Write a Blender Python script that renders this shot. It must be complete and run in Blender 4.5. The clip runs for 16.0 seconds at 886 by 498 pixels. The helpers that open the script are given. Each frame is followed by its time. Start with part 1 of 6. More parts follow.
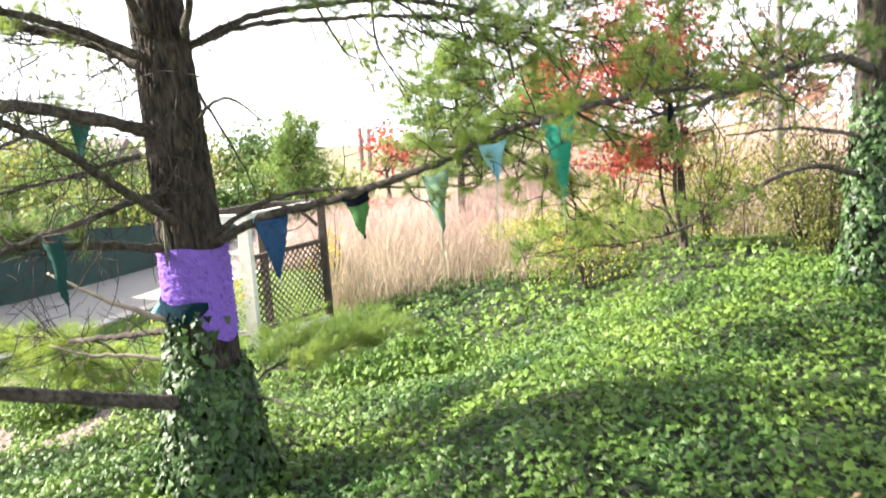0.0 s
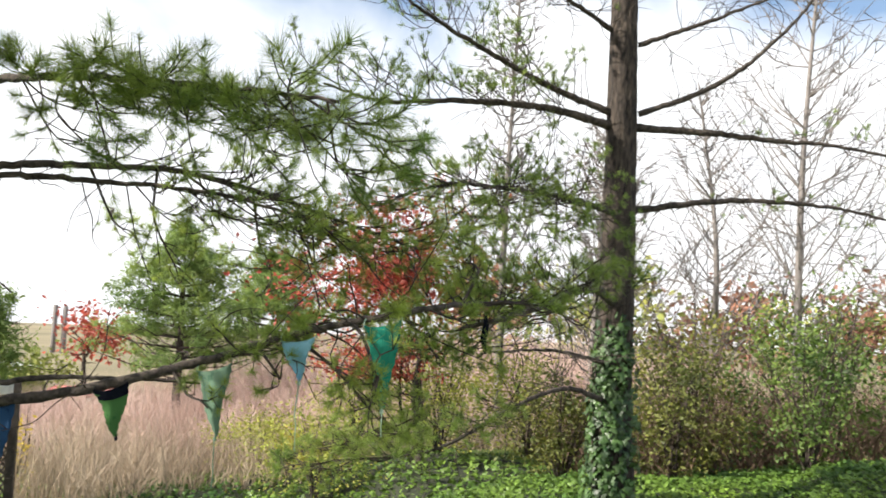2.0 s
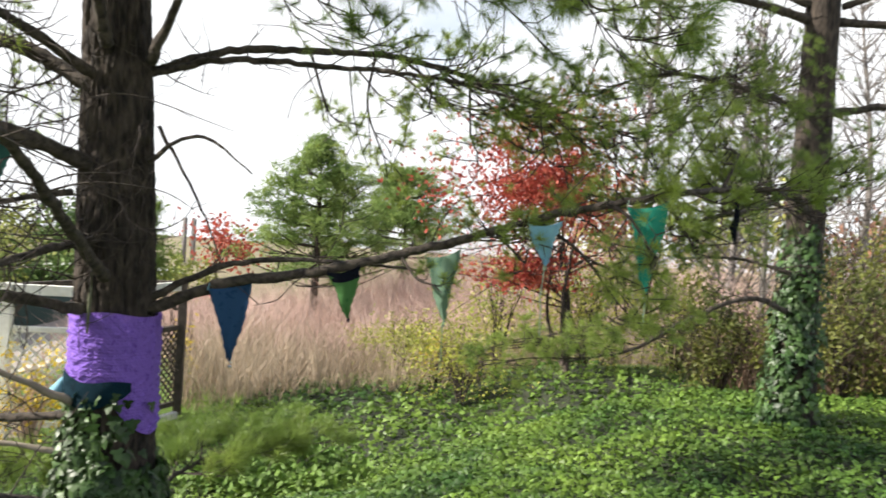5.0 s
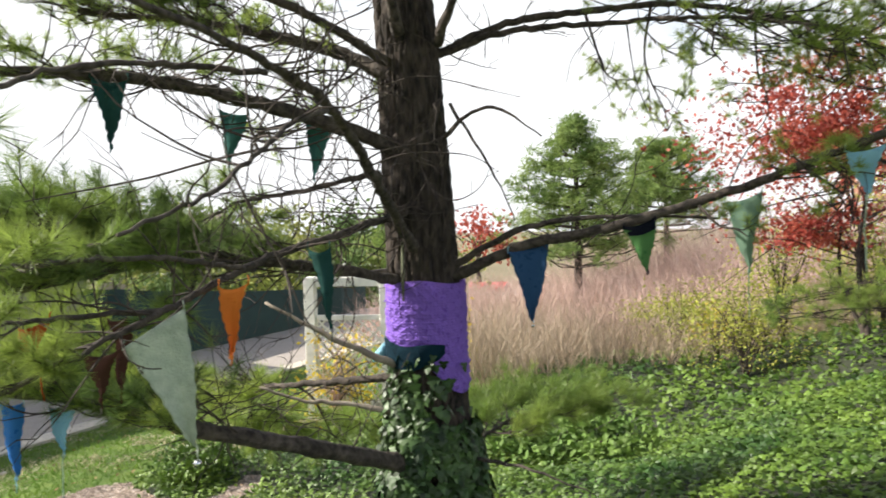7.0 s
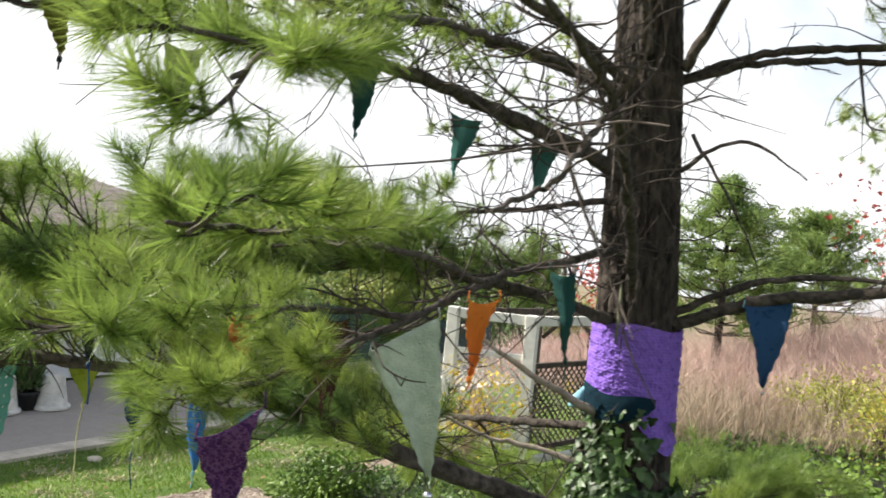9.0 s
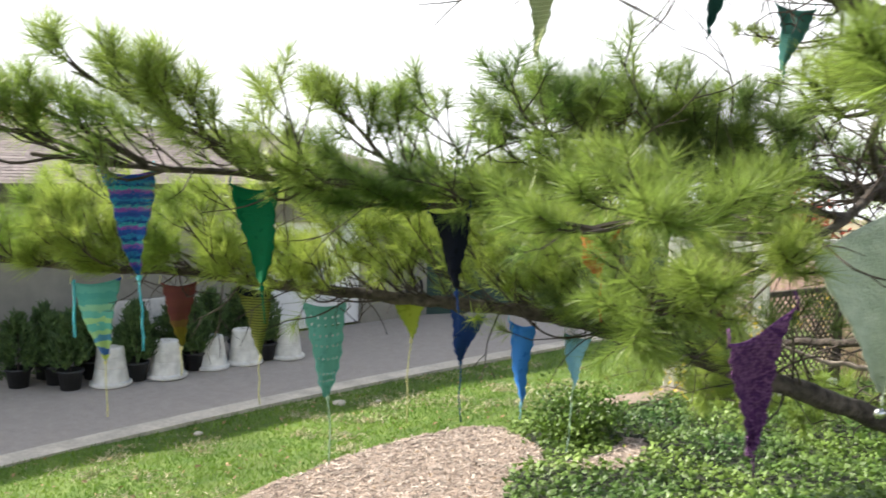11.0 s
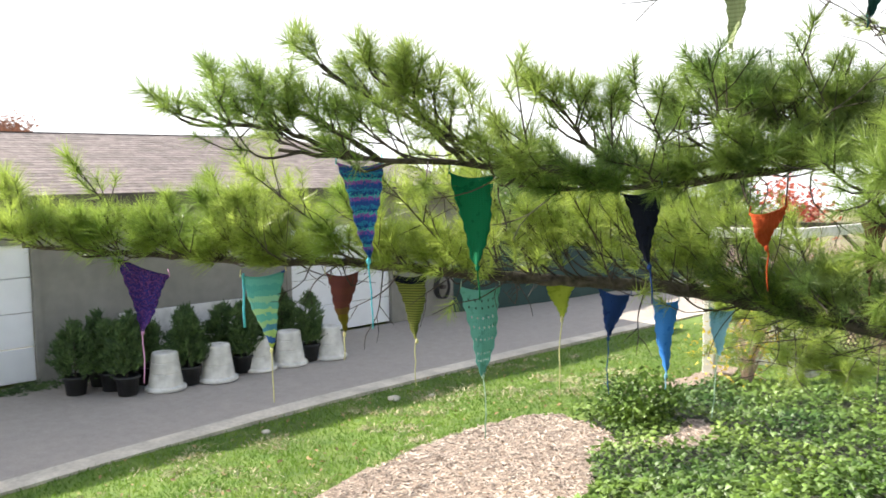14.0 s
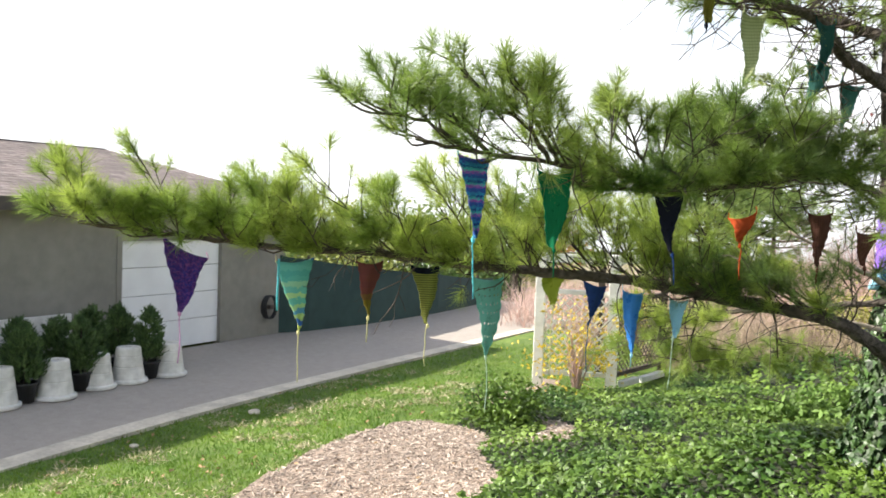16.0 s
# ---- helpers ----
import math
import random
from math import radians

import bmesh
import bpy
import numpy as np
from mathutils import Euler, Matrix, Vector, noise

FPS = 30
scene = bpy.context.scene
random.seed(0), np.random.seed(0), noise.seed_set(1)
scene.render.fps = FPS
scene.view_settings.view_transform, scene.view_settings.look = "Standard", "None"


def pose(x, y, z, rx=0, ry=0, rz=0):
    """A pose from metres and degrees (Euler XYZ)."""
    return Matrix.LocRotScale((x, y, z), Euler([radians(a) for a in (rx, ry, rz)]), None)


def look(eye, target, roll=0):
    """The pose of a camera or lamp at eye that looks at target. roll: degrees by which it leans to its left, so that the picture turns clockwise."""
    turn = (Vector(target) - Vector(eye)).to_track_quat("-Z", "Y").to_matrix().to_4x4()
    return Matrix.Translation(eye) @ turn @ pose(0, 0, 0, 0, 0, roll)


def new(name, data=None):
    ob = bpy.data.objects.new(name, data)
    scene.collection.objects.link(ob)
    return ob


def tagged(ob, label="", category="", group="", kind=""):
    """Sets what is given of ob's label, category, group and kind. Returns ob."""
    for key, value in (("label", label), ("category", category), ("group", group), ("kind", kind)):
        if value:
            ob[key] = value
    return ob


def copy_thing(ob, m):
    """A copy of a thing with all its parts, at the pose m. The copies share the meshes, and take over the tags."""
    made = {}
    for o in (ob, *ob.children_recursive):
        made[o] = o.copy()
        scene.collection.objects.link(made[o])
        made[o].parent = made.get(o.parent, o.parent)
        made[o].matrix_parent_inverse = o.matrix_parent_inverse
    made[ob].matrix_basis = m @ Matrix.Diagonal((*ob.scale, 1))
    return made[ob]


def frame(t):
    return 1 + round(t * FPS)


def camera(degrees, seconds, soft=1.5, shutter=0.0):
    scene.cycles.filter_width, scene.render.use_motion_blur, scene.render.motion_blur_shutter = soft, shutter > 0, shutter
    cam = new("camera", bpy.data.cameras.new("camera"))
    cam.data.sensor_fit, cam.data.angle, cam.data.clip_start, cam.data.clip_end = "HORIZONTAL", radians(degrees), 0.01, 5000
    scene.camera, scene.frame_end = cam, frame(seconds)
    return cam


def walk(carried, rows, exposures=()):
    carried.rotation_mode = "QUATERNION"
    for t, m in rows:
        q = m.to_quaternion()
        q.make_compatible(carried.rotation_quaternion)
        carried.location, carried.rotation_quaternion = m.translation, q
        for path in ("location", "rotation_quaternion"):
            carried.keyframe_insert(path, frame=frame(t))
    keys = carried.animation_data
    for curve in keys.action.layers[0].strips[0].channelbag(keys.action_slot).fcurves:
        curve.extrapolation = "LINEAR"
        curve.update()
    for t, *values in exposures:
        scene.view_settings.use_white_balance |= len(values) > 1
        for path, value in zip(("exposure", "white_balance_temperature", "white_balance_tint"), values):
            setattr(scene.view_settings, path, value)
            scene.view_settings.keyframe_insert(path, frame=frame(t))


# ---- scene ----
cam = camera(55.9, 16.0, 1.7, 0.4)
PATH = [
    (0, (0.617, 0.62, 3.809), (0.41, 2.578, 3.46), -3.5),
    (0.5, (0.319, 0.733, 3.786), (0.214, 2.72, 3.589), -2.2),
    (1, (0.264, 0.852, 3.81), (0.403, 2.846, 3.76), 0.2),
    (1.5, (0.164, 1.036, 3.798), (0.511, 3.002, 3.912), 2.1),
    (2, (0.122, 1.098, 3.794), (0.591, 3.038, 3.917), 2.8),
    (2.5, (-0.064, 0.966, 3.745), (0.505, 2.883, 3.737), 4.2),
    (3, (-0.157, 0.784, 3.679), (0.428, 2.696, 3.693), 5.7),
    (3.2, (-0.194, 0.869, 3.653), (0.384, 2.784, 3.653), 5.5),
    (5.3, (-0.559, 1.367, 3.568), (-0.432, 3.36, 3.47), 3.4),
    (5.5, (-0.578, 1.328, 3.579), (-0.518, 3.324, 3.469), 2.9),
    (6, (-0.661, 1.222, 3.542), (-0.727, 3.217, 3.421), 1.8),
    (6.5, (-0.706, 1.252, 3.464), (-0.934, 3.234, 3.335), -0.1),
    (7, (-0.756, 1.28, 3.398), (-1.129, 3.241, 3.271), -1.6),
    (7.5, (-0.919, 1.362, 3.376), (-1.385, 3.303, 3.246), -1.9),
    (8, (-1.073, 1.428, 3.366), (-1.615, 3.35, 3.25), -0.6),
    (8.5, (-1.227, 1.464, 3.322), (-1.804, 3.379, 3.281), 3.8),
    (9, (-1.419, 1.547, 3.282), (-2.063, 3.44, 3.244), 5.5),
    (9.5, (-1.626, 1.632, 3.233), (-2.359, 3.491, 3.159), 4.5),
    (10, (-1.832, 1.613, 3.181), (-2.652, 3.433, 3.055), 3.2),
    (12.3, (-2.465, 1.165, 3.073), (-3.585, 2.808, 2.854), -0.2),
    (12.5, (-2.454, 1.178, 3.076), (-3.579, 2.817, 2.859), -0.1),
    (13, (-2.529, 1.161, 3.068), (-3.627, 2.82, 2.856), -0.2),
    (13.5, (-2.632, 0.999, 3.069), (-3.679, 2.691, 2.864), -0.1),
    (14, (-2.849, 0.707, 3.04), (-3.802, 2.457, 2.859), -0.8),
    (14.5, (-3.052, 0.345, 3.052), (-3.845, 2.171, 2.86), 1.0),
    (15, (-3.323, 0.077, 3.005), (-4.002, 1.952, 2.844), 1.7),
    (15.5, (-3.708, -0.129, 2.918), (-4.247, 1.793, 2.793), 1.9),
    (16, (-4.036, -0.367, 2.829), (-4.454, 1.586, 2.735), 2.0),
]
EXPOSURE = [(0.0, 2.02), (0.5, 1.9), (1.0, 1.5), (1.5, 1.27), (2.0, 1.03), (3.0, 0.95), (5.5, 0.95), (8.0, 0.93), (9.5, 0.95), (10.0, 1.02), (12.5, 1.62), (14.5, 1.45), (16.0, 1.28)]
walk(cam, [(t, look(eye, target, roll)) for t, eye, target, roll in PATH], EXPOSURE)

# ---------------------------------------------------------------- light
SUN_TO = Vector((-0.95, -0.05, 0.63)).normalized()
world = bpy.data.worlds.new("sky")
scene.world = world
world.use_nodes = True
wn, wl = world.node_tree.nodes, world.node_tree.links
wn.clear()
sky = wn.new("ShaderNodeTexSky")
sky.sky_type = "NISHITA"
sky.sun_disc = False
sky.sun_elevation = math.asin(SUN_TO.z)
sky.sun_rotation = math.atan2(SUN_TO.x, SUN_TO.y)
sky.dust_density = 2.0
coord = wn.new("ShaderNodeTexCoord")
cloud = wn.new("ShaderNodeTexNoise")
cloud.inputs["Scale"].default_value = 2.2
cloud.inputs["Detail"].default_value = 6
cloud.inputs["Distortion"].default_value = 0.4
ramp = wn.new("ShaderNodeValToRGB")
ramp.color_ramp.elements[0].position, ramp.color_ramp.elements[1].position = 0.35, 0.50
mix = wn.new("ShaderNodeMix")
mix.data_type = "RGBA"
mix.inputs["B"].default_value = (6.3, 6.4, 6.55, 1)
back = wn.new("ShaderNodeBackground")
back.inputs["Strength"].default_value = 0.105
wout = wn.new("ShaderNodeOutputWorld")
wl.new(coord.outputs["Generated"], cloud.inputs["Vector"])
split = wn.new("ShaderNodeSeparateXYZ")
low = wn.new("ShaderNodeMapRange")
low.inputs["From Min"].default_value, low.inputs["From Max"].default_value = 0.12, 0.36
low.inputs["To Min"].default_value, low.inputs["To Max"].default_value = 0.20, -0.13
bank = wn.new("ShaderNodeMath")
bank.operation = "ADD"
wl.new(coord.outputs["Generated"], split.inputs["Vector"])
wl.new(split.outputs["Z"], low.inputs["Value"])
wl.new(low.outputs["Result"], bank.inputs[0])
wl.new(cloud.outputs["Fac"], bank.inputs[1])
wl.new(bank.outputs["Value"], ramp.inputs["Fac"])
wl.new(ramp.outputs["Color"], mix.inputs["Factor"])
wl.new(sky.outputs["Color"], mix.inputs["A"])
wl.new(mix.outputs["Result"], back.inputs["Color"])
wl.new(back.outputs["Background"], wout.inputs["Surface"])
sun = new("sun", bpy.data.lights.new("sun", "SUN"))
sun.data.energy = 5.0
sun.data.angle = radians(0.6)
sun.data.color = (1.0, 0.94, 0.84)
sun.matrix_world = look(SUN_TO * 60, (0, 0, 0))


# ---------------------------------------------------------------- materials
def mat(name, color, color2=None, scale=8.0, rough=0.8, bump=0.0, bump_scale=40.0, metal=0.0, spread=0.0, through_light=0.0, big=0.0, stretch=(1, 1, 1)):
    """Two-tone noise material at world size; spread varies it from leaf to leaf, through_light lets light pass thin leaves."""
    m = bpy.data.materials.new(name)
    m.use_nodes = True
    n, l = m.node_tree.nodes, m.node_tree.links
    b = n["Principled BSDF"]
    b.inputs["Roughness"].default_value = rough
    b.inputs["Metallic"].default_value = metal
    tc = n.new("ShaderNodeTexCoord")
    mp = n.new("ShaderNodeMapping")
    mp.inputs["Scale"].default_value = stretch
    l.new(tc.outputs["Object"], mp.inputs["Vector"])
    nz = n.new("ShaderNodeTexNoise")
    nz.inputs["Scale"].default_value = scale
    nz.inputs["Detail"].default_value = 6
    l.new(mp.outputs["Vector"], nz.inputs["Vector"])
    rp = n.new("ShaderNodeValToRGB")
    rp.color_ramp.elements[0].position, rp.color_ramp.elements[1].position = 0.32, 0.68
    rp.color_ramp.elements[0].color = (*color, 1)
    rp.color_ramp.elements[1].color = (*(color2 or color), 1)
    l.new(nz.outputs["Fac"], rp.inputs["Fac"])
    out = rp.outputs["Color"]
    if big:
        nb = n.new("ShaderNodeTexNoise")
        nb.inputs["Scale"].default_value = scale * 0.13
        nb.inputs["Detail"].default_value = 4
        l.new(tc.outputs["Object"], nb.inputs["Vector"])
        hb = n.new("ShaderNodeHueSaturation")
        mr = n.new("ShaderNodeMapRange")
        mr.inputs["From Min"].default_value, mr.inputs["From Max"].default_value = 0.3, 0.7
        mr.inputs["To Min"].default_value, mr.inputs["To Max"].default_value = 1 - big, 1 + big
        l.new(nb.outputs["Fac"], mr.inputs["Value"])
        l.new(mr.outputs["Result"], hb.inputs["Value"])
        l.new(out, hb.inputs["Color"])
        out = hb.outputs["Color"]
    if spread:
        g = n.new("ShaderNodeNewGeometry")
        hs = n.new("ShaderNodeHueSaturation")
        mv = n.new("ShaderNodeMapRange")
        mv.inputs["To Min"].default_value, mv.inputs["To Max"].default_value = 1 - spread, 1 + spread
        l.new(g.outputs["Random Per Island"], mv.inputs["Value"])
        l.new(mv.outputs["Result"], hs.inputs["Value"])
        l.new(out, hs.inputs["Color"])
        out = hs.outputs["Color"]
    l.new(out, b.inputs["Base Color"])
    if bump:
        bz = n.new("ShaderNodeTexNoise")
        bz.inputs["Scale"].default_value = bump_scale
        bz.inputs["Detail"].default_value = 5
        l.new(mp.outputs["Vector"], bz.inputs["Vector"])
        bp = n.new("ShaderNodeBump")
        bp.inputs["Strength"].default_value = bump
        bp.inputs["Distance"].default_value = 0.02
        l.new(bz.outputs["Fac"], bp.inputs["Height"])
        l.new(bp.outputs["Normal"], b.inputs["Normal"])
    if through_light:
        tr = n.new("ShaderNodeBsdfTranslucent")
        ms = n.new("ShaderNodeMixShader")
        ms.inputs["Fac"].default_value = through_light
        l.new(out, tr.inputs["Color"])
        l.new(b.outputs["BSDF"], ms.inputs[1])
        l.new(tr.outputs["BSDF"], ms.inputs[2])
        l.new(ms.outputs["Shader"], n["Material Output"].inputs["Surface"])
    return m


M_BARK = mat("pine_bark", (0.008, 0.006, 0.005), (0.078, 0.060, 0.047), 26, 0.95, 1.0, 30, big=0.35, stretch=(1, 1, 0.3))
M_BOUGH = mat("bough_bark", (0.022, 0.017, 0.014), (0.105, 0.085, 0.068), 22, 0.95, 0.9, 40, big=0.3)
M_TWIG = mat("twig_bark", (0.022, 0.016, 0.013), (0.075, 0.056, 0.045), 20, 0.9)
M_PALE = mat("dead_limb", (0.20, 0.165, 0.13), (0.34, 0.29, 0.23), 12, 0.9, 0.4, 40)
M_NEEDLE = mat("pine_needles", (0.12, 0.205, 0.04), (0.29, 0.37, 0.08), 1.6, 0.42, spread=0.4, through_light=0.5)
# brighter copy of M_NEEDLE: sunlight on the boughs is put into the colour
M_NEEDLE_SUNLIT = mat("sunlit_pine_needles", (0.17, 0.265, 0.045), (0.39, 0.47, 0.095), 1.6, 0.42, spread=0.4, through_light=0.5)
# darker green needles for the inner boughs and the crowns
M_NEEDLE_DARK = mat("darker_pine_needles", (0.075, 0.135, 0.036), (0.19, 0.26, 0.07), 1.6, 0.5, spread=0.4, through_light=0.45)
M_IVY = mat("ivy_leaf", (0.034, 0.085, 0.015), (0.14, 0.22, 0.030), 0.9, 0.45, spread=0.36, through_light=0.15)
# lighter, yellower copy of M_IVY: sunlight on the leaves is in the colour
M_IVYSUNLIT = mat("sunlit_ivy_leaf", (0.042, 0.098, 0.016), (0.165, 0.245, 0.038), 0.9, 0.46, spread=0.38, through_light=0.2)
# mature ivy's darker green, deepened further to carry the shade on the trunks
M_IVYDARK = mat("shaded_dark_ivy_leaf", (0.016, 0.042, 0.012), (0.060, 0.112, 0.028), 5, 0.45, spread=0.55, through_light=0.08)
for leaf_mat, gloss in ((M_IVY, 0.3), (M_IVYSUNLIT, 0.3), (M_IVYDARK, 0.4)):
    leaf_mat.node_tree.nodes["Principled BSDF"].inputs["Specular IOR Level"].default_value = gloss
M_GRASS = mat("grass", (0.088, 0.185, 0.017), (0.185, 0.29, 0.035), 1.2, 0.7, spread=0.25, through_light=0.3)
M_LAWN = mat("lawn_soil", (0.062, 0.122, 0.013), (0.125, 0.172, 0.028), 5, 0.95, 0.6, 60, big=0.3)
# soil made near black: the shade in the ivy's gaps is in its colour
M_SOIL_SHADED = mat("shaded_ivy_soil", (0.012, 0.018, 0.008), (0.03, 0.035, 0.015), 8, 0.95, 0.5, 50)
M_CHIP = mat("wood_chip", (0.21, 0.15, 0.115), (0.56, 0.475, 0.40), 14, 0.9, spread=0.55)
M_MULCH = mat("mulch_bed", (0.19, 0.135, 0.10), (0.36, 0.285, 0.225), 45, 0.95, 0.9, 80, big=0.25)
M_DRIVE = mat("asphalt_drive", (0.30, 0.262, 0.228), (0.38, 0.337, 0.295), 60, 0.9, 0.3, 160, big=0.07)
M_KERB = mat("concrete_edge", (0.47, 0.415, 0.335), (0.59, 0.53, 0.435), 20, 0.9, 0.3, 90, big=0.2)
M_WALL = mat("painted_block_wall", (0.205, 0.195, 0.168), (0.24, 0.228, 0.197), 5, 0.85, 0.15, 90, big=0.12)
M_WHITE = mat("white_door_paint", (0.74, 0.75, 0.76), (0.80, 0.81, 0.82), 3, 0.5, 0.05, 60, big=0.05)
M_ROOF = mat("roof_shingle", (0.17, 0.135, 0.125), (0.26, 0.215, 0.20), 9, 0.95, 0.5, 90, spread=0.2)
M_FASCIA = mat("dark_fascia", (0.05, 0.04, 0.035), (0.075, 0.06, 0.05), 6, 0.7)
M_POT = mat("white_planter", (0.55, 0.53, 0.48), (0.72, 0.70, 0.65), 7, 0.7, 0.2, 40, big=0.2)
M_BLACKPOT = mat("black_nursery_pot", (0.012, 0.012, 0.013), (0.025, 0.025, 0.026), 10, 0.55)
M_CONIFER = mat("conifer_foliage", (0.035, 0.075, 0.022), (0.11, 0.175, 0.05), 6, 0.7, spread=0.4, through_light=0.15)
M_TRELLIS = mat("weathered_white_paint", (0.70, 0.68, 0.61), (0.84, 0.82, 0.75), 9, 0.75, 0.3, 60, big=0.15)
M_BROWNWOOD = mat("brown_weathered_wood", (0.045, 0.034, 0.027), (0.09, 0.07, 0.055), 12, 0.85, 0.3, 60)
M_SCREEN = mat("dark_green_screen", (0.012, 0.035, 0.028), (0.02, 0.05, 0.04), 3, 0.8)
M_REED = mat("dry_reed", (0.27, 0.205, 0.145), (0.50, 0.405, 0.30), 0.8, 0.85, spread=0.35, through_light=0.3)
M_PINKTWIG = mat("reddish_twigs", (0.44, 0.30, 0.255), (0.64, 0.49, 0.43), 0.7, 0.9, spread=0.3, through_light=0.2)
M_RED = mat("red_autumn_leaf", (0.30, 0.035, 0.03), (0.50, 0.13, 0.08), 2.5, 0.6, spread=0.45, through_light=0.4)
M_YELLOW = mat("yellow_leaf", (0.55, 0.40, 0.03), (0.72, 0.58, 0.08), 2, 0.6, spread=0.3, through_light=0.4)
M_YGREEN = mat("yellow_green_leaf", (0.23, 0.285, 0.045), (0.52, 0.50, 0.09), 0.9, 0.6, spread=0.4, through_light=0.35)
M_FARGREEN = mat("far_foliage", (0.085, 0.15, 0.045), (0.19, 0.265, 0.08), 0.5, 0.8, spread=0.35, through_light=0.2)


# ---------------------------------------------------------------- mesh helpers
def mesh_object(name, verts, faces, material, parent=None, smooth=False, label="", kind=""):
    me = bpy.data.meshes.new(name)
    me.from_pydata([tuple(v) for v in np.asarray(verts, float).tolist()], [], [tuple(f) for f in (faces.tolist() if hasattr(faces, "tolist") else faces)])
    me.materials.append(material)
    if smooth:
        me.polygons.foreach_set("use_smooth", [True] * len(me.polygons))
    me.update()
    ob = new(name, me)
    if parent:
        ob.parent = parent
    return tagged(ob, label, kind=kind)


def part(name, bm, material, parent=None, label=""):
    me = bpy.data.meshes.new(name)
    bm.normal_update()
    bm.to_mesh(me)
    bm.free()
    me.materials.append(material)
    ob = new(name, me)
    if parent:
        ob.parent = parent
    return tagged(ob, label)


def empty(name, at, label, category, group="", kind=""):
    ob = new(name)
    ob.empty_display_size = 0.1
    ob.matrix_world = Matrix.Translation(at)
    return tagged(ob, label, category, group, kind)


def child(ob, parent):
    """Keeps a mesh that was made in world places where it is, under its thing."""
    ob.parent = parent
    ob.matrix_parent_inverse = Matrix.Translation(parent.matrix_world.translation).inverted() if not parent.parent else Matrix.Translation((parent.parent.matrix_world if parent.parent else parent.matrix_world).translation).inverted()
    return ob


def box(bm, x0, x1, y0, y1, z0, z1, bevel=0.0, m=None):
    r = bmesh.ops.create_cube(bm, size=1, matrix=Matrix.Translation(((x0 + x1) / 2, (y0 + y1) / 2, (z0 + z1) / 2)) @ Matrix.Diagonal((x1 - x0, y1 - y0, z1 - z0, 1)))
    vs = r["verts"]
    if bevel:
        es = list({e for v in vs for e in v.link_edges})
        vs = list({v for f in bmesh.ops.bevel(bm, geom=es, offset=bevel, segments=1, affect="EDGES")["faces"] for v in f.verts} | {v for v in vs if v.is_valid})
    if m is not None:
        bmesh.ops.transform(bm, matrix=m, verts=list({v for v in vs if v.is_valid}))
    return bm


def curve_points(ctrl, step=0.06):
    """A smooth line through the control points, evenly cut."""
    p = np.array(ctrl, float)
    q = np.vstack([2 * p[0] - p[1], p, 2 * p[-1] - p[-2]])
    out = []
    for i in range(1, len(q) - 2):
        a, b, c, d = q[i - 1:i + 3]
        n = max(2, int(np.linalg.norm(c - b) / step))
        for k in range(n):
            t = k / n
            out.append(0.5 * (2 * b + (c - a) * t + (2 * a - 5 * b + 4 * c - d) * t * t + (3 * b - a - 3 * c + d) * t ** 3))
    out.append(q[-2])
    return np.array(out)


def tube_data(line, radii, sides=8, rough=0.0, rng=None):
    line = np.asarray(line, float)
    n = len(line)
    tan = np.gradient(line, axis=0)
    tan /= np.linalg.norm(tan, axis=1)[:, None] + 1e-9
    ref = np.array([0.0, 0.0, 1.0]) if abs(tan[0][2]) < 0.8 else np.array([1.0, 0.0, 0.0])
    u = np.cross(tan, ref)
    u /= np.linalg.norm(u, axis=1)[:, None] + 1e-9
    v = np.cross(tan, u)
    ang = np.linspace(0, 2 * np.pi, sides, endpoint=False)
    r = np.broadcast_to(np.asarray(radii, float).reshape(-1, 1), (n, sides)).copy()
    if rough:
        r *= 1 + rough * rng.standard_normal((n, sides))
    verts = line[:, None, :] + r[:, :, None] * (np.cos(ang)[None, :, None] * u[:, None, :] + np.sin(ang)[None, :, None] * v[:, None, :])
    i, j = np.meshgrid(np.arange(n - 1), np.arange(sides), indexing="ij")
    k = (j + 1) % sides
    faces = np.stack([i * sides + j, i * sides + k, (i + 1) * sides + k, (i + 1) * sides + j], -1).reshape(-1, 4)
    caps = [list(range(sides))[::-1], [(n - 1) * sides + q for q in range(sides)]]
    return verts.reshape(-1, 3), faces.tolist() + caps


class Heap:
    """Gathers many small pieces into one mesh."""

    def __init__(self):
        self.v, self.f, self.n = [], [], 0

    def add(self, verts, faces):
        self.v.append(np.asarray(verts, float).reshape(-1, 3))
        off = self.n
        self.f.extend([[a + off for a in f] for f in (faces.tolist() if hasattr(faces, "tolist") else faces)])
        self.n += len(self.v[-1])

    def make(self, name, material, parent=None, smooth=False, label="", kind="stuff"):
        if not self.n:
            return None
        return mesh_object(name, np.vstack(self.v), self.f, material, parent, smooth, label, kind)


def scatter(template_v, template_f, places, rots, scales):
    """The template at many places: rots (n,3,3), scales (n,)."""
    tv = np.asarray(template_v, float)
    v = np.einsum("nij,kj->nki", rots, tv) * np.asarray(scales)[:, None, None] + np.asarray(places)[:, None, :]
    k = len(tv)
    base = (np.arange(len(places)) * k)
    size = len(template_f[0])
    f = (np.asarray(template_f)[None] + base[:, None, None]).reshape(-1, size)
    return v.reshape(-1, 3), f


def frames_from(direction, rng):
    """Rotation matrices whose z axis is each direction, spun at random."""
    d = direction / (np.linalg.norm(direction, axis=1)[:, None] + 1e-9)
    ref = rng.standard_normal(d.shape)
    x = np.cross(ref, d)
    x /= np.linalg.norm(x, axis=1)[:, None] + 1e-9
    y = np.cross(d, x)
    return np.stack([x, y, d], -1)


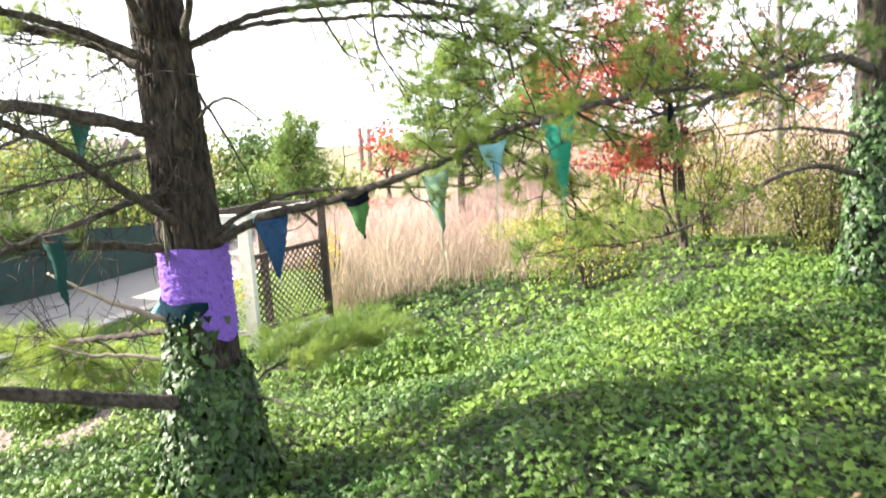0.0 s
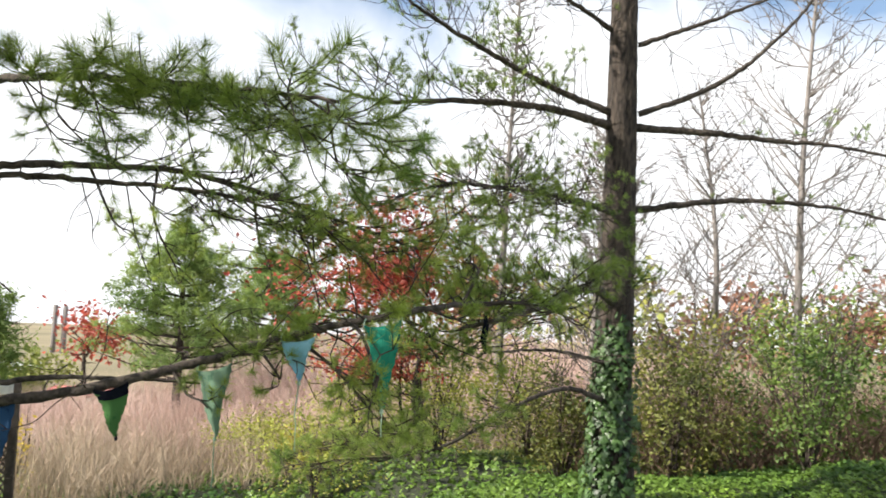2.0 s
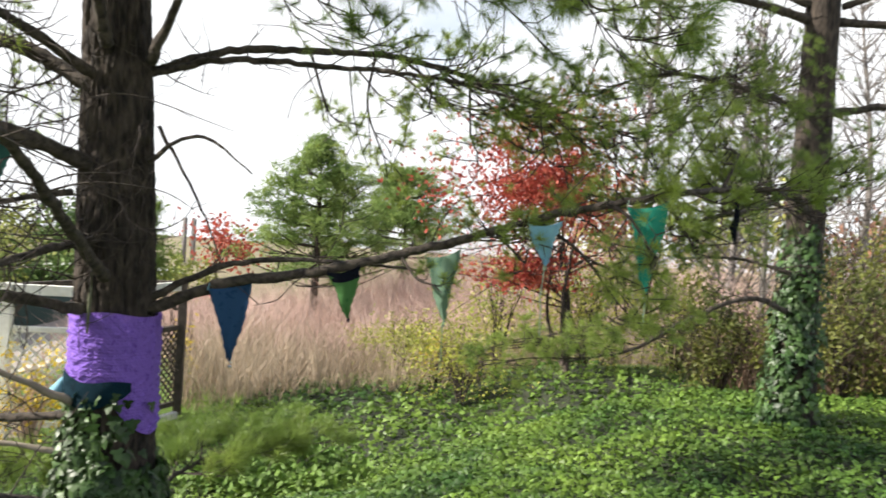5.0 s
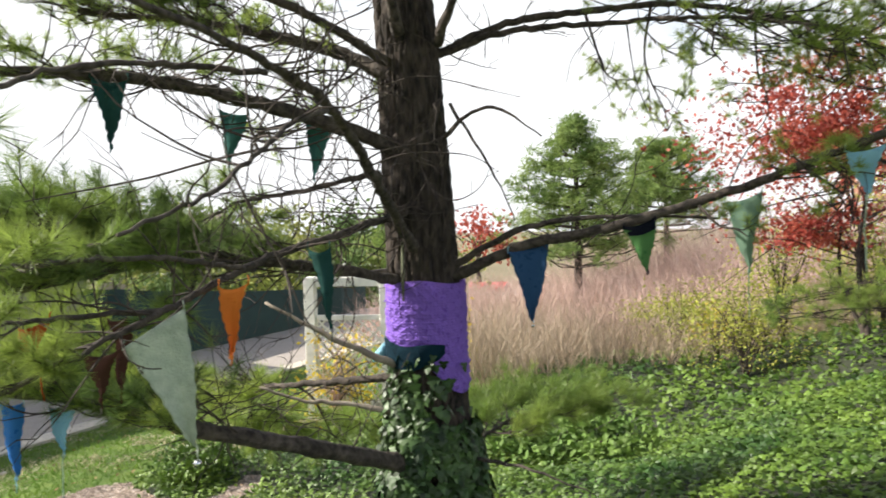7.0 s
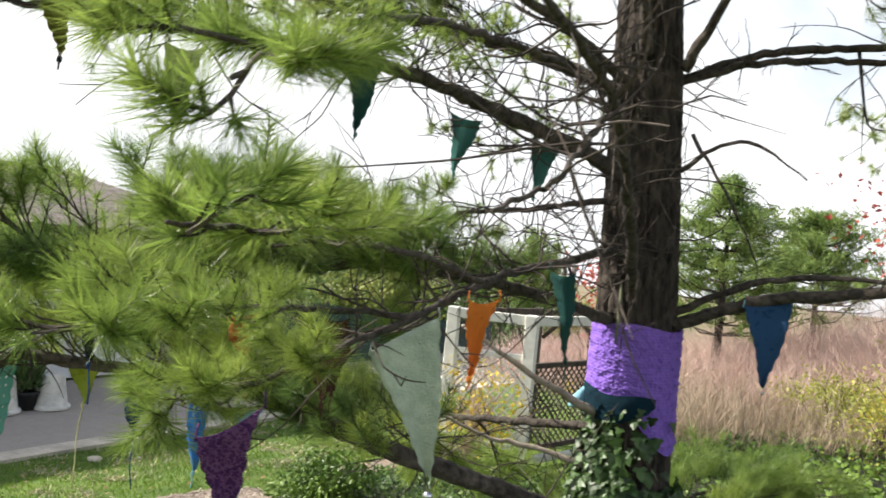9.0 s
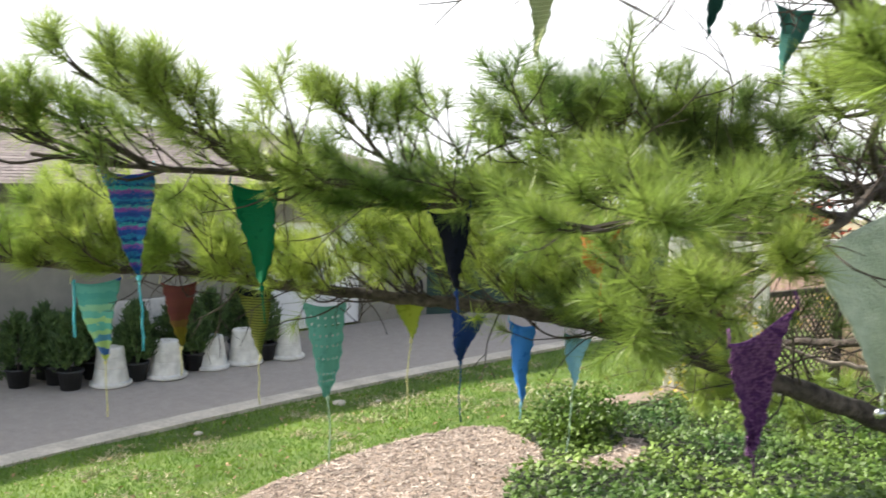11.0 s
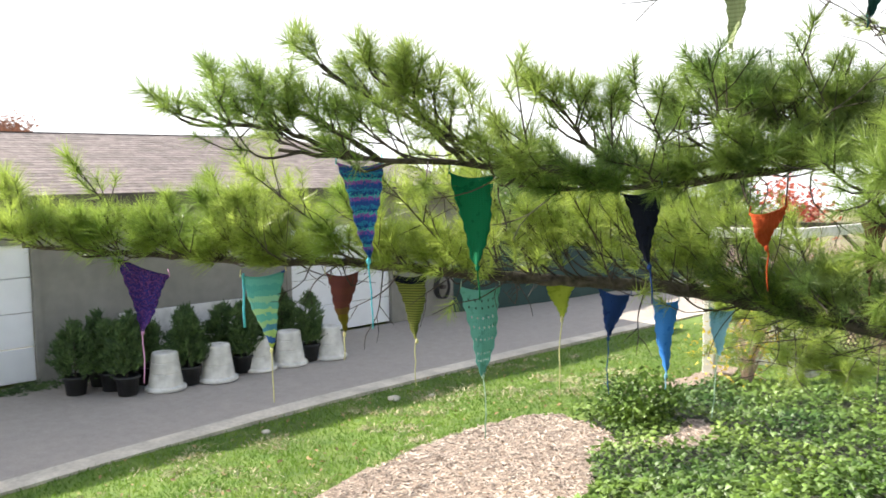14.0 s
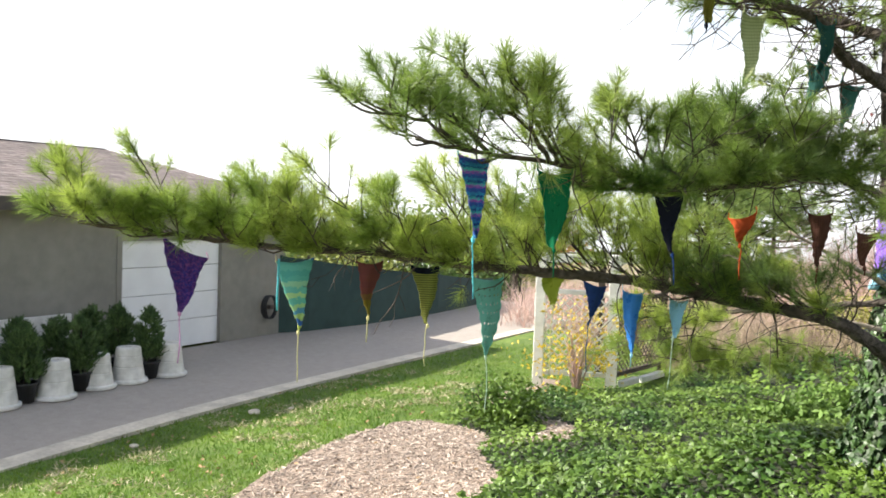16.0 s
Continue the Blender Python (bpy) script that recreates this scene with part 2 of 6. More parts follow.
# ---------------------------------------------------------------- the lie of the land
GROUND = np.array([
    (-14, 4, 0.0), (-12.5, 9, -0.2), (-11, 13, -0.22), (-10, 18, -0.2), (-10.4, 6, -0.12), (-9.8, 8.8, -0.14), (-9.1, 10.7, -0.14), (-8, 14, -0.15),
    (-6.4, 10.5, -0.02), (-5.6, 10.2, 0.12), (-4.4, 9.1, 0.25), (-7.4, 6.5, 0.05), (-4.2, 14.4, -0.18), (-0.7, 21.9, -0.46), (1.1, 15.4, 0.17),
    (4.0, 15.2, 1.0), (4.3, 9.6, 1.58), (-1.85, 6.8, 0.95), (0.3, 0.5, 1.95), (-2.4, 1.0, 1.45), (-4.2, -0.6, 1.15), (-4.5, 5.0, 0.55),
    (1.5, 6.5, 1.45), (8, 8, 2.1), (9, 15, 1.4), (2, -4, 2.0), (-6, -4, 0.6), (-10, -4, 0.0), (-2, 12, 0.15), (6, 22, 0.2), (-5, 30, -0.6), (15, 10, 2.0)])


def height(x, y):
    x, y = np.asarray(x, float), np.asarray(y, float)
    d2 = (x[..., None] - GROUND[:, 0]) ** 2 + (y[..., None] - GROUND[:, 1]) ** 2
    w = 1 / (d2 + 0.35) ** 1.7
    near = (w * GROUND[:, 2]).sum(-1) / w.sum(-1)
    far = np.clip((np.hypot(x + 2, y - 8) - 18) / 25, 0, 1)
    return near * (1 - far) - 3.2 * far


def sheet(name, x0, x1, y0, y1, step, material, lift=0.0, inside=None, parent=None, label="", category="", kind="structure"):
    nx, ny = int((x1 - x0) / step) + 1, int((y1 - y0) / step) + 1
    gx, gy = np.meshgrid(np.linspace(x0, x1, nx), np.linspace(y0, y1, ny), indexing="ij")
    gz = height(gx, gy) + lift
    idx = np.arange(nx * ny).reshape(nx, ny)
    f = np.stack([idx[:-1, :-1], idx[1:, :-1], idx[1:, 1:], idx[:-1, 1:]], -1).reshape(-1, 4)
    if inside is not None:
        cx, cy = (gx[:-1, :-1] + step / 2).ravel(), (gy[:-1, :-1] + step / 2).ravel()
        f = f[inside(cx, cy)]
    ob = mesh_object(name, np.stack([gx, gy, gz], -1).reshape(-1, 3), f, material, parent, True)
    return tagged(ob, label, category, kind=kind)


def in_poly(poly):
    p = np.array(poly, float)

    def test(x, y):
        x, y = np.asarray(x), np.asarray(y)
        c = np.zeros(x.shape, bool)
        for (ax, ay), (bx, by) in zip(p, np.roll(p, -1, 0)):
            c ^= ((ay > y) != (by > y)) & (x < (bx - ax) * (y - ay) / (by - ay + 1e-12) + ax)
        return c
    return test


KERB = curve_points([(-12.3, -4, 0), (-11.75, 2, 0), (-11.06, 5.3, 0), (-10.60, 7.6, 0), (-9.92, 10.3, 0), (-8.87, 13.6, 0), (-7.65, 17, 0), (-6.2, 21, 0), (-4.8, 24.5, 0), (-3.2, 28, 0)], 0.4)
MAIN_BED = in_poly([(-6.1, 0.7), (-6.9, 1.0), (-7.4, 1.8), (-7.55, 3.0), (-7.5, 5.2), (-7.46, 6.6), (-7.43, 7.6), (-7.32, 8.6), (-7.1, 9.35), (-6.8, 10.1), (-6.45, 10.36), (-6.2, 10.05), (-5.6, 9.55), (-5.3, 8.95), (-5.46, 8.45), (-5.3, 8.0), (-5.1, 7.6), (-5.0, 7.0), (-5.0, 6.5), (-5.2, 5.0), (-5.25, 3.0), (-5.35, 1.6), (-5.6, 0.9)])
BARE_PATCH = in_poly([(-4.95, 10.38), (-4.75, 10.36), (-4.58, 10.1), (-4.45, 9.6), (-4.47, 9.15), (-4.66, 8.97), (-5.2, 8.85), (-5.3, 9.0), (-4.98, 9.12), (-4.82, 9.5), (-4.9, 9.95)])
IVY_AREA = in_poly([(-5.2, 2.0), (-5.2, 5.0), (-5.0, 6.5), (-5.0, 7.0), (-5.1, 7.6), (-5.3, 8.0), (-5.46, 8.45), (-5.3, 8.95), (-5.6, 9.55), (-6.2, 10.05), (-6.35, 10.35), (-5.95, 10.9), (-5.5, 11.35), (-5.28, 12.1), (-4.98, 13.2), (-4.8, 13.6), (-3.5, 13.6), (-3.1, 14.2), (-2.7, 15.6), (-1.8, 17.0), (-0.6, 19.5), (2.5, 17.5), (5.5, 15.0), (8.5, 16.5), (13, 13), (13, 3.6), (8, 3.3), (5, 3.5), (2.6, 3.2), (0.5, 2.7), (-1.4, 2.4), (-3.2, 1.9), (-4.6, 1.7)])


MULCH_PATH = in_poly([(-6.0, 11.6), (-5.85, 12.1), (-5.55, 13.3), (-5.42, 14.6), (-5.0, 14.6), (-5.08, 13.2), (-5.38, 12.1), (-5.58, 11.45), (-5.85, 11.3)])


def MULCH(x, y):
    return MAIN_BED(x, y) | BARE_PATCH(x, y)


def IVY(x, y):
    return IVY_AREA(x, y) & ~BARE_PATCH(x, y)


ground = sheet("ground", -16, 22, -10, 46, 0.35, M_LAWN, 0.0, None, None, "uneven green lawn on a gentle slope", "lawn")
far_ground = new("ground_beyond", bpy.data.meshes.new("ground_beyond"))
bm = bmesh.new()
ring_in = [(-16, -10), (22, -10), (22, 46), (-16, 46)]
ring_out = [(-600, -600), (600, -600), (600, 600), (-600, 600)]
a = [bm.verts.new((x, y, float(height(x, y)) - 0.05)) for x, y in ring_in]
b = [bm.verts.new((x, y, -24.0)) for x, y in ring_out]
for k in range(4):
    bm.faces.new((b[k], b[(k + 1) % 4], a[(k + 1) % 4], a[k]))
bm.to_mesh(far_ground.data)
bm.free()
far_ground.data.materials.append(mat("dry_field", (0.16, 0.14, 0.07), (0.26, 0.21, 0.12), 0.05, 0.95, big=0.3))
tagged(far_ground, "grassland reaching to the horizon", "ground", kind="structure")
mulch_bed = sheet("mulch_bed", -8.2, -4.2, 0.4, 10.6, 0.1, M_MULCH, 0.03, MULCH, None, "bed of pale shredded wood mulch beside the lawn", "mulch")
# soil sheet whose dark colour stands for shade beneath the leaves
shaded_ivy_soil = sheet("ivy_bed", -6, 13.2, 1.4, 20, 0.12, M_SOIL_SHADED, 0.02, IVY, None, "soil under the ground ivy, darkened for the shade between leaves", "soil")

# driveway: from the garage wall to the concrete edge
WALL_A, WALL_D = np.array([-14.25, 8.0]), np.array([0.319, 0.948])
WALL_D = WALL_D / np.linalg.norm(WALL_D)
WALL_N = np.array([WALL_D[1], -WALL_D[0]])
v, f = [], []
for i, (x, y, _) in enumerate(KERB):
    s = (np.array([x, y]) - WALL_A) @ WALL_D
    p = WALL_A + WALL_D * s
    dz = min(0.0, float(height(x, y)) + 0.3)
    v += [(x, y, -0.09 + dz), (*p, 0.0 + dz), (x, y, -0.5 + dz), (*(p - WALL_N * 0.2), -0.5 + dz)]
    if i:
        k = 4 * i
        f += [(k - 4, k - 3, k + 1, k), (k - 2, k - 4, k, k + 2)]
drive = mesh_object("driveway", v, f, M_DRIVE)
tagged(drive, "grey asphalt service drive in the garage's shade", "driveway", kind="structure")
v, f = [], []
for i, (x, y, _) in enumerate(KERB):
    dz = min(0.0, float(height(x, y)) + 0.3)
    zk = max(-0.085 + dz, float(max(height(x + 0.25, y), height(x + 0.45, y))) + 0.012)
    v += [(x, y, zk), (x + 0.34, y - 0.05, zk), (x, y, -0.4 + dz), (x + 0.35, y - 0.05, -0.4 + dz)]
    if i:
        k = 4 * i
        f += [(k - 4, k, k + 1, k - 3), (k - 3, k + 1, k + 3, k - 1), (k - 2, k + 2, k, k - 4)]
tagged(mesh_object("kerb", v, f, M_KERB), "narrow pale concrete edging along the drive", "kerb", kind="structure")

# ---------------------------------------------------------------- plants: shared makers
def needle_tuft(n, length, rng, spread=0.75, axis=1.2):
    """A brush of fine needles along the last stretch of a shoot that points along +z."""
    v, f = [], []
    for i in range(n):
        a = rng.uniform(0, 2 * np.pi)
        back = rng.uniform(0, 1) ** 1.3
        s = spread * rng.uniform(0.25, 0.75) * (0.55 + 0.6 * back)
        d = np.array([np.cos(a) * s, np.sin(a) * s, 1 - 0.35 * s])
        d /= np.linalg.norm(d)
        side = np.cross(d, rng.standard_normal(3))
        side *= 0.0012 / np.linalg.norm(side)
        p = np.array([0, 0, 0.08 - axis * back]) * length
        ln = length * rng.uniform(0.75, 1.15)
        tip = p + d * ln + np.array([np.cos(a), np.sin(a), -0.4]) * ln * 0.10
        v += [p - side, p + side, tip]
        f.append((3 * i, 3 * i + 1, 3 * i + 2))
    return np.array(v), np.array(f)


RNG = np.random.default_rng(7)
TUFTS = [needle_tuft(80, 0.092, RNG, 1.75, 0.75) for _ in range(7)]
SMALL = [needle_tuft(64, 0.060, RNG, 2.3, 0.45) for _ in range(7)]


def grow_twigs(line, wood, tufts, rng, start, end, count, length, rise=0.5, fwd=0.6, flat=0.5, sub=5, radius=0.006, dense=1.0):
    """Branchlets along a bough that curve upwards, each with side shoots ended by needle tufts. tufts gathers (place, direction)."""
    n = len(line)
    tan = np.gradient(line, axis=0)
    tan /= np.linalg.norm(tan, axis=1)[:, None] + 1e-9
    for q in range(count):
        k = int((start + (end - start) * (q + rng.uniform(0, 1)) / count) * (n - 1))
        p, t = line[k], tan[k]
        lat = np.cross(t, [0, 0, 1.0])
        lat /= np.linalg.norm(lat) + 1e-9
        sgn = 1 if q % 2 else -1
        d = t * fwd * rng.uniform(0.6, 1.2) + lat * sgn * flat * rng.uniform(0.2, 1.1) + np.array([0, 0, rise * rng.uniform(0.0, 1.2)])
        d /= np.linalg.norm(d)
        ln = length * rng.uniform(0.5, 1.25)
        bend = rng.standard_normal(3) * 0.10 * ln
        tw = curve_points([p, p + d * ln * 0.5 + bend, p + d * ln + np.array([0, 0, (0.10 + 0.25 * max(rise, 0)) * ln])], 0.04)
        wood.add(*tube_data(tw, np.linspace(radius, 0.0025, len(tw)), 4))
        td = np.gradient(tw, axis=0)
        td /= np.linalg.norm(td, axis=1)[:, None]
        tufts.append((tw[-1], td[-1]))
        if rng.uniform() < 0.5 * dense:
            tufts.append((tw[-2], td[-1]))
        for s in range(sub):
            u = 0.30 + 0.62 * (s + rng.uniform(0, 0.8)) / sub
            j = min(int(len(tw) * u), len(tw) - 2)
            side = np.cross(td[j], rng.standard_normal(3) * 0.5 + np.array([0, 0, 1.0]))
            side /= np.linalg.norm(side) + 1e-9
            e = td[j] * 0.8 + side * (0.7 if s % 2 else -0.7) * rng.uniform(0.5, 1.2) + rng.standard_normal(3) * 0.18 + np.array([0, 0, 0.15])
            e /= np.linalg.norm(e)
            sl = ln * rng.uniform(0.42, 0.75) * (1.25 - u)
            up = e + np.array([0, 0, 0.35])
            up /= np.linalg.norm(up)
            st = np.array([tw[j], tw[j] + e * sl * 0.5, tw[j] + e * sl * 0.5 + up * sl * 0.5])
            wood.add(*tube_data(st, [0.0038, 0.003, 0.0022], 3))
            tufts.append((st[-1], up))
            if rng.uniform() < 0.25 * dense:
                tufts.append((st[1], up))


def clump(line, wood, tufts, rng, center, radii, count):
    """A leafy spray about a place, carried by a side limb from the nearest part of a bough."""
    c = np.array(center, float)
    k = int(np.argmin(np.linalg.norm(line - c, axis=1)))
    k = max(0, k - 4)
    mid = (line[k] + c) / 2 + rng.normal(0, 0.06, 3)
    far = c + (c - line[k]) / (np.linalg.norm(c - line[k]) + 1e-9) * min(radii) * 0.6
    limb = curve_points([line[k], mid, c, far], 0.06)
    wood.add(*tube_data(limb, np.linspace(0.011, 0.004, len(limb)), 5))
    for q in range(max(2, count // 6)):
        e = c + rng.normal(0, 0.55, 3) * np.array(radii)
        b = limb[rng.integers(len(limb) // 3, len(limb))]
        tw = curve_points([b, (b + e) / 2 + rng.normal(0, 0.03, 3), e], 0.06)
        wood.add(*tube_data(tw, np.linspace(0.0048, 0.002, len(tw)), 4))
        g = (e - b) / (np.linalg.norm(e - b) + 1e-9)
        tufts.append((e, g + np.array([0, 0, 0.3])))
        for s in range(5):
            b2 = tw[rng.integers(max(1, len(tw) // 2), len(tw))]
            h = g * 0.6 + rng.normal(0, 0.5, 3) + np.array([0, 0, 0.25])
            h /= np.linalg.norm(h)
            e2 = b2 + h * rng.uniform(0.05, 0.14)
            wood.add(*tube_data([b2, (b2 + e2) / 2, e2], [0.003, 0.0025, 0.002], 3))
            tufts.append((e2, h))


def needles_from(tufts, name, parent, material, rng, scale=1.0, kit=None):
    heap, kit = Heap(), kit or TUFTS
    pos = np.array([t[0] for t in tufts])
    dirs = np.array([t[1] for t in tufts])
    pick = rng.integers(0, len(kit), len(tufts))
    for k, (tv, tf) in enumerate(kit):
        s = pick == k
        if s.any():
            heap.add(*scatter(tv, tf, pos[s], frames_from(dirs[s], rng), scale * rng.uniform(0.75, 1.2, s.sum())))
    return heap.make(name, material, parent, kind="stuff")


def bough(parent, name, ctrl, r0, r1, rng, sides=8, material=None, label=""):
    line = curve_points(ctrl, 0.05)
    line[1:-1] += rng.standard_normal((len(line) - 2, 3)) * 0.004
    v, f = tube_data(line, np.linspace(r0, r1, len(line)) * (1 + 0.06 * np.sin(np.arange(len(line)) * 0.9)), sides, 0.05, rng)
    ob = mesh_object(name, v, f, material or M_BOUGH, parent, True, label)
    return line


def leaf_cloud(center, radii, n, size, rng, clumps=14, tight=0.32, narrow=0.28):
    """Leaf triangles gathered in clumps inside an uneven crown."""
    c = rng.standard_normal((clumps, 3))
    c /= np.linalg.norm(c, axis=1)[:, None]
    c *= rng.uniform(0.25, 1.0, (clumps, 1))
    k = rng.integers(0, clumps, n)
    p = (c[k] + rng.standard_normal((n, 3)) * tight * rng.uniform(0.5, 1.2, (clumps, 1))[k]) * np.array(radii) + np.array(center)
    d = rng.standard_normal((n, 3)) + np.array([0, 0, 0.5])
    tv = np.array([(-0.5, 0, 0), (0.0, -narrow, 0.06), (0.55, 0, 0), (0.0, narrow, 0.06)])
    return scatter(tv, [(0, 1, 2, 3)], p, frames_from(d, rng), size * rng.uniform(0.6, 1.3, n))


def bark_trunk(line, rad, sides, deep):
    """A trunk whose bark is cut into upright plates by furrows."""
    v, f = tube_data(line, rad, sides)
    n = len(line)
    axis = np.repeat(line, sides, 0)
    out = v - axis
    out /= np.linalg.norm(out, axis=1)[:, None] + 1e-9
    push = np.empty(len(v))
    for k in range(len(v)):
        d, z = out[k], v[k][2]
        warp = 0.25 * noise.noise((d[0] * 2, d[1] * 2, z * 3))
        a = abs(noise.noise((d[0] * 5.6 + warp, d[1] * 5.6, z * 2.6 + warp)))
        b = abs(noise.noise((d[0] * 9 + 7, d[1] * 9, z * 5.5 + warp)))
        push[k] = -deep * max(0.0, 1 - a / 0.14) - 0.5 * deep * max(0.0, 1 - b / 0.14) + 0.25 * deep * noise.noise((d[0] * 16, d[1] * 16, z * 16))
    return v + out * push[:, None], f


def bare_twigs(line, wood, rng, start, end, count, length, radius=0.005):
    """Thin crooked twigs without needles."""
    n = len(line)
    for q in range(count):
        p = line[int(rng.uniform(start, end) * (n - 1))]
        d = rng.standard_normal(3) + np.array([0, 0, 0.15])
        d /= np.linalg.norm(d)
        ln = length * rng.uniform(0.4, 1.3)
        c = [p]
        for s in range(4):
            d = d + rng.standard_normal(3) * 0.32
            d /= np.linalg.norm(d)
            c.append(c[-1] + d * ln / 4)
        tw = curve_points(c, 0.05)
        wood.add(*tube_data(tw, np.linspace(radius, 0.0018, len(tw)), 4))
        for s in range(2):
            j = rng.integers(1, len(tw) - 1)
            e = d + rng.standard_normal(3) * 0.7
            e /= np.linalg.norm(e)
            wood.add(*tube_data([tw[j], tw[j] + e * ln * 0.15 + rng.normal(0, 0.01, 3), tw[j] + e * ln * 0.3], [0.003, 0.0025, 0.0015], 3))


# ---------------------------------------------------------------- pine with the knitted sleeve
rng = np.random.default_rng(11)
pine = empty("pine_tree", (0, 0, 0), "tall pine with rough dark bark and spreading low boughs", "tree")
line = curve_points([(-1.80, 6.50, 0.55), (-1.845, 6.50, 1.0), (-1.87, 6.52, 1.6), (-1.875, 6.53, 2.4), (-1.905, 6.55, 3.2), (-1.96, 6.6, 4.2), (-2.02, 6.65, 5.4), (-2.05, 6.7, 8.5), (-2.05, 6.7, 11)], 0.016)
zz = line[:, 2]
rad = np.interp(zz, [0.5, 0.9, 1.3, 2.4, 3.4, 4.4, 6, 11], [0.46, 0.37, 0.29, 0.245, 0.225, 0.20, 0.16, 0.04])
mesh_object("trunk", *bark_trunk(line, rad, 132, 0.034), M_BARK, pine, True, "rough furrowed grey-brown trunk")
wood, tufts = Heap(), []
LOW = bough(pine, "branch", [(-1.96, 6.29, 1.72), (-2.36, 5.63, 2.02), (-2.79, 5.17, 2.24), (-3.29, 5.29, 2.30), (-3.70, 5.31, 2.37), (-4.18, 5.10, 2.43), (-4.83, 4.80, 2.48), (-5.54, 4.46, 2.56), (-5.90, 4.22, 2.57), (-6.20, 3.98, 2.61), (-6.75, 3.40, 2.70)], 0.055, 0.010, rng)
UPP = bough(pine, "branch", [(-2.01, 6.36, 2.88), (-2.32, 5.81, 3.01), (-2.70, 5.25, 3.10), (-3.12, 4.83, 3.11), (-3.67, 4.43, 3.05), (-4.05, 3.99, 3.04), (-4.40, 3.74, 3.08), (-4.72, 3.46, 3.10), (-4.95, 3.25, 3.14)], 0.034, 0.008, rng)
R1 = bough(pine, "branch", [(-1.68, 6.48, 2.88), (-1.24, 6.35, 3.08), (-0.88, 6.25, 3.15), (-0.52, 6.18, 3.24), (-0.01, 6.13, 3.39), (0.43, 5.45, 3.59), (0.78, 5.02, 3.70), (1.22, 5.17, 3.78), (1.71, 5.48, 3.80)], 0.036, 0.011, rng)
bough(pine, "branch", [(-1.70, 6.50, 2.94), (-1.34, 6.45, 3.14), (-0.98, 6.38, 3.23), (-0.48, 6.33, 3.25), (-0.07, 6.40, 3.22)], 0.024, 0.007, rng)
R2 = bough(pine, "branch", [(-1.95, 6.60, 4.24), (-1.73, 6.65, 4.33), (-1.33, 6.71, 4.49), (-0.79, 6.72, 4.54), (-0.28, 6.70, 4.54), (0.23, 6.68, 4.44), (0.73, 6.63, 4.29), (1.25, 6.50, 4.13)], 0.030, 0.008, rng)
R2B = bough(pine, "branch", [(-1.95, 6.60, 4.22), (-1.73, 6.62, 4.31), (-1.30, 6.60, 4.42), (-0.74, 6.54, 4.42), (-0.07, 6.37, 4.38), (0.66, 6.09, 4.20)], 0.026, 0.006, rng)
L2 = bough(pine, "branch", [(-2.04, 6.41, 3.71), (-2.29, 6.10, 3.83), (-2.62, 5.75, 3.94), (-2.92, 5.0, 4.0), (-3.27, 4.35, 3.97), (-3.51, 4.03, 3.95), (-3.8, 3.6, 3.97)], 0.05, 0.012, rng)
L1 = bough(pine, "branch", [(-2.06, 6.48, 4.17), (-2.43, 6.6, 4.35), (-2.85, 6.6, 4.48), (-3.3, 6.4, 4.56), (-3.9, 6.0, 4.6)], 0.052, 0.014, rng)
L1B = bough(pine, "branch", [(-2.04, 6.47, 4.23), (-2.38, 5.92, 4.45), (-2.75, 5.20, 4.56), (-3.15, 4.42, 4.60)], 0.034, 0.01, rng)
L3 = bough(pine, "branch", [(-1.90, 6.30, 3.08), (-1.86, 5.5, 3.40), (-1.85, 4.7, 3.75), (-1.88, 4.1, 3.87), (-2.0, 3.3, 3.96)], 0.036, 0.010, rng)
L3B = bough(pine, "branch", [(-1.85, 4.6, 3.77), (-1.81, 4.05, 3.66), (-1.80, 3.62, 3.50), (-1.80, 3.3, 3.40), (-1.82, 2.98, 3.33)], 0.012, 0.005, rng)
L4 = bough(pine, "branch", [(-1.95, 6.33, 3.30), (-2.14, 5.67, 3.21), (-2.33, 4.91, 3.11), (-2.40, 4.22, 2.99), (-2.57, 3.77, 2.86), (-2.73, 3.46, 2.76)], 0.026, 0.008, rng)
L5 = bough(pine, "branch", [(-2.1, 6.32, 3.55), (-2.33, 6.1, 3.49), (-2.52, 5.85, 3.43), (-2.7, 5.6, 3.4), (-2.82, 5.3, 3.29)], 0.020, 0.006, rng)
bough(pine, "branch", [(-1.72, 6.45, 3.76), (-1.51, 6.3, 3.9), (-1.32, 6.2, 3.89), (-1.08, 6.1, 3.72)], 0.016, 0.004, rng)
bough(pine, "branch", [(-1.67, 6.45, 3.97), (-1.47, 6.35, 3.66), (-1.33, 6.3, 3.41), (-1.26, 6.25, 3.24)], 0.012, 0.004, rng)
L6 = bough(pine, "branch", [(-2.04, 6.36, 2.26), (-2.84, 6.67, 2.13), (-3.44, 7.12, 2.01), (-3.97, 7.41, 1.98)], 0.028, 0.008, rng)
bough(pine, "branch", [(-1.59, 6.41, 1.74), (-1.17, 6.17, 1.75), (-0.82, 6.08, 1.65)], 0.014, 0.004, rng)
bough(pine, "branch", [(-1.96, 6.34, 4.4), (-2.0, 6.0, 4.75), (-2.3, 5.5, 5.1)], 0.04, 0.015, rng)
bough(pine, "branch", [(-1.75, 6.5, 4.35), (-1.6, 6.3, 4.6), (-1.4, 6.0, 4.95)], 0.035, 0.012, rng)
UPB = bough(pine, "branch", [(-2.96, 4.98, 3.11), (-3.39, 4.59, 3.02), (-3.85, 4.25, 2.97), (-4.25, 3.95, 2.98)], 0.02, 0.006, rng)
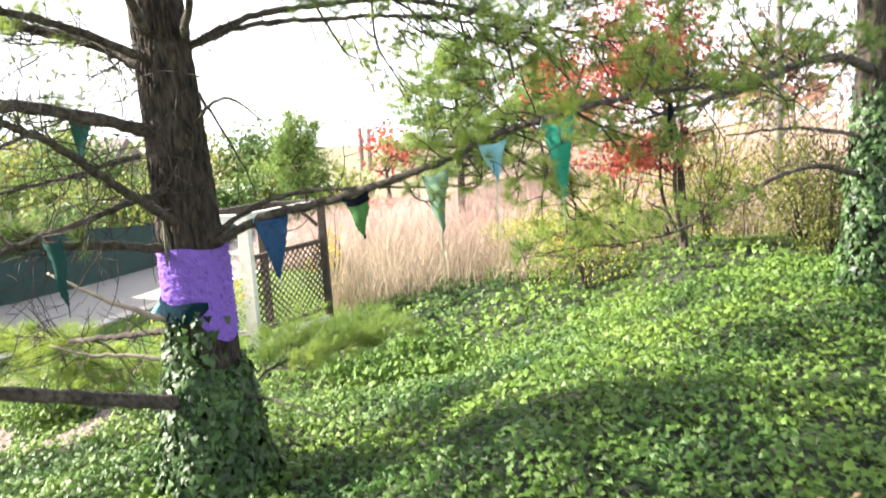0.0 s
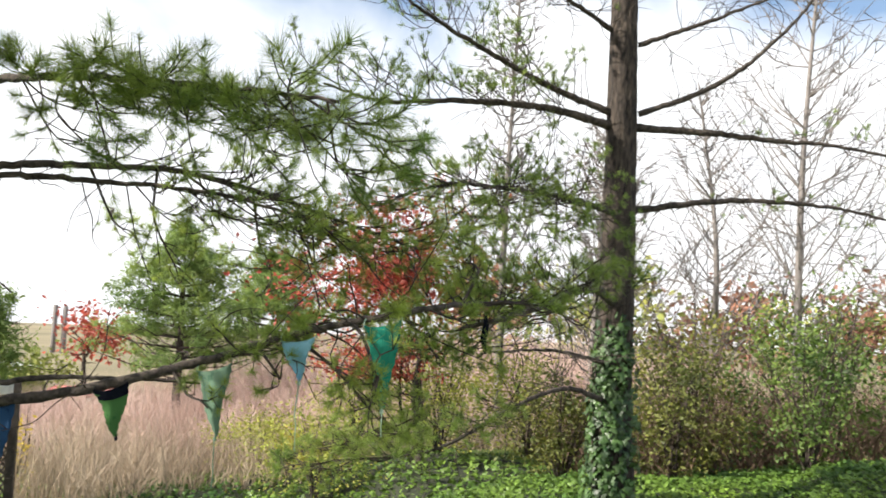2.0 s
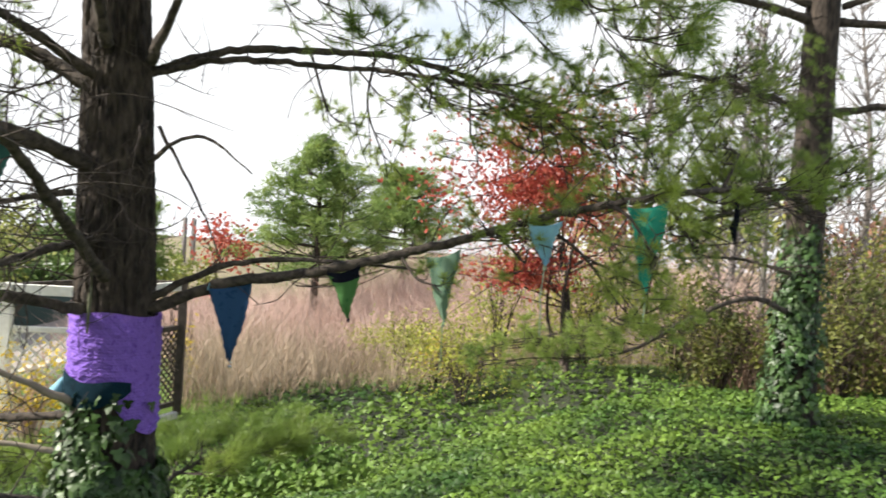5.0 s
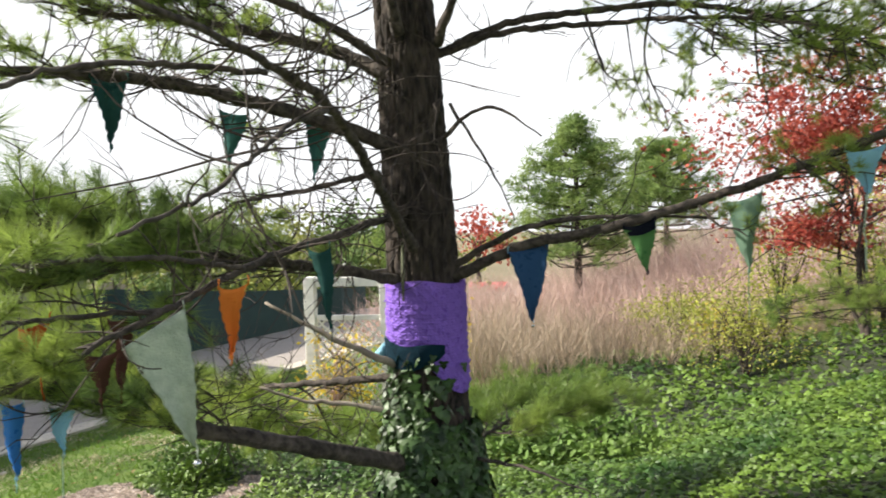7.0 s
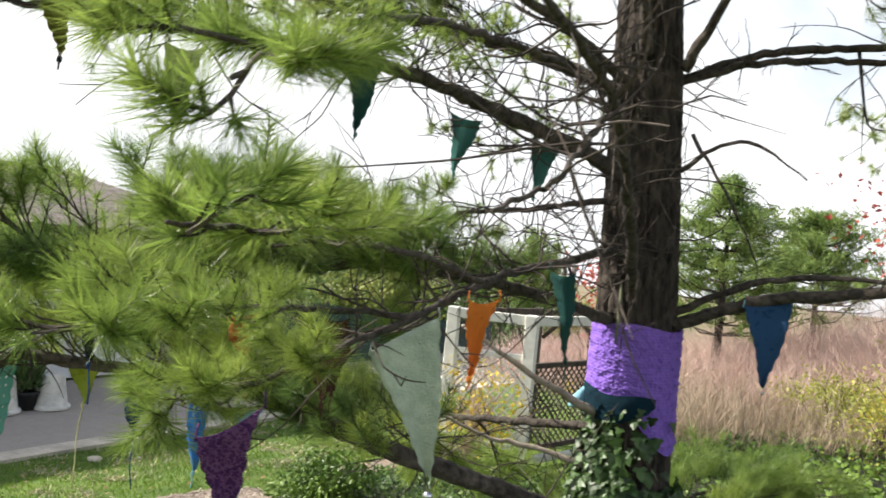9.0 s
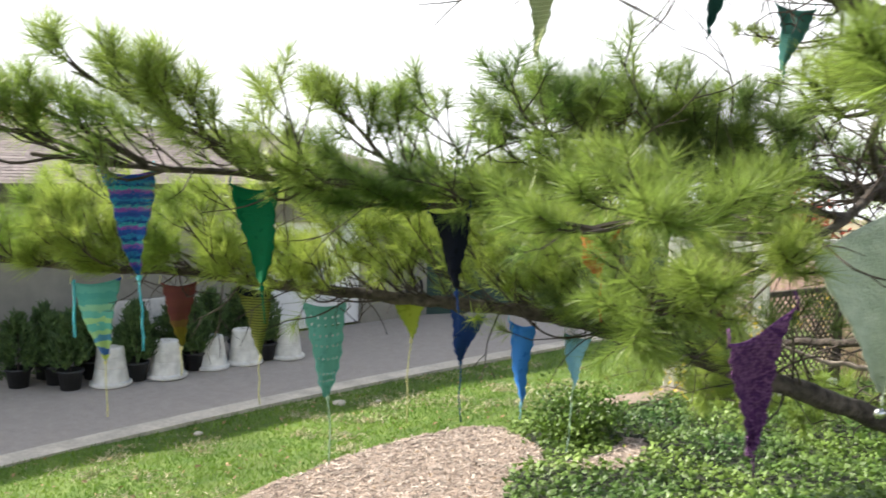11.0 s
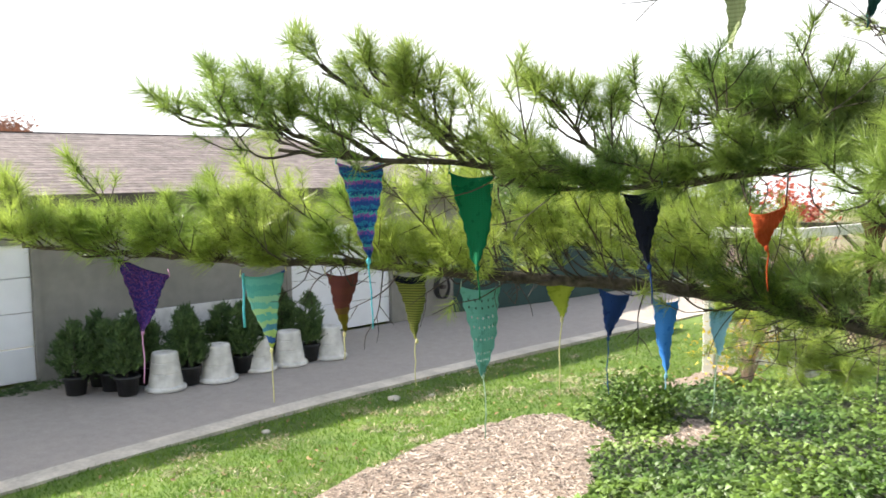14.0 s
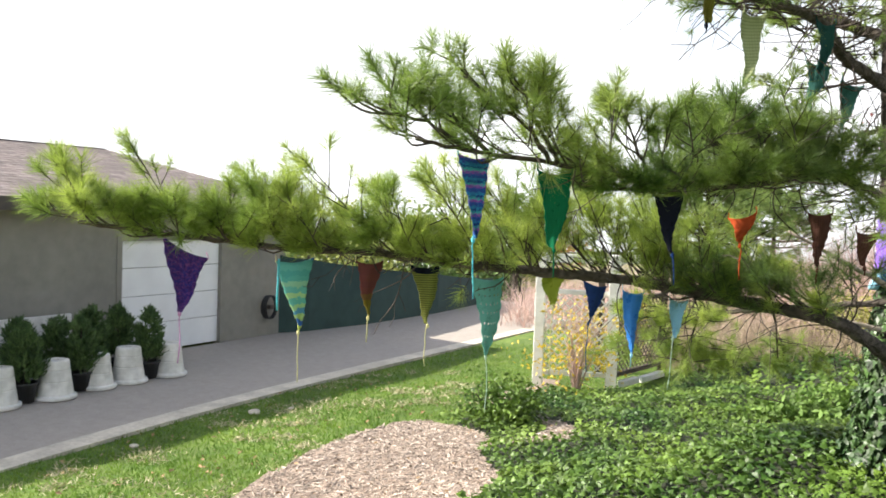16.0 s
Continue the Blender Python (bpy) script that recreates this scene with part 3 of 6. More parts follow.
UPQ = bough(pine, "branch", [(-2.58, 5.46, 3.07), (-2.90, 5.16, 3.19), (-3.28, 4.84, 3.24), (-3.60, 4.50, 3.26)], 0.022, 0.007, rng)
S1 = bough(pine, "branch", [(-2.34, 4.91, 3.08), (-2.35, 4.08, 3.20), (-2.28, 3.27, 3.24), (-2.18, 2.55, 3.26)], 0.014, 0.004, rng)
S2 = bough(pine, "branch", [(-1.99, 4.29, 3.88), (-2.16, 3.58, 3.82), (-2.18, 2.98, 3.66), (-2.06, 2.50, 3.46)], 0.013, 0.004, rng)
S3 = bough(pine, "branch", [(-2.40, 4.22, 2.99), (-2.63, 3.56, 3.03), (-2.78, 2.93, 2.99)], 0.012, 0.004, rng)
L7 = bough(pine, "branch", [(-1.72, 6.67, 1.56), (-1.57, 7.05, 1.71), (-1.29, 7.58, 1.73), (-0.90, 7.90, 1.70)], 0.018, 0.006, rng)
R3 = bough(pine, "branch", [(-1.76, 6.50, 4.90), (-0.86, 5.75, 4.86), (-0.26, 5.21, 4.76), (0.11, 4.88, 4.69), (0.49, 4.64, 4.62)], 0.03, 0.008, rng)
bough(pine, "dead_limb", [(-2.04, 6.32, 2.35), (-2.34, 6.23, 2.50), (-2.56, 6.21, 2.61), (-2.72, 6.2, 2.70), (-2.84, 6.2, 2.76)], 0.025, 0.009, rng, material=M_PALE, label="pale bare dead limb")
bough(pine, "dead_limb", [(-2.03, 6.36, 2.02), (-2.35, 6.3, 2.10), (-2.62, 6.26, 2.12), (-2.9, 6.2, 2.22)], 0.020, 0.008, rng, material=M_PALE, label="pale bare dead limb")
dots, near, high = [], [], []
# tufts that get the brighter needle colour, as if lit by the sun
lit_tufts = []
grow_twigs(LOW, wood, lit_tufts, rng, 0.30, 0.80, 30, 0.62, rise=0.8, fwd=0.8, flat=0.9, sub=6)
grow_twigs(LOW, wood, lit_tufts, rng, 0.30, 0.62, 18, 0.66, rise=0.9, fwd=0.8, flat=0.7, sub=6)
grow_twigs(LOW, wood, lit_tufts, rng, 0.78, 1.0, 10, 0.30, rise=0.4, fwd=0.9, flat=0.8, sub=6)
grow_twigs(LOW, wood, lit_tufts, rng, 0.60, 1.0, 40, 0.33, rise=0.65, fwd=0.9, flat=0.9, sub=6)
grow_twigs(LOW, wood, lit_tufts, rng, 0.24, 0.42, 16, 0.50, rise=0.5, fwd=0.7, flat=0.9, sub=5)
grow_twigs(LOW, wood, lit_tufts, rng, 0.45, 0.95, 22, 0.46, rise=0.75, fwd=0.9, flat=0.6, sub=6)
grow_twigs(UPP, wood, tufts, rng, 0.36, 0.84, 19, 0.50, rise=0.62, fwd=0.9, flat=0.8, sub=5, dense=0.3)
grow_twigs(UPP, wood, tufts, rng, 0.76, 1.0, 11, 0.42, rise=0.36, fwd=0.9, flat=0.9, sub=5, dense=0.4)
dark_tufts = []
grow_twigs(UPQ, wood, dark_tufts, rng, 0.15, 0.9, 16, 0.40, rise=0.35, fwd=0.7, flat=0.9, sub=5)
grow_twigs(UPP, wood, dark_tufts, rng, 0.14, 0.46, 15, 0.42, rise=0.35, fwd=0.8, flat=0.9, sub=5)
grow_twigs(UPB, wood, dark_tufts, rng, 0.1, 0.9, 10, 0.34, rise=0.15, fwd=0.7, flat=0.9, sub=5)
grow_twigs(UPP, wood, tufts, rng, 0.30, 0.46, 9, 0.42, rise=-0.2, fwd=0.8, flat=0.9, sub=5)
grow_twigs(LOW, wood, dark_tufts, rng, 0.20, 0.38, 20, 0.46, rise=0.35, fwd=0.8, flat=0.9, sub=5)
grow_twigs(L4, wood, near, rng, 0.84, 1.0, 8, 0.28, rise=0.35, fwd=0.7, flat=0.8, sub=5)
grow_twigs(L2, wood, tufts, rng, 0.80, 1.0, 5, 0.4, rise=0.1, fwd=0.7, flat=0.9, sub=5)
grow_twigs(L2, wood, high, rng, 0.35, 1.0, 28, 0.5, rise=0.0, fwd=0.7, flat=0.9, sub=6)
grow_twigs(L1, wood, high, rng, 0.35, 1.0, 34, 0.55, rise=0.1, fwd=0.8, flat=0.9, sub=6)
grow_twigs(L1B, wood, high, rng, 0.4, 1.0, 26, 0.55, rise=0.1, fwd=0.8, flat=0.9, sub=6)
grow_twigs(L2, wood, tufts, rng, 0.62, 1.0, 10, 0.5, rise=0.2, fwd=0.8, flat=0.9, sub=5)
grow_twigs(L1, wood, tufts, rng, 0.5, 1.0, 12, 0.5, rise=0.2, fwd=0.8, flat=0.9, sub=5)
grow_twigs(R1, wood, dots, rng, 0.45, 1.0, 20, 0.40, rise=-0.1, fwd=0.6, flat=0.9, sub=5)
grow_twigs(R2, wood, dots, rng, 0.4, 1.0, 14, 0.5, rise=0.35, fwd=0.8, flat=0.9, sub=6)
grow_twigs(R2, wood, dots, rng, 0.5, 1.0, 18, 0.65, rise=-0.55, fwd=0.8, flat=0.9, sub=7)
grow_twigs(R2B, wood, dots, rng, 0.5, 1.0, 15, 0.6, rise=-0.6, fwd=0.8, flat=0.9, sub=7)
grow_twigs(UPQ, wood, tufts, rng, 0.3, 1.0, 13, 0.40, rise=0.4, fwd=0.6, flat=0.8, sub=5, dense=0.3)
grow_twigs(UPB, wood, tufts, rng, 0.25, 1.0, 18, 0.30, rise=0.2, fwd=0.7, flat=0.8, sub=4)
grow_twigs(S1, wood, near, rng, 0.60, 1.0, 9, 0.24, rise=0.2, fwd=0.7, flat=0.9, sub=5)
grow_twigs(S2, wood, near, rng, 0.78, 1.0, 6, 0.22, rise=0.0, fwd=0.7, flat=0.9, sub=5)
grow_twigs(S3, wood, near, rng, 0.45, 1.0, 10, 0.26, rise=0.1, fwd=0.7, flat=0.9, sub=5)
grow_twigs(R3, wood, tufts, rng, 0.30, 1.0, 26, 0.55, rise=-0.5, fwd=0.7, flat=0.9, sub=5)
grow_twigs(R3, wood, near, rng, 0.30, 1.0, 20, 0.6, rise=-0.6, fwd=0.7, flat=0.9, sub=6)
grow_twigs(L7, wood, tufts, rng, 0.25, 1.0, 34, 0.44, rise=0.12, fwd=0.7, flat=1.0, sub=5)
grow_twigs(L6, wood, lit_tufts, rng, 0.45, 1.0, 14, 0.36, rise=-0.25, fwd=0.7, flat=0.9, sub=5)
# upright side shoots of the long bough over the lawn
rng_up = np.random.default_rng(77)
for pts in ([(-4.40, 3.74, 3.08), (-4.5, 3.55, 3.30), (-4.75, 3.27, 3.54)], [(-4.36, 3.76, 3.08), (-4.45, 3.5, 3.32), (-4.49, 3.28, 3.49)], [(-4.72, 3.46, 3.10), (-4.9, 3.2, 3.27), (-5.12, 2.96, 3.35)],
            [(-3.92, 4.13, 3.04), (-4.0, 3.95, 3.28), (-4.05, 3.82, 3.44)], [(-3.3, 4.73, 3.07), (-3.33, 4.75, 3.28), (-3.35, 4.72, 3.48)], [(-4.66, 3.51, 3.10), (-4.82, 3.3, 3.32), (-4.97, 3.05, 3.44)]):
    pts = [pts[0], (*pts[1][:2], pts[1][2] - 0.06), (*pts[2][:2], pts[2][2] - 0.12)]
    shoot = bough(pine, "branch", pts, 0.012, 0.004, rng_up)
    grow_twigs(shoot, wood, tufts, rng_up, 0.30, 1.0, 8, 0.21, rise=0.5, fwd=0.9, flat=0.9, sub=2, dense=0.2)
clump(L6, wood, lit_tufts, rng_up, (-3.6, 8.0, 1.62), (0.45, 0.35, 0.14), 50)
# leafy sprays under and between the boughs
for bl, c, r, n in ((L6, (-3.45, 7.31, 1.60), (0.6, 0.4, 0.16), 110), (L6, (-2.72, 7.02, 1.70), (0.35, 0.3, 0.12), 36), (UPQ, (-3.09, 5.97, 3.53), (0.35, 0.4, 0.2), 24), (UPP, (-2.64, 4.68, 2.91), (0.2, 0.25, 0.1), 20),
                    (UPQ, (-2.95, 5.5, 3.30), (0.25, 0.3, 0.12), 14), (L4, (-2.78, 3.46, 2.82), (0.12, 0.15, 0.1), 14)):
    clump(bl, wood, lit_tufts if bl is L6 else tufts, rng, c, r, n)
for bl, c, r, n in ((R1, (0.33, 5.53, 3.39), (0.25, 0.2, 0.15), 24), (R1, (0.71, 4.68, 3.48), (0.18, 0.10, 0.16), 44), (R1, (1.07, 5.18, 3.55), (0.25, 0.2, 0.18), 40), (R1, (-0.05, 5.95, 3.18), (0.15, 0.15, 0.15), 16),
                    (R1, (0.84, 5.45, 3.19), (0.3, 0.2, 0.2), 50), (R1, (1.31, 5.38, 4.00), (0.35, 0.25, 0.2), 44), (R2, (0.54, 6.48, 4.08), (0.45, 0.3, 0.2), 60), (R2, (-0.08, 6.61, 4.24), (0.35, 0.25, 0.15), 24), (L1, (-2.64, 6.03, 4.34), (0.35, 0.3, 0.22), 60), (L1, (-2.51, 6.62, 4.14), (0.3, 0.25, 0.2), 40), (L2, (-2.90, 6.41, 3.83), (0.3, 0.3, 0.2), 40),
                    (R2, (-0.64, 7.33, 4.17), (0.4, 0.3, 0.22), 40), (R2, (-0.31, 7.24, 3.92), (0.4, 0.3, 0.25), 44), (R2, (0.31, 7.07, 4.02), (0.4, 0.3, 0.3), 50)):
    clump(bl, wood, dots, rng, c, r, n)
for bl, cnt in ((LOW, 44), (UPP, 40), (L1, 46), (L2, 52), (L3, 32), (L3B, 18), (L4, 48), (L5, 30), (L6, 50), (R1, 16), (R2, 18), (R2B, 14), (L1B, 14)):
    bare_twigs(bl, wood, rng, 0.05, 0.85, cnt, 0.6)
bare_twigs(np.array([(-1.7, 6.3, z) for z in np.linspace(3.1, 4.4, 20)]), wood, rng, 0, 1, 8, 0.45)
bare_twigs(np.array([(-2.05, 6.3, z) for z in np.linspace(2.9, 4.4, 20)]), wood, rng, 0, 1, 12, 0.7)
wood.make("twig_mass", M_TWIG, pine, kind="stuff")
needles_from(tufts, "needles", pine, M_NEEDLE, rng, 1.2)
needles_from(high, "high_needles", pine, M_NEEDLE, rng, 1.0, SMALL)
needles_from(near, "shoot_needles", pine, M_NEEDLE, rng, 0.9)
needles_from(lit_tufts, "sunlit_needles", pine, M_NEEDLE_SUNLIT, rng, 1.2)
needles_from(dark_tufts, "darker_needles", pine, M_NEEDLE_DARK, rng, 1.2)
# crown above the view, added to cut sky light on trunk and boughs
heap = Heap()
for k in range(16):
    a, z = 2.4 * k, 6.3 + 0.28 * k
    ln = 2.9 - 0.11 * k
    e = (-1.93 + ln * math.cos(a), 6.66 + ln * math.sin(a), z + 0.35)
    bough(pine, "branch", [(-1.93, 6.66, z), (-1.93 + ln * 0.5 * math.cos(a), 6.66 + ln * 0.5 * math.sin(a), z + 0.25), e], 0.045, 0.012, rng)
    heap.add(*leaf_cloud((-1.93 + ln * 0.7 * math.cos(a), 6.66 + ln * 0.7 * math.sin(a), z + 0.35), (1.0, 1.0, 0.22), 1100, 0.14, rng, 14, 0.3, 0.10))
# unseen boughs towards the camera, added to shade the ivy on the right
for k in range(12):
    a, z = -2.5 + 0.24 * k, 5.25 + 0.09 * k
    ln = 3.0 + 0.35 * math.sin(k * 1.7)
    p = [(-1.98 + ln * q * math.cos(a), 6.63 + ln * q * math.sin(a), z + 0.55 * q) for q in (0.05, 0.5, 1.0)]
    bough(pine, "branch", p, 0.045, 0.012, rng)
    for q in (0.5, 0.8, 1.0):
        heap.add(*leaf_cloud((-1.98 + ln * q * math.cos(a), 6.63 + ln * q * math.sin(a), z + 0.12 + 0.55 * q), (0.6, 0.6, 0.16), 700, 0.13, rng, 12, 0.3, 0.10))
heap.make("unseen_crown", M_NEEDLE_DARK, pine, kind="stuff")
# right-hand sprays also take the needle colour brightened for sunlight
needles_from(dots, "needle_tuft_mass", pine, M_NEEDLE_SUNLIT, rng, 1.0, SMALL)

# ---------------------------------------------------------------- second pine, trunk wrapped in ivy
rng = np.random.default_rng(12)
pine2 = empty("pine_tree", (0, 0, 0), "straight slender pine with ivy climbing its lower trunk", "tree")
line = curve_points([(4.34, 9.39, 1.2), (4.33, 9.39, 1.9), (4.28, 9.38, 2.7), (4.27, 9.35, 4.0), (4.25, 9.32, 5.0), (4.22, 9.3, 6.8), (4.15, 9.3, 13)], 0.06)
mesh_object("trunk", *bark_trunk(line, np.interp(line[:, 2], [1.2, 1.9, 3, 6, 13], [0.30, 0.235, 0.20, 0.165, 0.05]), 48, 0.018), M_BARK, pine2, True, "grey-brown pine trunk")
wood, tufts = Heap(), []
W = [
    bough(pine2, "branch", [(4.15, 9.2, 3.95), (3.6, 8.4, 4.05), (2.9, 7.3, 4.0), (2.2, 6.2, 3.85), (1.5, 5.5, 3.72)], 0.05, 0.012, rng),
    bough(pine2, "branch", [(4.12, 9.25, 2.9), (3.5, 8.9, 3.05), (2.8, 8.6, 2.85), (2.2, 8.3, 2.6), (1.5, 8.0, 2.5)], 0.03, 0.008, rng),
    bough(pine2, "branch", [(4.12, 9.25, 3.3), (3.4, 9.0, 3.42), (2.7, 8.8, 3.4)], 0.025, 0.008, rng),
    bough(pine2, "branch", [(4.1, 9.3, 5.86), (3.2, 9.0, 5.90), (2.2, 8.7, 5.80), (1.47, 8.45, 5.66), (0.9, 8.2, 5.7)], 0.05, 0.01, rng),
    bough(pine2, "branch", [(4.1, 9.3, 6.0), (3.3, 9.2, 6.2), (2.5, 9.1, 6.5), (1.84, 8.98, 6.77), (1.2, 8.8, 7.1)], 0.042, 0.01, rng),
    bough(pine2, "branch", [(4.4, 9.3, 5.86), (5.2, 9.1, 5.84), (5.9, 8.9, 5.78), (6.5, 8.75, 5.76), (7.4, 8.5, 5.6)], 0.045, 0.01, rng),
    bough(pine2, "branch", [(4.4, 9.3, 4.95), (5.4, 9.0, 5.10), (6.5, 8.8, 5.09), (7.4, 8.7, 4.95)], 0.04, 0.01, rng),
    bough(pine2, "branch", [(4.4, 9.24, 6.0), (5.0, 9.0, 6.25), (5.5, 8.85, 6.6), (6.06, 8.72, 7.2), (6.4, 8.6, 7.8)], 0.034, 0.01, rng),
    bough(pine2, "branch", [(4.1, 9.2, 4.9), (3.3, 8.4, 4.9), (2.4, 7.4, 4.8), (1.6, 6.6, 4.7)], 0.035, 0.01, rng),
    bough(pine2, "branch", [(4.1, 9.3, 6.9), (3.6, 9.2, 7.1), (2.9, 9.0, 7.3)], 0.03, 0.01, rng),
    bough(pine2, "branch", [(4.35, 9.2, 6.75), (5.1, 9.0, 7.05), (6.0, 8.7, 7.45)], 0.03, 0.01, rng)]
dots = []
grow_twigs(W[0], wood, dots, rng, 0.40, 1.0, 34, 0.6, rise=0.35, flat=0.9, sub=6)
grow_twigs(W[1], wood, dots, rng, 0.40, 1.0, 20, 0.45, rise=0.2, flat=0.8, sub=6)
grow_twigs(W[3], wood, dots, rng, 0.15, 1.0, 34, 0.6, rise=0.4, flat=0.9, sub=5)
grow_twigs(W[4], wood, dots, rng, 0.15, 1.0, 34, 0.6, rise=0.3, flat=0.9, sub=5)
grow_twigs(W[9], wood, dots, rng, 0.2, 1.0, 14, 0.5, rise=0.3, flat=0.9, sub=5)
grow_twigs(W[5], wood, dots, rng, 0.3, 1.0, 6, 0.5, rise=0.3, flat=0.8, sub=3)
grow_twigs(W[6], wood, dots, rng, 0.2, 1.0, 8, 0.6, rise=-0.2, flat=0.8, sub=3)
grow_twigs(W[8], wood, dots, rng, 0.15, 1.0, 20, 0.6, rise=0.4, flat=1.0, sub=6)
grow_twigs(W[8], wood, dots, rng, 0.15, 1.0, 26, 0.7, rise=-0.5, flat=1.0, sub=7)
for c, r, n in (((1.2, 7.9, 2.66), (0.5, 0.35, 0.16), 130), ((1.9, 8.1, 2.82), (0.4, 0.3, 0.16), 70), ((0.8, 7.7, 2.5), (0.35, 0.25, 0.12), 56)):
    clump(W[1], wood, dots, rng, c, r, n)
for c, r, n in (((1.9, 6.6, 3.55), (0.5, 0.4, 0.22), 90), ((2.6, 7.4, 3.75), (0.5, 0.4, 0.22), 70)):
    clump(W[0], wood, dots, rng, c, r, n)
for c, r, n in (((2.0, 7.2, 4.45), (0.6, 0.5, 0.22), 100), ((2.9, 8.0, 4.6), (0.5, 0.4, 0.22), 70), ((1.2, 6.6, 4.5), (0.5, 0.4, 0.22), 80)):
    clump(W[8], wood, dots, rng, c, r, n)
for bl in W:
    bare_twigs(bl, wood, rng, 0.1, 0.95, 22, 0.7)
wood.make("twig_mass", M_TWIG, pine2, kind="stuff")
needles_from(dots, "needles", pine2, M_NEEDLE, rng, 1.05, SMALL)
# the slender pine's crown, out of view, added to block sky light
heap = Heap()
for k in range(10):
    a, z = 2.4 * k + 1, 8.9 + 0.3 * k
    ln = 2.3 - 0.13 * k
    bough(pine2, "branch", [(4.2, 9.3, z), (4.2 + ln * 0.5 * math.cos(a), 9.3 + ln * 0.5 * math.sin(a), z + 0.2), (4.2 + ln * math.cos(a), 9.3 + ln * math.sin(a), z + 0.35)], 0.04, 0.012, rng)
    heap.add(*leaf_cloud((4.2 + ln * 0.7 * math.cos(a), 9.3 + ln * 0.7 * math.sin(a), z + 0.35), (0.9, 0.9, 0.22), 420, 0.14, rng, 14, 0.3, 0.10))
heap.make("unseen_crown", M_NEEDLE_DARK, pine2, kind="stuff")
pine2.location = (-0.17, 0.10, -0.08)

# ---------------------------------------------------------------- ivy
IVY_V = np.array([(0, 0, 0), (-0.30, -0.12, 0.02), (-0.52, 0.10, -0.03), (-0.26, 0.28, 0.03), (-0.30, 0.62, -0.02), (0, 0.50, 0.05), (0.0, 0.95, -0.04), (0.30, 0.62, -0.02), (0.26, 0.28, 0.03), (0.52, 0.10, -0.03), (0.30, -0.12, 0.02)], float)
IVY_V[4, 1], IVY_V[7, 1] = 0.52, 0.52
IVY_F = [(0, 1, 2), (0, 2, 3), (0, 3, 5), (3, 4, 5), (0, 5, 8), (5, 7, 8), (0, 8, 9), (0, 9, 10), (4, 6, 5), (5, 6, 7)]
rng = np.random.default_rng(13)


def ivy_on_ground(n, size, x0, x1, y0, y1, seed):
    r = np.random.default_rng(seed)
    x, y = r.uniform(x0, x1, n), r.uniform(y0, y1, n)
    keep = IVY(x, y)
    x, y = x[keep], y[keep]
    lump = np.array([noise.noise((a * 1.3, b * 1.3, 0)) for a, b in zip(x, y)])
    z = height(x, y) + 0.07 + 0.10 * lump + 0.06 * np.exp(-((x + 5.45) ** 2 + (y - 10.1) ** 2) / 0.35) + r.uniform(-0.04, 0.07, len(x))
    d = np.stack([r.normal(0, 0.55, len(x)), r.normal(-0.15, 0.55, len(x)), np.ones(len(x))], -1)
    return scatter(IVY_V, IVY_F, np.stack([x, y, z], -1), frames_from(d, r), size * r.uniform(0.6, 1.3, len(x)))


heap = Heap()
heap.add(*ivy_on_ground(66000, 0.053, -1.8, 8, 4, 12, 1))
heap.add(*ivy_on_ground(7000, 0.10, 8, 13, 3, 15, 4))
heap.add(*ivy_on_ground(13000, 0.09, -1.8, 10, 12, 20, 2))
heap.add(*ivy_on_ground(26000, 0.062, -6, 8, 1.4, 4.6, 3))
heap.add(*ivy_on_ground(12000, 0.060, -6.6, -1.8, 4.4, 7.4, 10))
tagged(heap.make("ground_ivy", M_IVY), "dense glossy green ivy covering the bank", "ivy", kind="stuff")
# same ivy in the brighter sunlit colour; nearer ground keeps the darker M_IVY
heap = Heap()
heap.add(*ivy_on_ground(22000, 0.054, -6.6, -1.8, 7.2, 14, 8))
heap.add(*ivy_on_ground(2500, 0.085, -4, -1.8, 14, 18, 9))
tagged(heap.make("ground_ivy", M_IVYSUNLIT), "ivy beside the mulch bed, coloured yellow-green as in sunlight", "ivy", kind="stuff")


def ivy_on_trunk(name, axis, z0, z1, n, size, seed, label, bare=None, side=None):
    r = np.random.default_rng(seed)
    z = z0 + (z1 - z0) * r.beta(1.0, 1.12, n)
    a = r.uniform(0, 2 * np.pi, n) if side is None else r.normal(side, 0.75, n)
    cx, cy, rr = axis(z)
    rr = rr + 0.015 + 0.11 * np.clip((z1 - z) / (z1 - z0), 0, 1) * r.uniform(0.2, 1, n)
    p = np.stack([cx + rr * np.cos(a), cy + rr * np.sin(a), z], -1)
    d = np.stack([np.cos(a), np.sin(a), np.full(n, 0.25)], -1) + r.normal(0, 0.4, (n, 3))
    rot = frames_from(d, r)
    down = np.array([0, 0, -1.0]) + r.normal(0, 0.35, (n, 3))
    zax = rot[:, :, 2]
    yax = down - zax * (down * zax).sum(1)[:, None]
    yax /= np.linalg.norm(yax, axis=1)[:, None]
    rot = np.stack([np.cross(yax, zax), yax, zax], -1)
    h = Heap()
    h.add(*scatter(IVY_V, IVY_F, p, rot, size * r.uniform(0.55, 1.25, n)))
    return tagged(h.make(name, M_IVYDARK), label, "ivy", kind="stuff")


ivy_on_trunk("climbing_ivy", lambda z: (np.full_like(z, -1.85), np.full_like(z, 6.51), np.interp(z, [0.7, 1.3, 2.3], [0.50, 0.33, 0.25])), 0.75, 2.0, 3300, 0.080, 5, "dark green ivy climbing the pine's foot")
ivy_on_trunk("climbing_ivy", lambda z: (np.full_like(z, -1.85), np.full_like(z, 6.51), np.interp(z, [1.3, 2.3], [0.30, 0.245])), 1.35, 2.42, 620, 0.080, 7, "strands of dark ivy reaching up to the sleeve", side=-2.5)
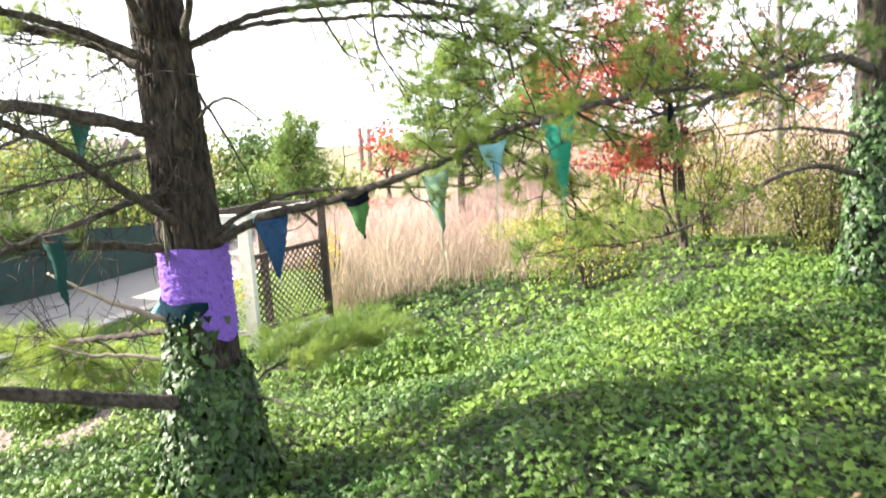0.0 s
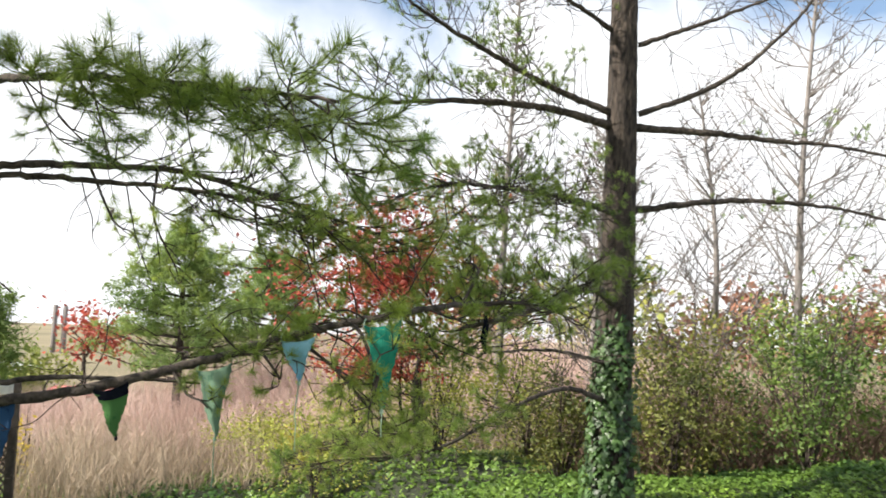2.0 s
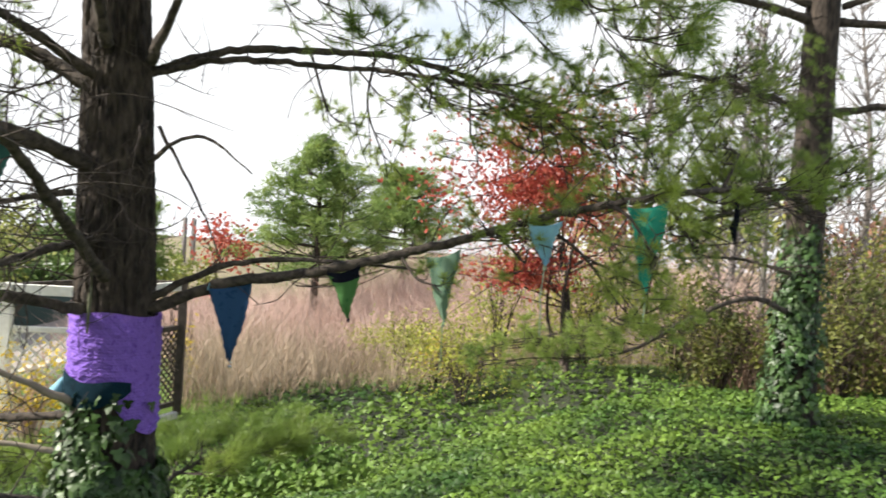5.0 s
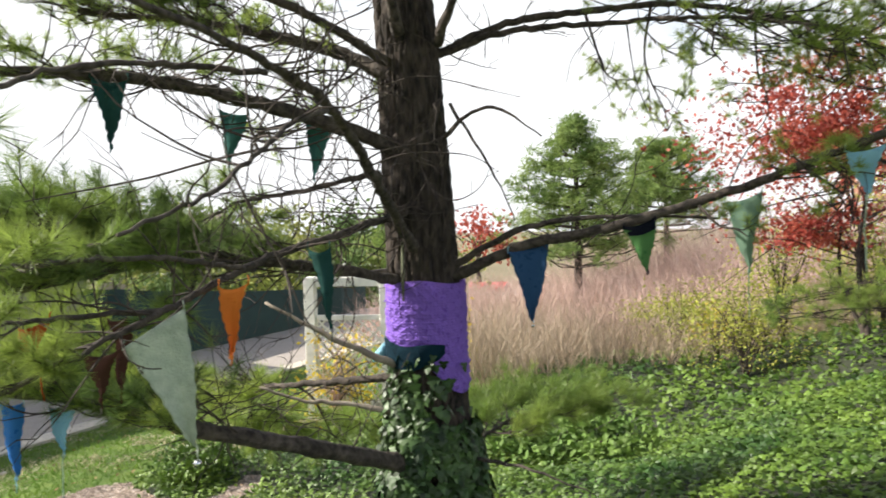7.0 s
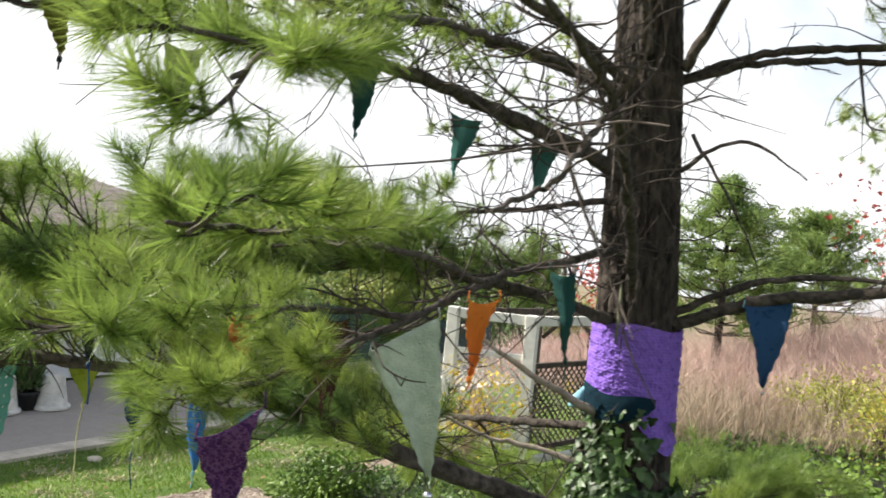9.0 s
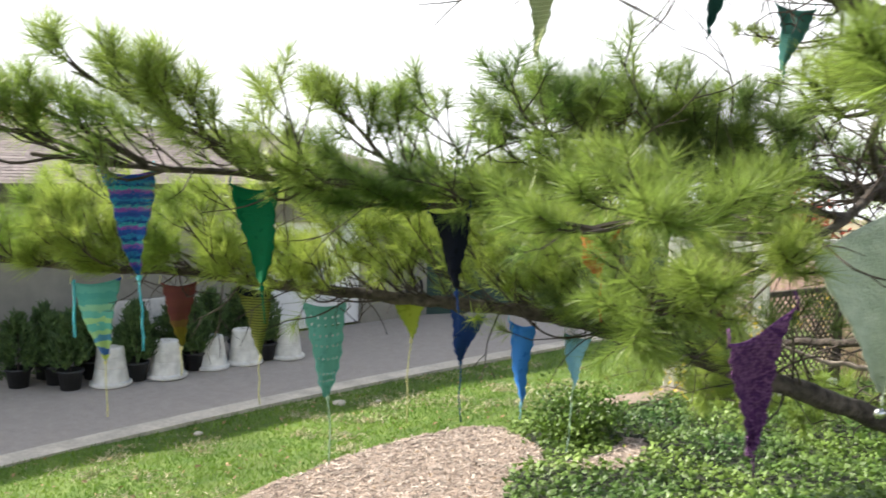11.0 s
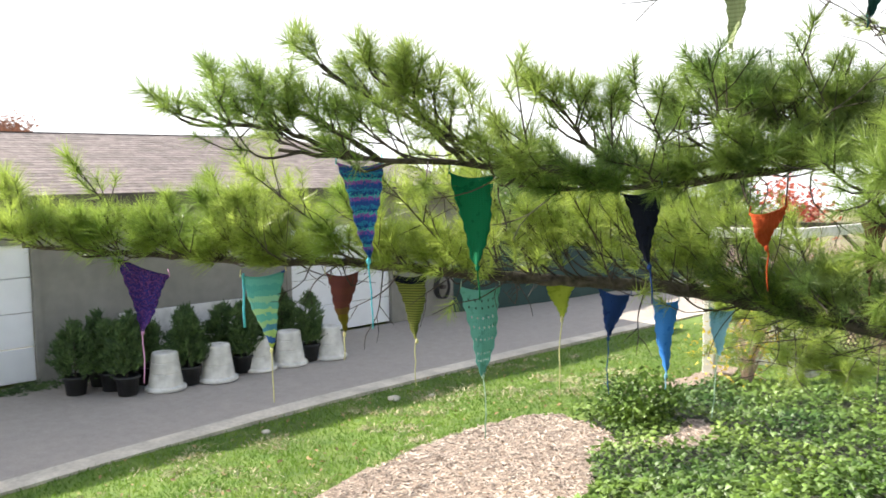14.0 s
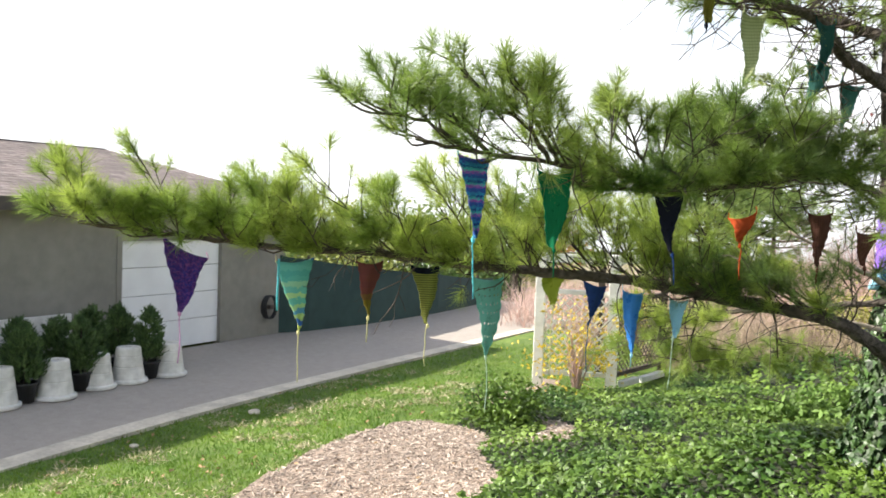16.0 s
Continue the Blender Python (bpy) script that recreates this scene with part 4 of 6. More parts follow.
ivy_on_trunk("climbing_ivy", lambda z: (np.full_like(z, 4.14), np.full_like(z, 9.48), np.interp(z, [1.5, 2.2, 3.7], [0.29, 0.24, 0.2])), 1.45, 3.75, 1100, 0.085, 6, "dark green ivy wrapped round the slender pine", side=-2.4)

# ---------------------------------------------------------------- lawn blades and mulch chips
rng = np.random.default_rng(14)
n = 150000
x = np.concatenate([rng.uniform(-10.6, -3.0, 120000), rng.uniform(-9, 3.5, 30000)])
y = np.concatenate([3 + 15 * rng.beta(1.1, 1.3, 120000), rng.uniform(-3, 3.2, 30000)])
kx = np.interp(y, KERB[:, 1], KERB[:, 0]) + 0.35
keep = (x > kx) & ~MULCH(x, y) & ~IVY(x, y) & ~MULCH_PATH(x, y)
x, y = x[keep], y[keep]
d = np.stack([rng.normal(0, 0.45, len(x)), rng.normal(0, 0.45, len(x)), np.ones(len(x))], -1)
heap = Heap()
heap.add(*scatter(np.array([(-0.005, 0, 0), (0.005, 0, 0), (0.004, 0.012, 0.042)]), [(0, 1, 2)], np.stack([x, y, height(x, y) - 0.002], -1), frames_from(d, rng), rng.uniform(0.6, 1.5, len(x))))
tagged(heap.make("lawn_grass", M_GRASS), "short mown green grass blades", "grass", kind="stuff")
n = 40000
x, y = rng.uniform(-8, -4.4, n), rng.uniform(0.6, 10.5, n)
keep = MULCH(x, y)
x, y = x[keep], y[keep]
d = np.stack([rng.normal(0, 0.35, len(x)), rng.normal(0, 0.35, len(x)), np.ones(len(x))], -1)
heap = Heap()
heap.add(*scatter(np.array([(-0.5, -0.09, 0), (0.5, -0.06, 0.05), (0.46, 0.08, 0.05), (-0.45, 0.07, 0), (0, 0, 0.09)]), [(0, 1, 4), (1, 2, 4), (2, 3, 4), (3, 0, 4)], np.stack([x, y, height(x, y) + 0.035], -1), frames_from(d, rng), rng.uniform(0.03, 0.12, len(x)) * rng.uniform(0.5, 1, len(x))))
tagged(heap.make("wood_chips", M_CHIP), "loose pale wood chips on the bed", "mulch", kind="stuff")

# ---------------------------------------------------------------- garage
garage = empty("garage_building", (0, 0, 0), "low grey-beige garage with white doors and a shingled roof", "building")


def on_wall(s, out, z):
    p = WALL_A + WALL_D * s + WALL_N * out
    return Vector((p[0], p[1], z))


TO_WALL = Matrix(((WALL_D[0], WALL_N[0], 0, WALL_A[0]), (WALL_D[1], WALL_N[1], 0, WALL_A[1]), (0, 0, 1, 0), (0, 0, 0, 1)))
S0, S1 = -9.0, 9.35           # the front wall's ends along its line
DOORS = [(-2.35, 0.62), (5.05, 7.45)]
DOOR_H = 2.08
cuts = [S0] + [q for dd in DOORS for q in dd] + [S1]
WALLS = [(cuts[k], cuts[k + 1], -0.2, 0, -0.3, 2.78) for k in range(0, len(cuts), 2)] + [(d0, d1, -0.2, 0, DOOR_H, 2.78) for d0, d1 in DOORS]
WALLS += [(S0, S1, -6.7, -6.5, -0.3, 2.78), (S0, S0 + 0.2, -6.5, -0.2, -0.3, 2.78), (S1 - 0.2, S1, -6.5, -0.2, -0.3, 2.78)]
for dims in WALLS:
    bm = bmesh.new()
    box(bm, *dims)
    bmesh.ops.transform(bm, matrix=TO_WALL, verts=bm.verts)
    part("wall", bm, M_WALL, garage)
for d0, d1 in DOORS:
    door = new("garage_door")
    child(door, garage)
    for k in range(4):
        bm = bmesh.new()
        h = DOOR_H / 4
        box(bm, d0 + 0.02, d1 - 0.02, -0.10, -0.06, k * h + 0.03, (k + 1) * h + 0.02, 0.008, None)
        bmesh.ops.transform(bm, matrix=TO_WALL, verts=bm.verts)
        part("door_panel", bm, M_WHITE, door)
    bm = bmesh.new()
    box(bm, d0 - 0.09, d0 + 0.015, -0.15, 0.02, 0.0, DOOR_H + 0.09)
    box(bm, d1 - 0.015, d1 + 0.09, -0.15, 0.02, 0.0, DOOR_H + 0.09)
    box(bm, d0 + 0.015, d1 - 0.015, -0.15, 0.02, DOOR_H, DOOR_H + 0.09)
    bmesh.ops.transform(bm, matrix=TO_WALL, verts=bm.verts)
    part("door_frame", bm, M_WALL, door)
# roof: two slopes of shingle courses
EAVE, RIDGE, DEEP = 2.80, 3.88, 3.3
heap = Heap()
courses = 24
rng = np.random.default_rng(15)
for face in (0, 1):
    for c in range(courses):
        a0, a1 = c / courses, (c + 1) / courses + 0.012
        o0 = 0.45 - (0.45 + DEEP) * a0
        o1 = 0.45 - (0.45 + DEEP) * a1
        z0, z1 = EAVE + (RIDGE - EAVE) * a0 + 0.012, EAVE + (RIDGE - EAVE) * a1 + 0.004
        if face:
            o0, o1 = -2 * DEEP - o0, -2 * DEEP - o1
        s = S0 - 0.35 - rng.uniform(0, 0.3)
        lim = S1 + 0.35 - 2.6 * a0
        while s < lim:
            e = min(lim, s + (0.30 if c % 2 else 0.33) * (1 if face == 0 else 4))
            q = [on_wall(max(s, S0 - 0.35), o0, z0), on_wall(e, o0, z0), on_wall(e, o1, z1), on_wall(max(s, S0 - 0.35), o1, z1), on_wall(max(s, S0 - 0.35), o0, z0 - 0.010), on_wall(e, o0, z0 - 0.010)]
            heap.add([tuple(k) for k in q], [(0, 1, 2, 3), (4, 5, 1, 0)])
            s = e + 0.003
for c in range(courses):
    a0, a1 = c / courses, (c + 1) / courses + 0.012
    z0, z1 = EAVE + (RIDGE - EAVE) * a0 + 0.012, EAVE + (RIDGE - EAVE) * a1 + 0.004
    e0, e1 = S1 + 0.35 - 2.6 * a0, S1 + 0.35 - 2.6 * min(a1, 1)
    o0, o1 = 0.45 - (0.45 + DEEP) * a0, 0.45 - (0.45 + DEEP) * min(a1, 1)
    q = [on_wall(e0, o0, z0), on_wall(e0, -2 * DEEP - o0, z0), on_wall(e1, -2 * DEEP - o1, z1), on_wall(e1, o1, z1), on_wall(e0, o0, z0 - 0.010), on_wall(e0, -2 * DEEP - o0, z0 - 0.010)]
    heap.add([tuple(k) for k in q], [(3, 2, 1, 0), (0, 1, 5, 4)])
heap.make("roof", M_ROOF, garage, label="weathered brown-grey shingle roof", kind="")
bm = bmesh.new()
for sgn in (0.45, -2 * DEEP - 0.45):
    box(bm, S0 - 0.35, S1 + 0.35, sgn - 0.02, sgn + 0.02, EAVE - 0.20, EAVE + 0.0)
box(bm, S0 - 0.35, S1 + 0.35, 0.0, 0.43, EAVE - 0.06, EAVE - 0.03)
bmesh.ops.transform(bm, matrix=TO_WALL, verts=bm.verts)
part("fascia", bm, M_FASCIA, garage, "dark brown eaves board")
for s in (S0,):
    bm = bmesh.new()
    vs = [bm.verts.new(on_wall(s, o, z)) for o, z in ((0.2, EAVE - 0.03), (-DEEP, RIDGE - 0.03), (-2 * DEEP - 0.2, EAVE - 0.03))]
    bm.faces.new(vs)
    part("gable", bm, M_WALL, garage)

# ---------------------------------------------------------------- planters and potted conifers
def lathe(profile, sides=20):
    v, f = [], []
    n = len(profile)
    for i, (r, z) in enumerate(profile):
        for k in range(sides):
            a = 2 * math.pi * k / sides
            v.append((r * math.cos(a), r * math.sin(a), z))
    for i in range(n - 1):
        for k in range(sides):
            q = (k + 1) % sides
            f.append((i * sides + k, i * sides + q, (i + 1) * sides + q, (i + 1) * sides + k))
    f.append(tuple(range(sides))[::-1])
    f.append(tuple((n - 1) * sides + k for k in range(sides)))
    return v, f


v, f = lathe([(0.325, 0.0), (0.340, 0.008), (0.344, 0.038), (0.334, 0.060), (0.296, 0.070), (0.288, 0.080), (0.258, 0.27), (0.247, 0.278), (0.247, 0.292), (0.254, 0.298), (0.232, 0.45), (0.223, 0.456), (0.223, 0.47), (0.229, 0.476), (0.215, 0.585), (0.203, 0.607), (0.18, 0.612), (0.07, 0.612), (0.06, 0.59)], 40)
planter_mesh = mesh_object("upturned_planter", v, f, M_POT, None, False)
planter_mesh.matrix_world = pose(-12.15, 9.27, -0.04)
planter_mesh.scale = (0.86, 0.86, 0.90)
tagged(planter_mesh, "upturned off-white round planter on the drive", "planter", "planters along the garage")
for k, (x, y, s) in enumerate([(-11.84, 10.02, 0.86), (-11.70, 10.80, 0.80), (-11.52, 11.32, 0.87), (-11.22, 12.02, 0.84)]):
    copy_thing(planter_mesh, pose(x, y, -0.04, 0, 0, 40 * k)).scale = (s, s, s + 0.04)


def conifer(x, y, h, w, seed):
    r = np.random.default_rng(seed)
    ob = empty("potted_conifer", (x, y, -0.055), "dense green cone-shaped conifer in a black nursery pot", "potted plant", "conifers along the garage")
    pv, pf = lathe([(0.13, 0.02), (0.165, 0.26), (0.185, 0.265), (0.185, 0.30), (0.165, 0.30), (0.15, 0.24)], 16)
    mesh_object("pot", pv, pf, M_BLACKPOT, ob, True, "black plastic nursery pot")
    hp = Heap()
    stem = np.array([(0, 0, 0.22), (0.01, 0, h * 0.6), (0, 0.01, h * 0.97)])
    mesh_object("stem", *tube_data(stem, [0.014, 0.010, 0.003], 5), M_TWIG, ob)
    for q in range(58):
        t = r.beta(1.0, 1.2)
        a = r.uniform(0, 2 * np.pi)
        reach = w * float(np.interp(t, [0, 0.12, 0.45, 0.8, 1], [0.8, 1.0, 0.9, 0.5, 0.06])) * r.uniform(0.55, 1.2)
        tip = np.array([reach * np.cos(a), reach * np.sin(a), 0.44 + t * (h - 0.46)])
        root = np.array([tip[0] * 0.15, tip[1] * 0.15, max(0.30, tip[2] - 0.16 - 0.10 * (1 - t))])
        n = 60
        u = r.uniform(0.25, 1.0, n)
        fan = np.cross(tip - root, r.standard_normal(3))
        fan /= np.linalg.norm(fan) + 1e-9
        p = root + (tip - root) * u[:, None] + fan * (r.normal(0, 0.045, n) * (0.4 + 0.8 * np.sin(u * 2.6)))[:, None] + r.normal(0, 0.012, (n, 3))
        d = (tip - root) * 1.6 + np.array([0, 0, 0.12]) + fan * r.normal(0, 0.25, n)[:, None] + r.normal(0, 0.06, (n, 3))
        hp.add(*scatter(np.array([(-0.20, 0, 0), (0, 0.1, 0.5), (0.20, 0, 0), (0, 0, 1.15)]), [(0, 2, 1), (0, 1, 3), (1, 2, 3)], p, frames_from(d, r), r.uniform(0.04, 0.09, n)))
    hp.make("foliage", M_CONIFER, ob, label="fine dense green foliage")
    return ob


for k, (x, y, h, w) in enumerate([(-12.38, 8.78, 1.14, 0.28), (-12.04, 9.63, 1.12, 0.27), (-11.83, 10.56, 1.12, 0.29), (-11.40, 11.70, 1.16, 0.26), (-13.05, 8.45, 1.1, 0.32), (-12.78, 8.85, 1.05, 0.30), (-12.62, 9.35, 1.1, 0.31), (-12.42, 9.95, 1.15, 0.29), (-12.2, 10.5, 1.12, 0.31), (-12.05, 11.1, 1.2, 0.34), (-11.9, 11.6, 1.18, 0.32), (-13.15, 8.95, 1.15, 0.33), (-12.95, 9.45, 1.15, 0.33)]):
    conifer(x, y, h, w, 30 + k)

# ---------------------------------------------------------------- trellis corner
trellis = empty("garden_arbour", (0, 0, 0), "open white-painted timber arbour with lattice sides", "arbour")
P1, P2, P3, P4 = Vector((-5.36, 13.98, 0)), Vector((-4.12, 14.05, 0)), Vector((-3.22, 15.75, 0)), Vector((-4.37, 15.68, 0))
ROOF_Z = 2.16
for p, h, paint in ((P1, 0.085, M_TRELLIS), (P2, 0.095, M_TRELLIS), (P3, 0.065, M_BROWNWOOD), (P4, 0.065, M_BROWNWOOD)):
    bm = bmesh.new()
    box(bm, p.x - h, p.x + h, p.y - h, p.y + h, -0.9, ROOF_Z, 0.008)
    part("post", bm, paint, trellis)
for a, b, paint in ((P1, P2, M_TRELLIS), (P2, P3, M_TRELLIS), (P3, P4, M_BROWNWOOD), (P4, P1, M_BROWNWOOD)):
    d = (b - a).normalized()
    m = Matrix.Translation((a.x, a.y, 0)) @ Matrix.Rotation(math.atan2(d.y, d.x), 4, "Z")
    ln = (b - a).length
    bm = bmesh.new()
    box(bm, 0.1, ln - 0.1, -0.04, 0.04, ROOF_Z - 0.16, ROOF_Z - 0.01, 0.006)
    bmesh.ops.transform(bm, matrix=m, verts=bm.verts)
    part("beam", bm, paint, trellis)
    for x0, x1 in ((0.09, 0.42), (ln - 0.09, ln - 0.42)) if paint is M_BROWNWOOD else ():
        v, f = tube_data([m @ Vector((x0, 0, ROOF_Z - 0.5)), m @ Vector((x1, 0, ROOF_Z - 0.16))], [0.035, 0.035], 4)
        mesh_object("brace", v, f, paint, trellis)

def lattice(a, b, z0, z1, material, label, step=0.17):
    d = (b - a)
    ln = d.length
    panel = new("lattice_panel")
    child(panel, trellis)
    tagged(panel, label)
    m = Matrix.Translation((a.x, a.y, z0)) @ Matrix.Rotation(math.atan2(d.y, d.x), 4, "Z")
    h = z1 - z0
    for o, sg in ((0.0, 1), (0.013, -1)):
        k = -h
        while k < ln:
            lo, hi = max(k, 0.0), min(k + h, ln)
            if hi - lo > 0.05:
                zz0, zz1 = (lo - k, hi - k) if sg > 0 else (h - (lo - k), h - (hi - k))
                bm = bmesh.new()
                w = 0.024
                c = [(lo, zz0 - w), (hi, zz1 - w), (hi, zz1 + w), (lo, zz0 + w)]
                f0 = [bm.verts.new((x, o, min(max(z, 0), h))) for x, z in c]
                f1 = [bm.verts.new((x, o + 0.012, min(max(z, 0), h))) for x, z in c]
                bm.faces.new(f0)
                bm.faces.new(f1[::-1])
                for q in range(4):
                    bm.faces.new((f0[q], f1[q], f1[(q + 1) % 4], f0[(q + 1) % 4]))
                bmesh.ops.transform(bm, matrix=m, verts=bm.verts)
                part("slat", bm, material, panel)
            k += step
    for z in (0.0, h):
        bm = bmesh.new()
        box(bm, 0, ln, -0.03, 0.05, z - 0.04, z + 0.04, 0.006)
        bmesh.ops.transform(bm, matrix=m, verts=bm.verts)
        part("rail", bm, material, panel)


lattice(P1 + Vector((0.1, 0, 0)), P2 - Vector((0.1, 0, 0)), 0.10, 1.50, M_TRELLIS, "white diamond lattice panel", 0.17)
lattice(P2 + Vector((0.05, 0.1, 0)), P3 - Vector((0.05, 0.1, 0)), 0.10, 1.38, M_BROWNWOOD, "brown weathered lattice panel", 0.13)
side = (P3 - P2).normalized()
turn = Matrix.Rotation(math.atan2(side.y, side.x), 4, "Z")
for a0, a1, z in ((0.15, 0.75, -0.10), (0.85, 1.75, -0.12)):
    bm = bmesh.new()
    box(bm, a0, a1, -0.16, -0.05, z, z + 0.11, 0.01)
    bmesh.ops.transform(bm, matrix=Matrix.Translation((P2.x, P2.y, 0)) @ turn, verts=bm.verts)
    part("skirt_board", bm, M_TRELLIS, trellis, "white board at the foot")

# ---------------------------------------------------------------- dark screened fence along the drive
FENCE = [(-11.32, 16.7, 1.72), (-10.85, 17.3, 1.62), (-10.0, 19.0, 1.38), (-8.9, 22.0, 1.05), (-8.25, 24.6, 0.80), (-8.1, 26.6, 0.66)]
screen = empty("screen_fence", (0, 0, 0), "chain-link fence covered with dark green privacy screen", "fence")
for (ax, ay, az), (bx, by, bz) in zip(FENCE[:-1], FENCE[1:]):
    v, f = [], []
    for k in range(9):
        t = k / 8
        x, y, z = ax + (bx - ax) * t, ay + (by - ay) * t, az + (bz - az) * t - 0.03 * math.sin(t * math.pi)
        sag = 0.02 * math.sin(t * math.pi * 3)
        v += [(x + sag, y, -1.2), (x - sag, y, z), (x + sag - 0.01, y, -1.2), (x - sag - 0.01, y, z)]
        if k:
            q = 4 * k
            f += [(q - 4, q, q + 1, q - 3), (q - 2, q - 1, q + 3, q + 2), (q - 3, q + 1, q + 3, q - 1)]
    mesh_object("screen", v, f, M_SCREEN, screen, True)
    pv, pf = tube_data([(ax - 0.04, ay, -0.6), (ax - 0.04, ay, az + 0.08)], [0.03, 0.03], 8)
    mesh_object("post", pv, pf, M_FASCIA, screen)


# ---------------------------------------------------------------- knitted work
def yarn(name, colors, freq=0.0, wobble=0.25, fleck=0.0, rows=150.0):
    """Knitted wool: colour bands down the piece, fine rows of stitches in relief."""
    m = bpy.data.materials.new(name)
    m.use_nodes = True
    n, l = m.node_tree.nodes, m.node_tree.links
    b = n["Principled BSDF"]
    b.inputs["Roughness"].default_value = 0.95
    b.inputs["Specular IOR Level"].default_value = 0.15
    tc = n.new("ShaderNodeTexCoord")
    sp = n.new("ShaderNodeSeparateXYZ")
    l.new(tc.outputs["Object"], sp.inputs["Vector"])
    nz = n.new("ShaderNodeTexNoise")
    nz.inputs["Scale"].default_value = 28 if not fleck else fleck
    nz.inputs["Detail"].default_value = 4
    l.new(tc.outputs["Object"], nz.inputs["Vector"])
    a1 = n.new("ShaderNodeMath")
    a1.operation = "MULTIPLY_ADD"
    a1.inputs[1].default_value = freq
    l.new(sp.outputs["Z"], a1.inputs[0])
    a2 = n.new("ShaderNodeMath")
    a2.operation = "MULTIPLY"
    a2.inputs[1].default_value = wobble if freq else (3.0 if fleck else 1.6)
    l.new(nz.outputs["Fac"], a2.inputs[0])
    l.new(a2.outputs["Value"], a1.inputs[2])
    fr = n.new("ShaderNodeMath")
    fr.operation = "FRACT"
    l.new(a1.outputs["Value"], fr.inputs[0])
    rp = n.new("ShaderNodeValToRGB")
    rp.color_ramp.interpolation = "CONSTANT" if len(colors) > 2 else "LINEAR"
    while len(rp.color_ramp.elements) < len(colors):
        rp.color_ramp.elements.new(0.5)
    for k, c in enumerate(colors):
        rp.color_ramp.elements[k].position = k / len(colors)
        rp.color_ramp.elements[k].color = (*c, 1)
    l.new(fr.outputs["Value"], rp.inputs["Fac"])
    l.new(rp.outputs["Color"], b.inputs["Base Color"])
    wv = n.new("ShaderNodeTexWave")
    wv.bands_direction = "Z"
    wv.inputs["Scale"].default_value = rows / 6.28 * 1.6
    wv.inputs["Distortion"].default_value = 3.0
    wv.inputs["Detail"].default_value = 2
    wv.inputs["Detail Scale"].default_value = 2.5
    l.new(tc.outputs["Object"], wv.inputs["Vector"])
    wx = n.new("ShaderNodeTexWave")
    wx.bands_direction = "X"
    wx.inputs["Scale"].default_value = rows / 6.28 * 1.2
    wx.inputs["Distortion"].default_value = 2.0
    l.new(tc.outputs["Object"], wx.inputs["Vector"])
    mu = n.new("ShaderNodeMath")
    mu.operation = "MULTIPLY"
    l.new(wv.outputs["Fac"], mu.inputs[0])
    l.new(wx.outputs["Fac"], mu.inputs[1])
    bp = n.new("ShaderNodeBump")
    bp.inputs["Strength"].default_value = 0.6
    bp.inputs["Distance"].default_value = 0.006
    l.new(mu.outputs["Value"], bp.inputs["Height"])
    l.new(bp.outputs["Normal"], b.inputs["Normal"])
    tr = n.new("ShaderNodeBsdfTranslucent")
    ms = n.new("ShaderNodeMixShader")
    ms.inputs["Fac"].default_value = 0.12
    l.new(rp.outputs["Color"], tr.inputs["Color"])
    l.new(b.outputs["BSDF"], ms.inputs[1])
    l.new(tr.outputs["BSDF"], ms.inputs[2])
    l.new(ms.outputs["Shader"], n["Material Output"].inputs["Surface"])
    return m


M_BELL = mat("silver_bell", (0.6, 0.6, 0.62), (0.75, 0.75, 0.77), 20, 0.22, metal=1.0)


def cord(parent, start, length, radius, material, seed, name="cord", sway=0.02):
    r = np.random.default_rng(seed)
    n = max(4, int(length / 0.04))
    z = np.linspace(0, -length, n)
    x = np.cumsum(r.normal(0, sway * 0.35, n)) * 0.5
    y = np.cumsum(r.normal(0, sway * 0.35, n)) * 0.5
    line = np.stack([start[0] + x - x[0], start[1] + y - y[0], start[2] + z], -1)
    v, f = tube_data(line, np.full(n, radius), 5)
    return mesh_object(name, v, f, material, parent, True)


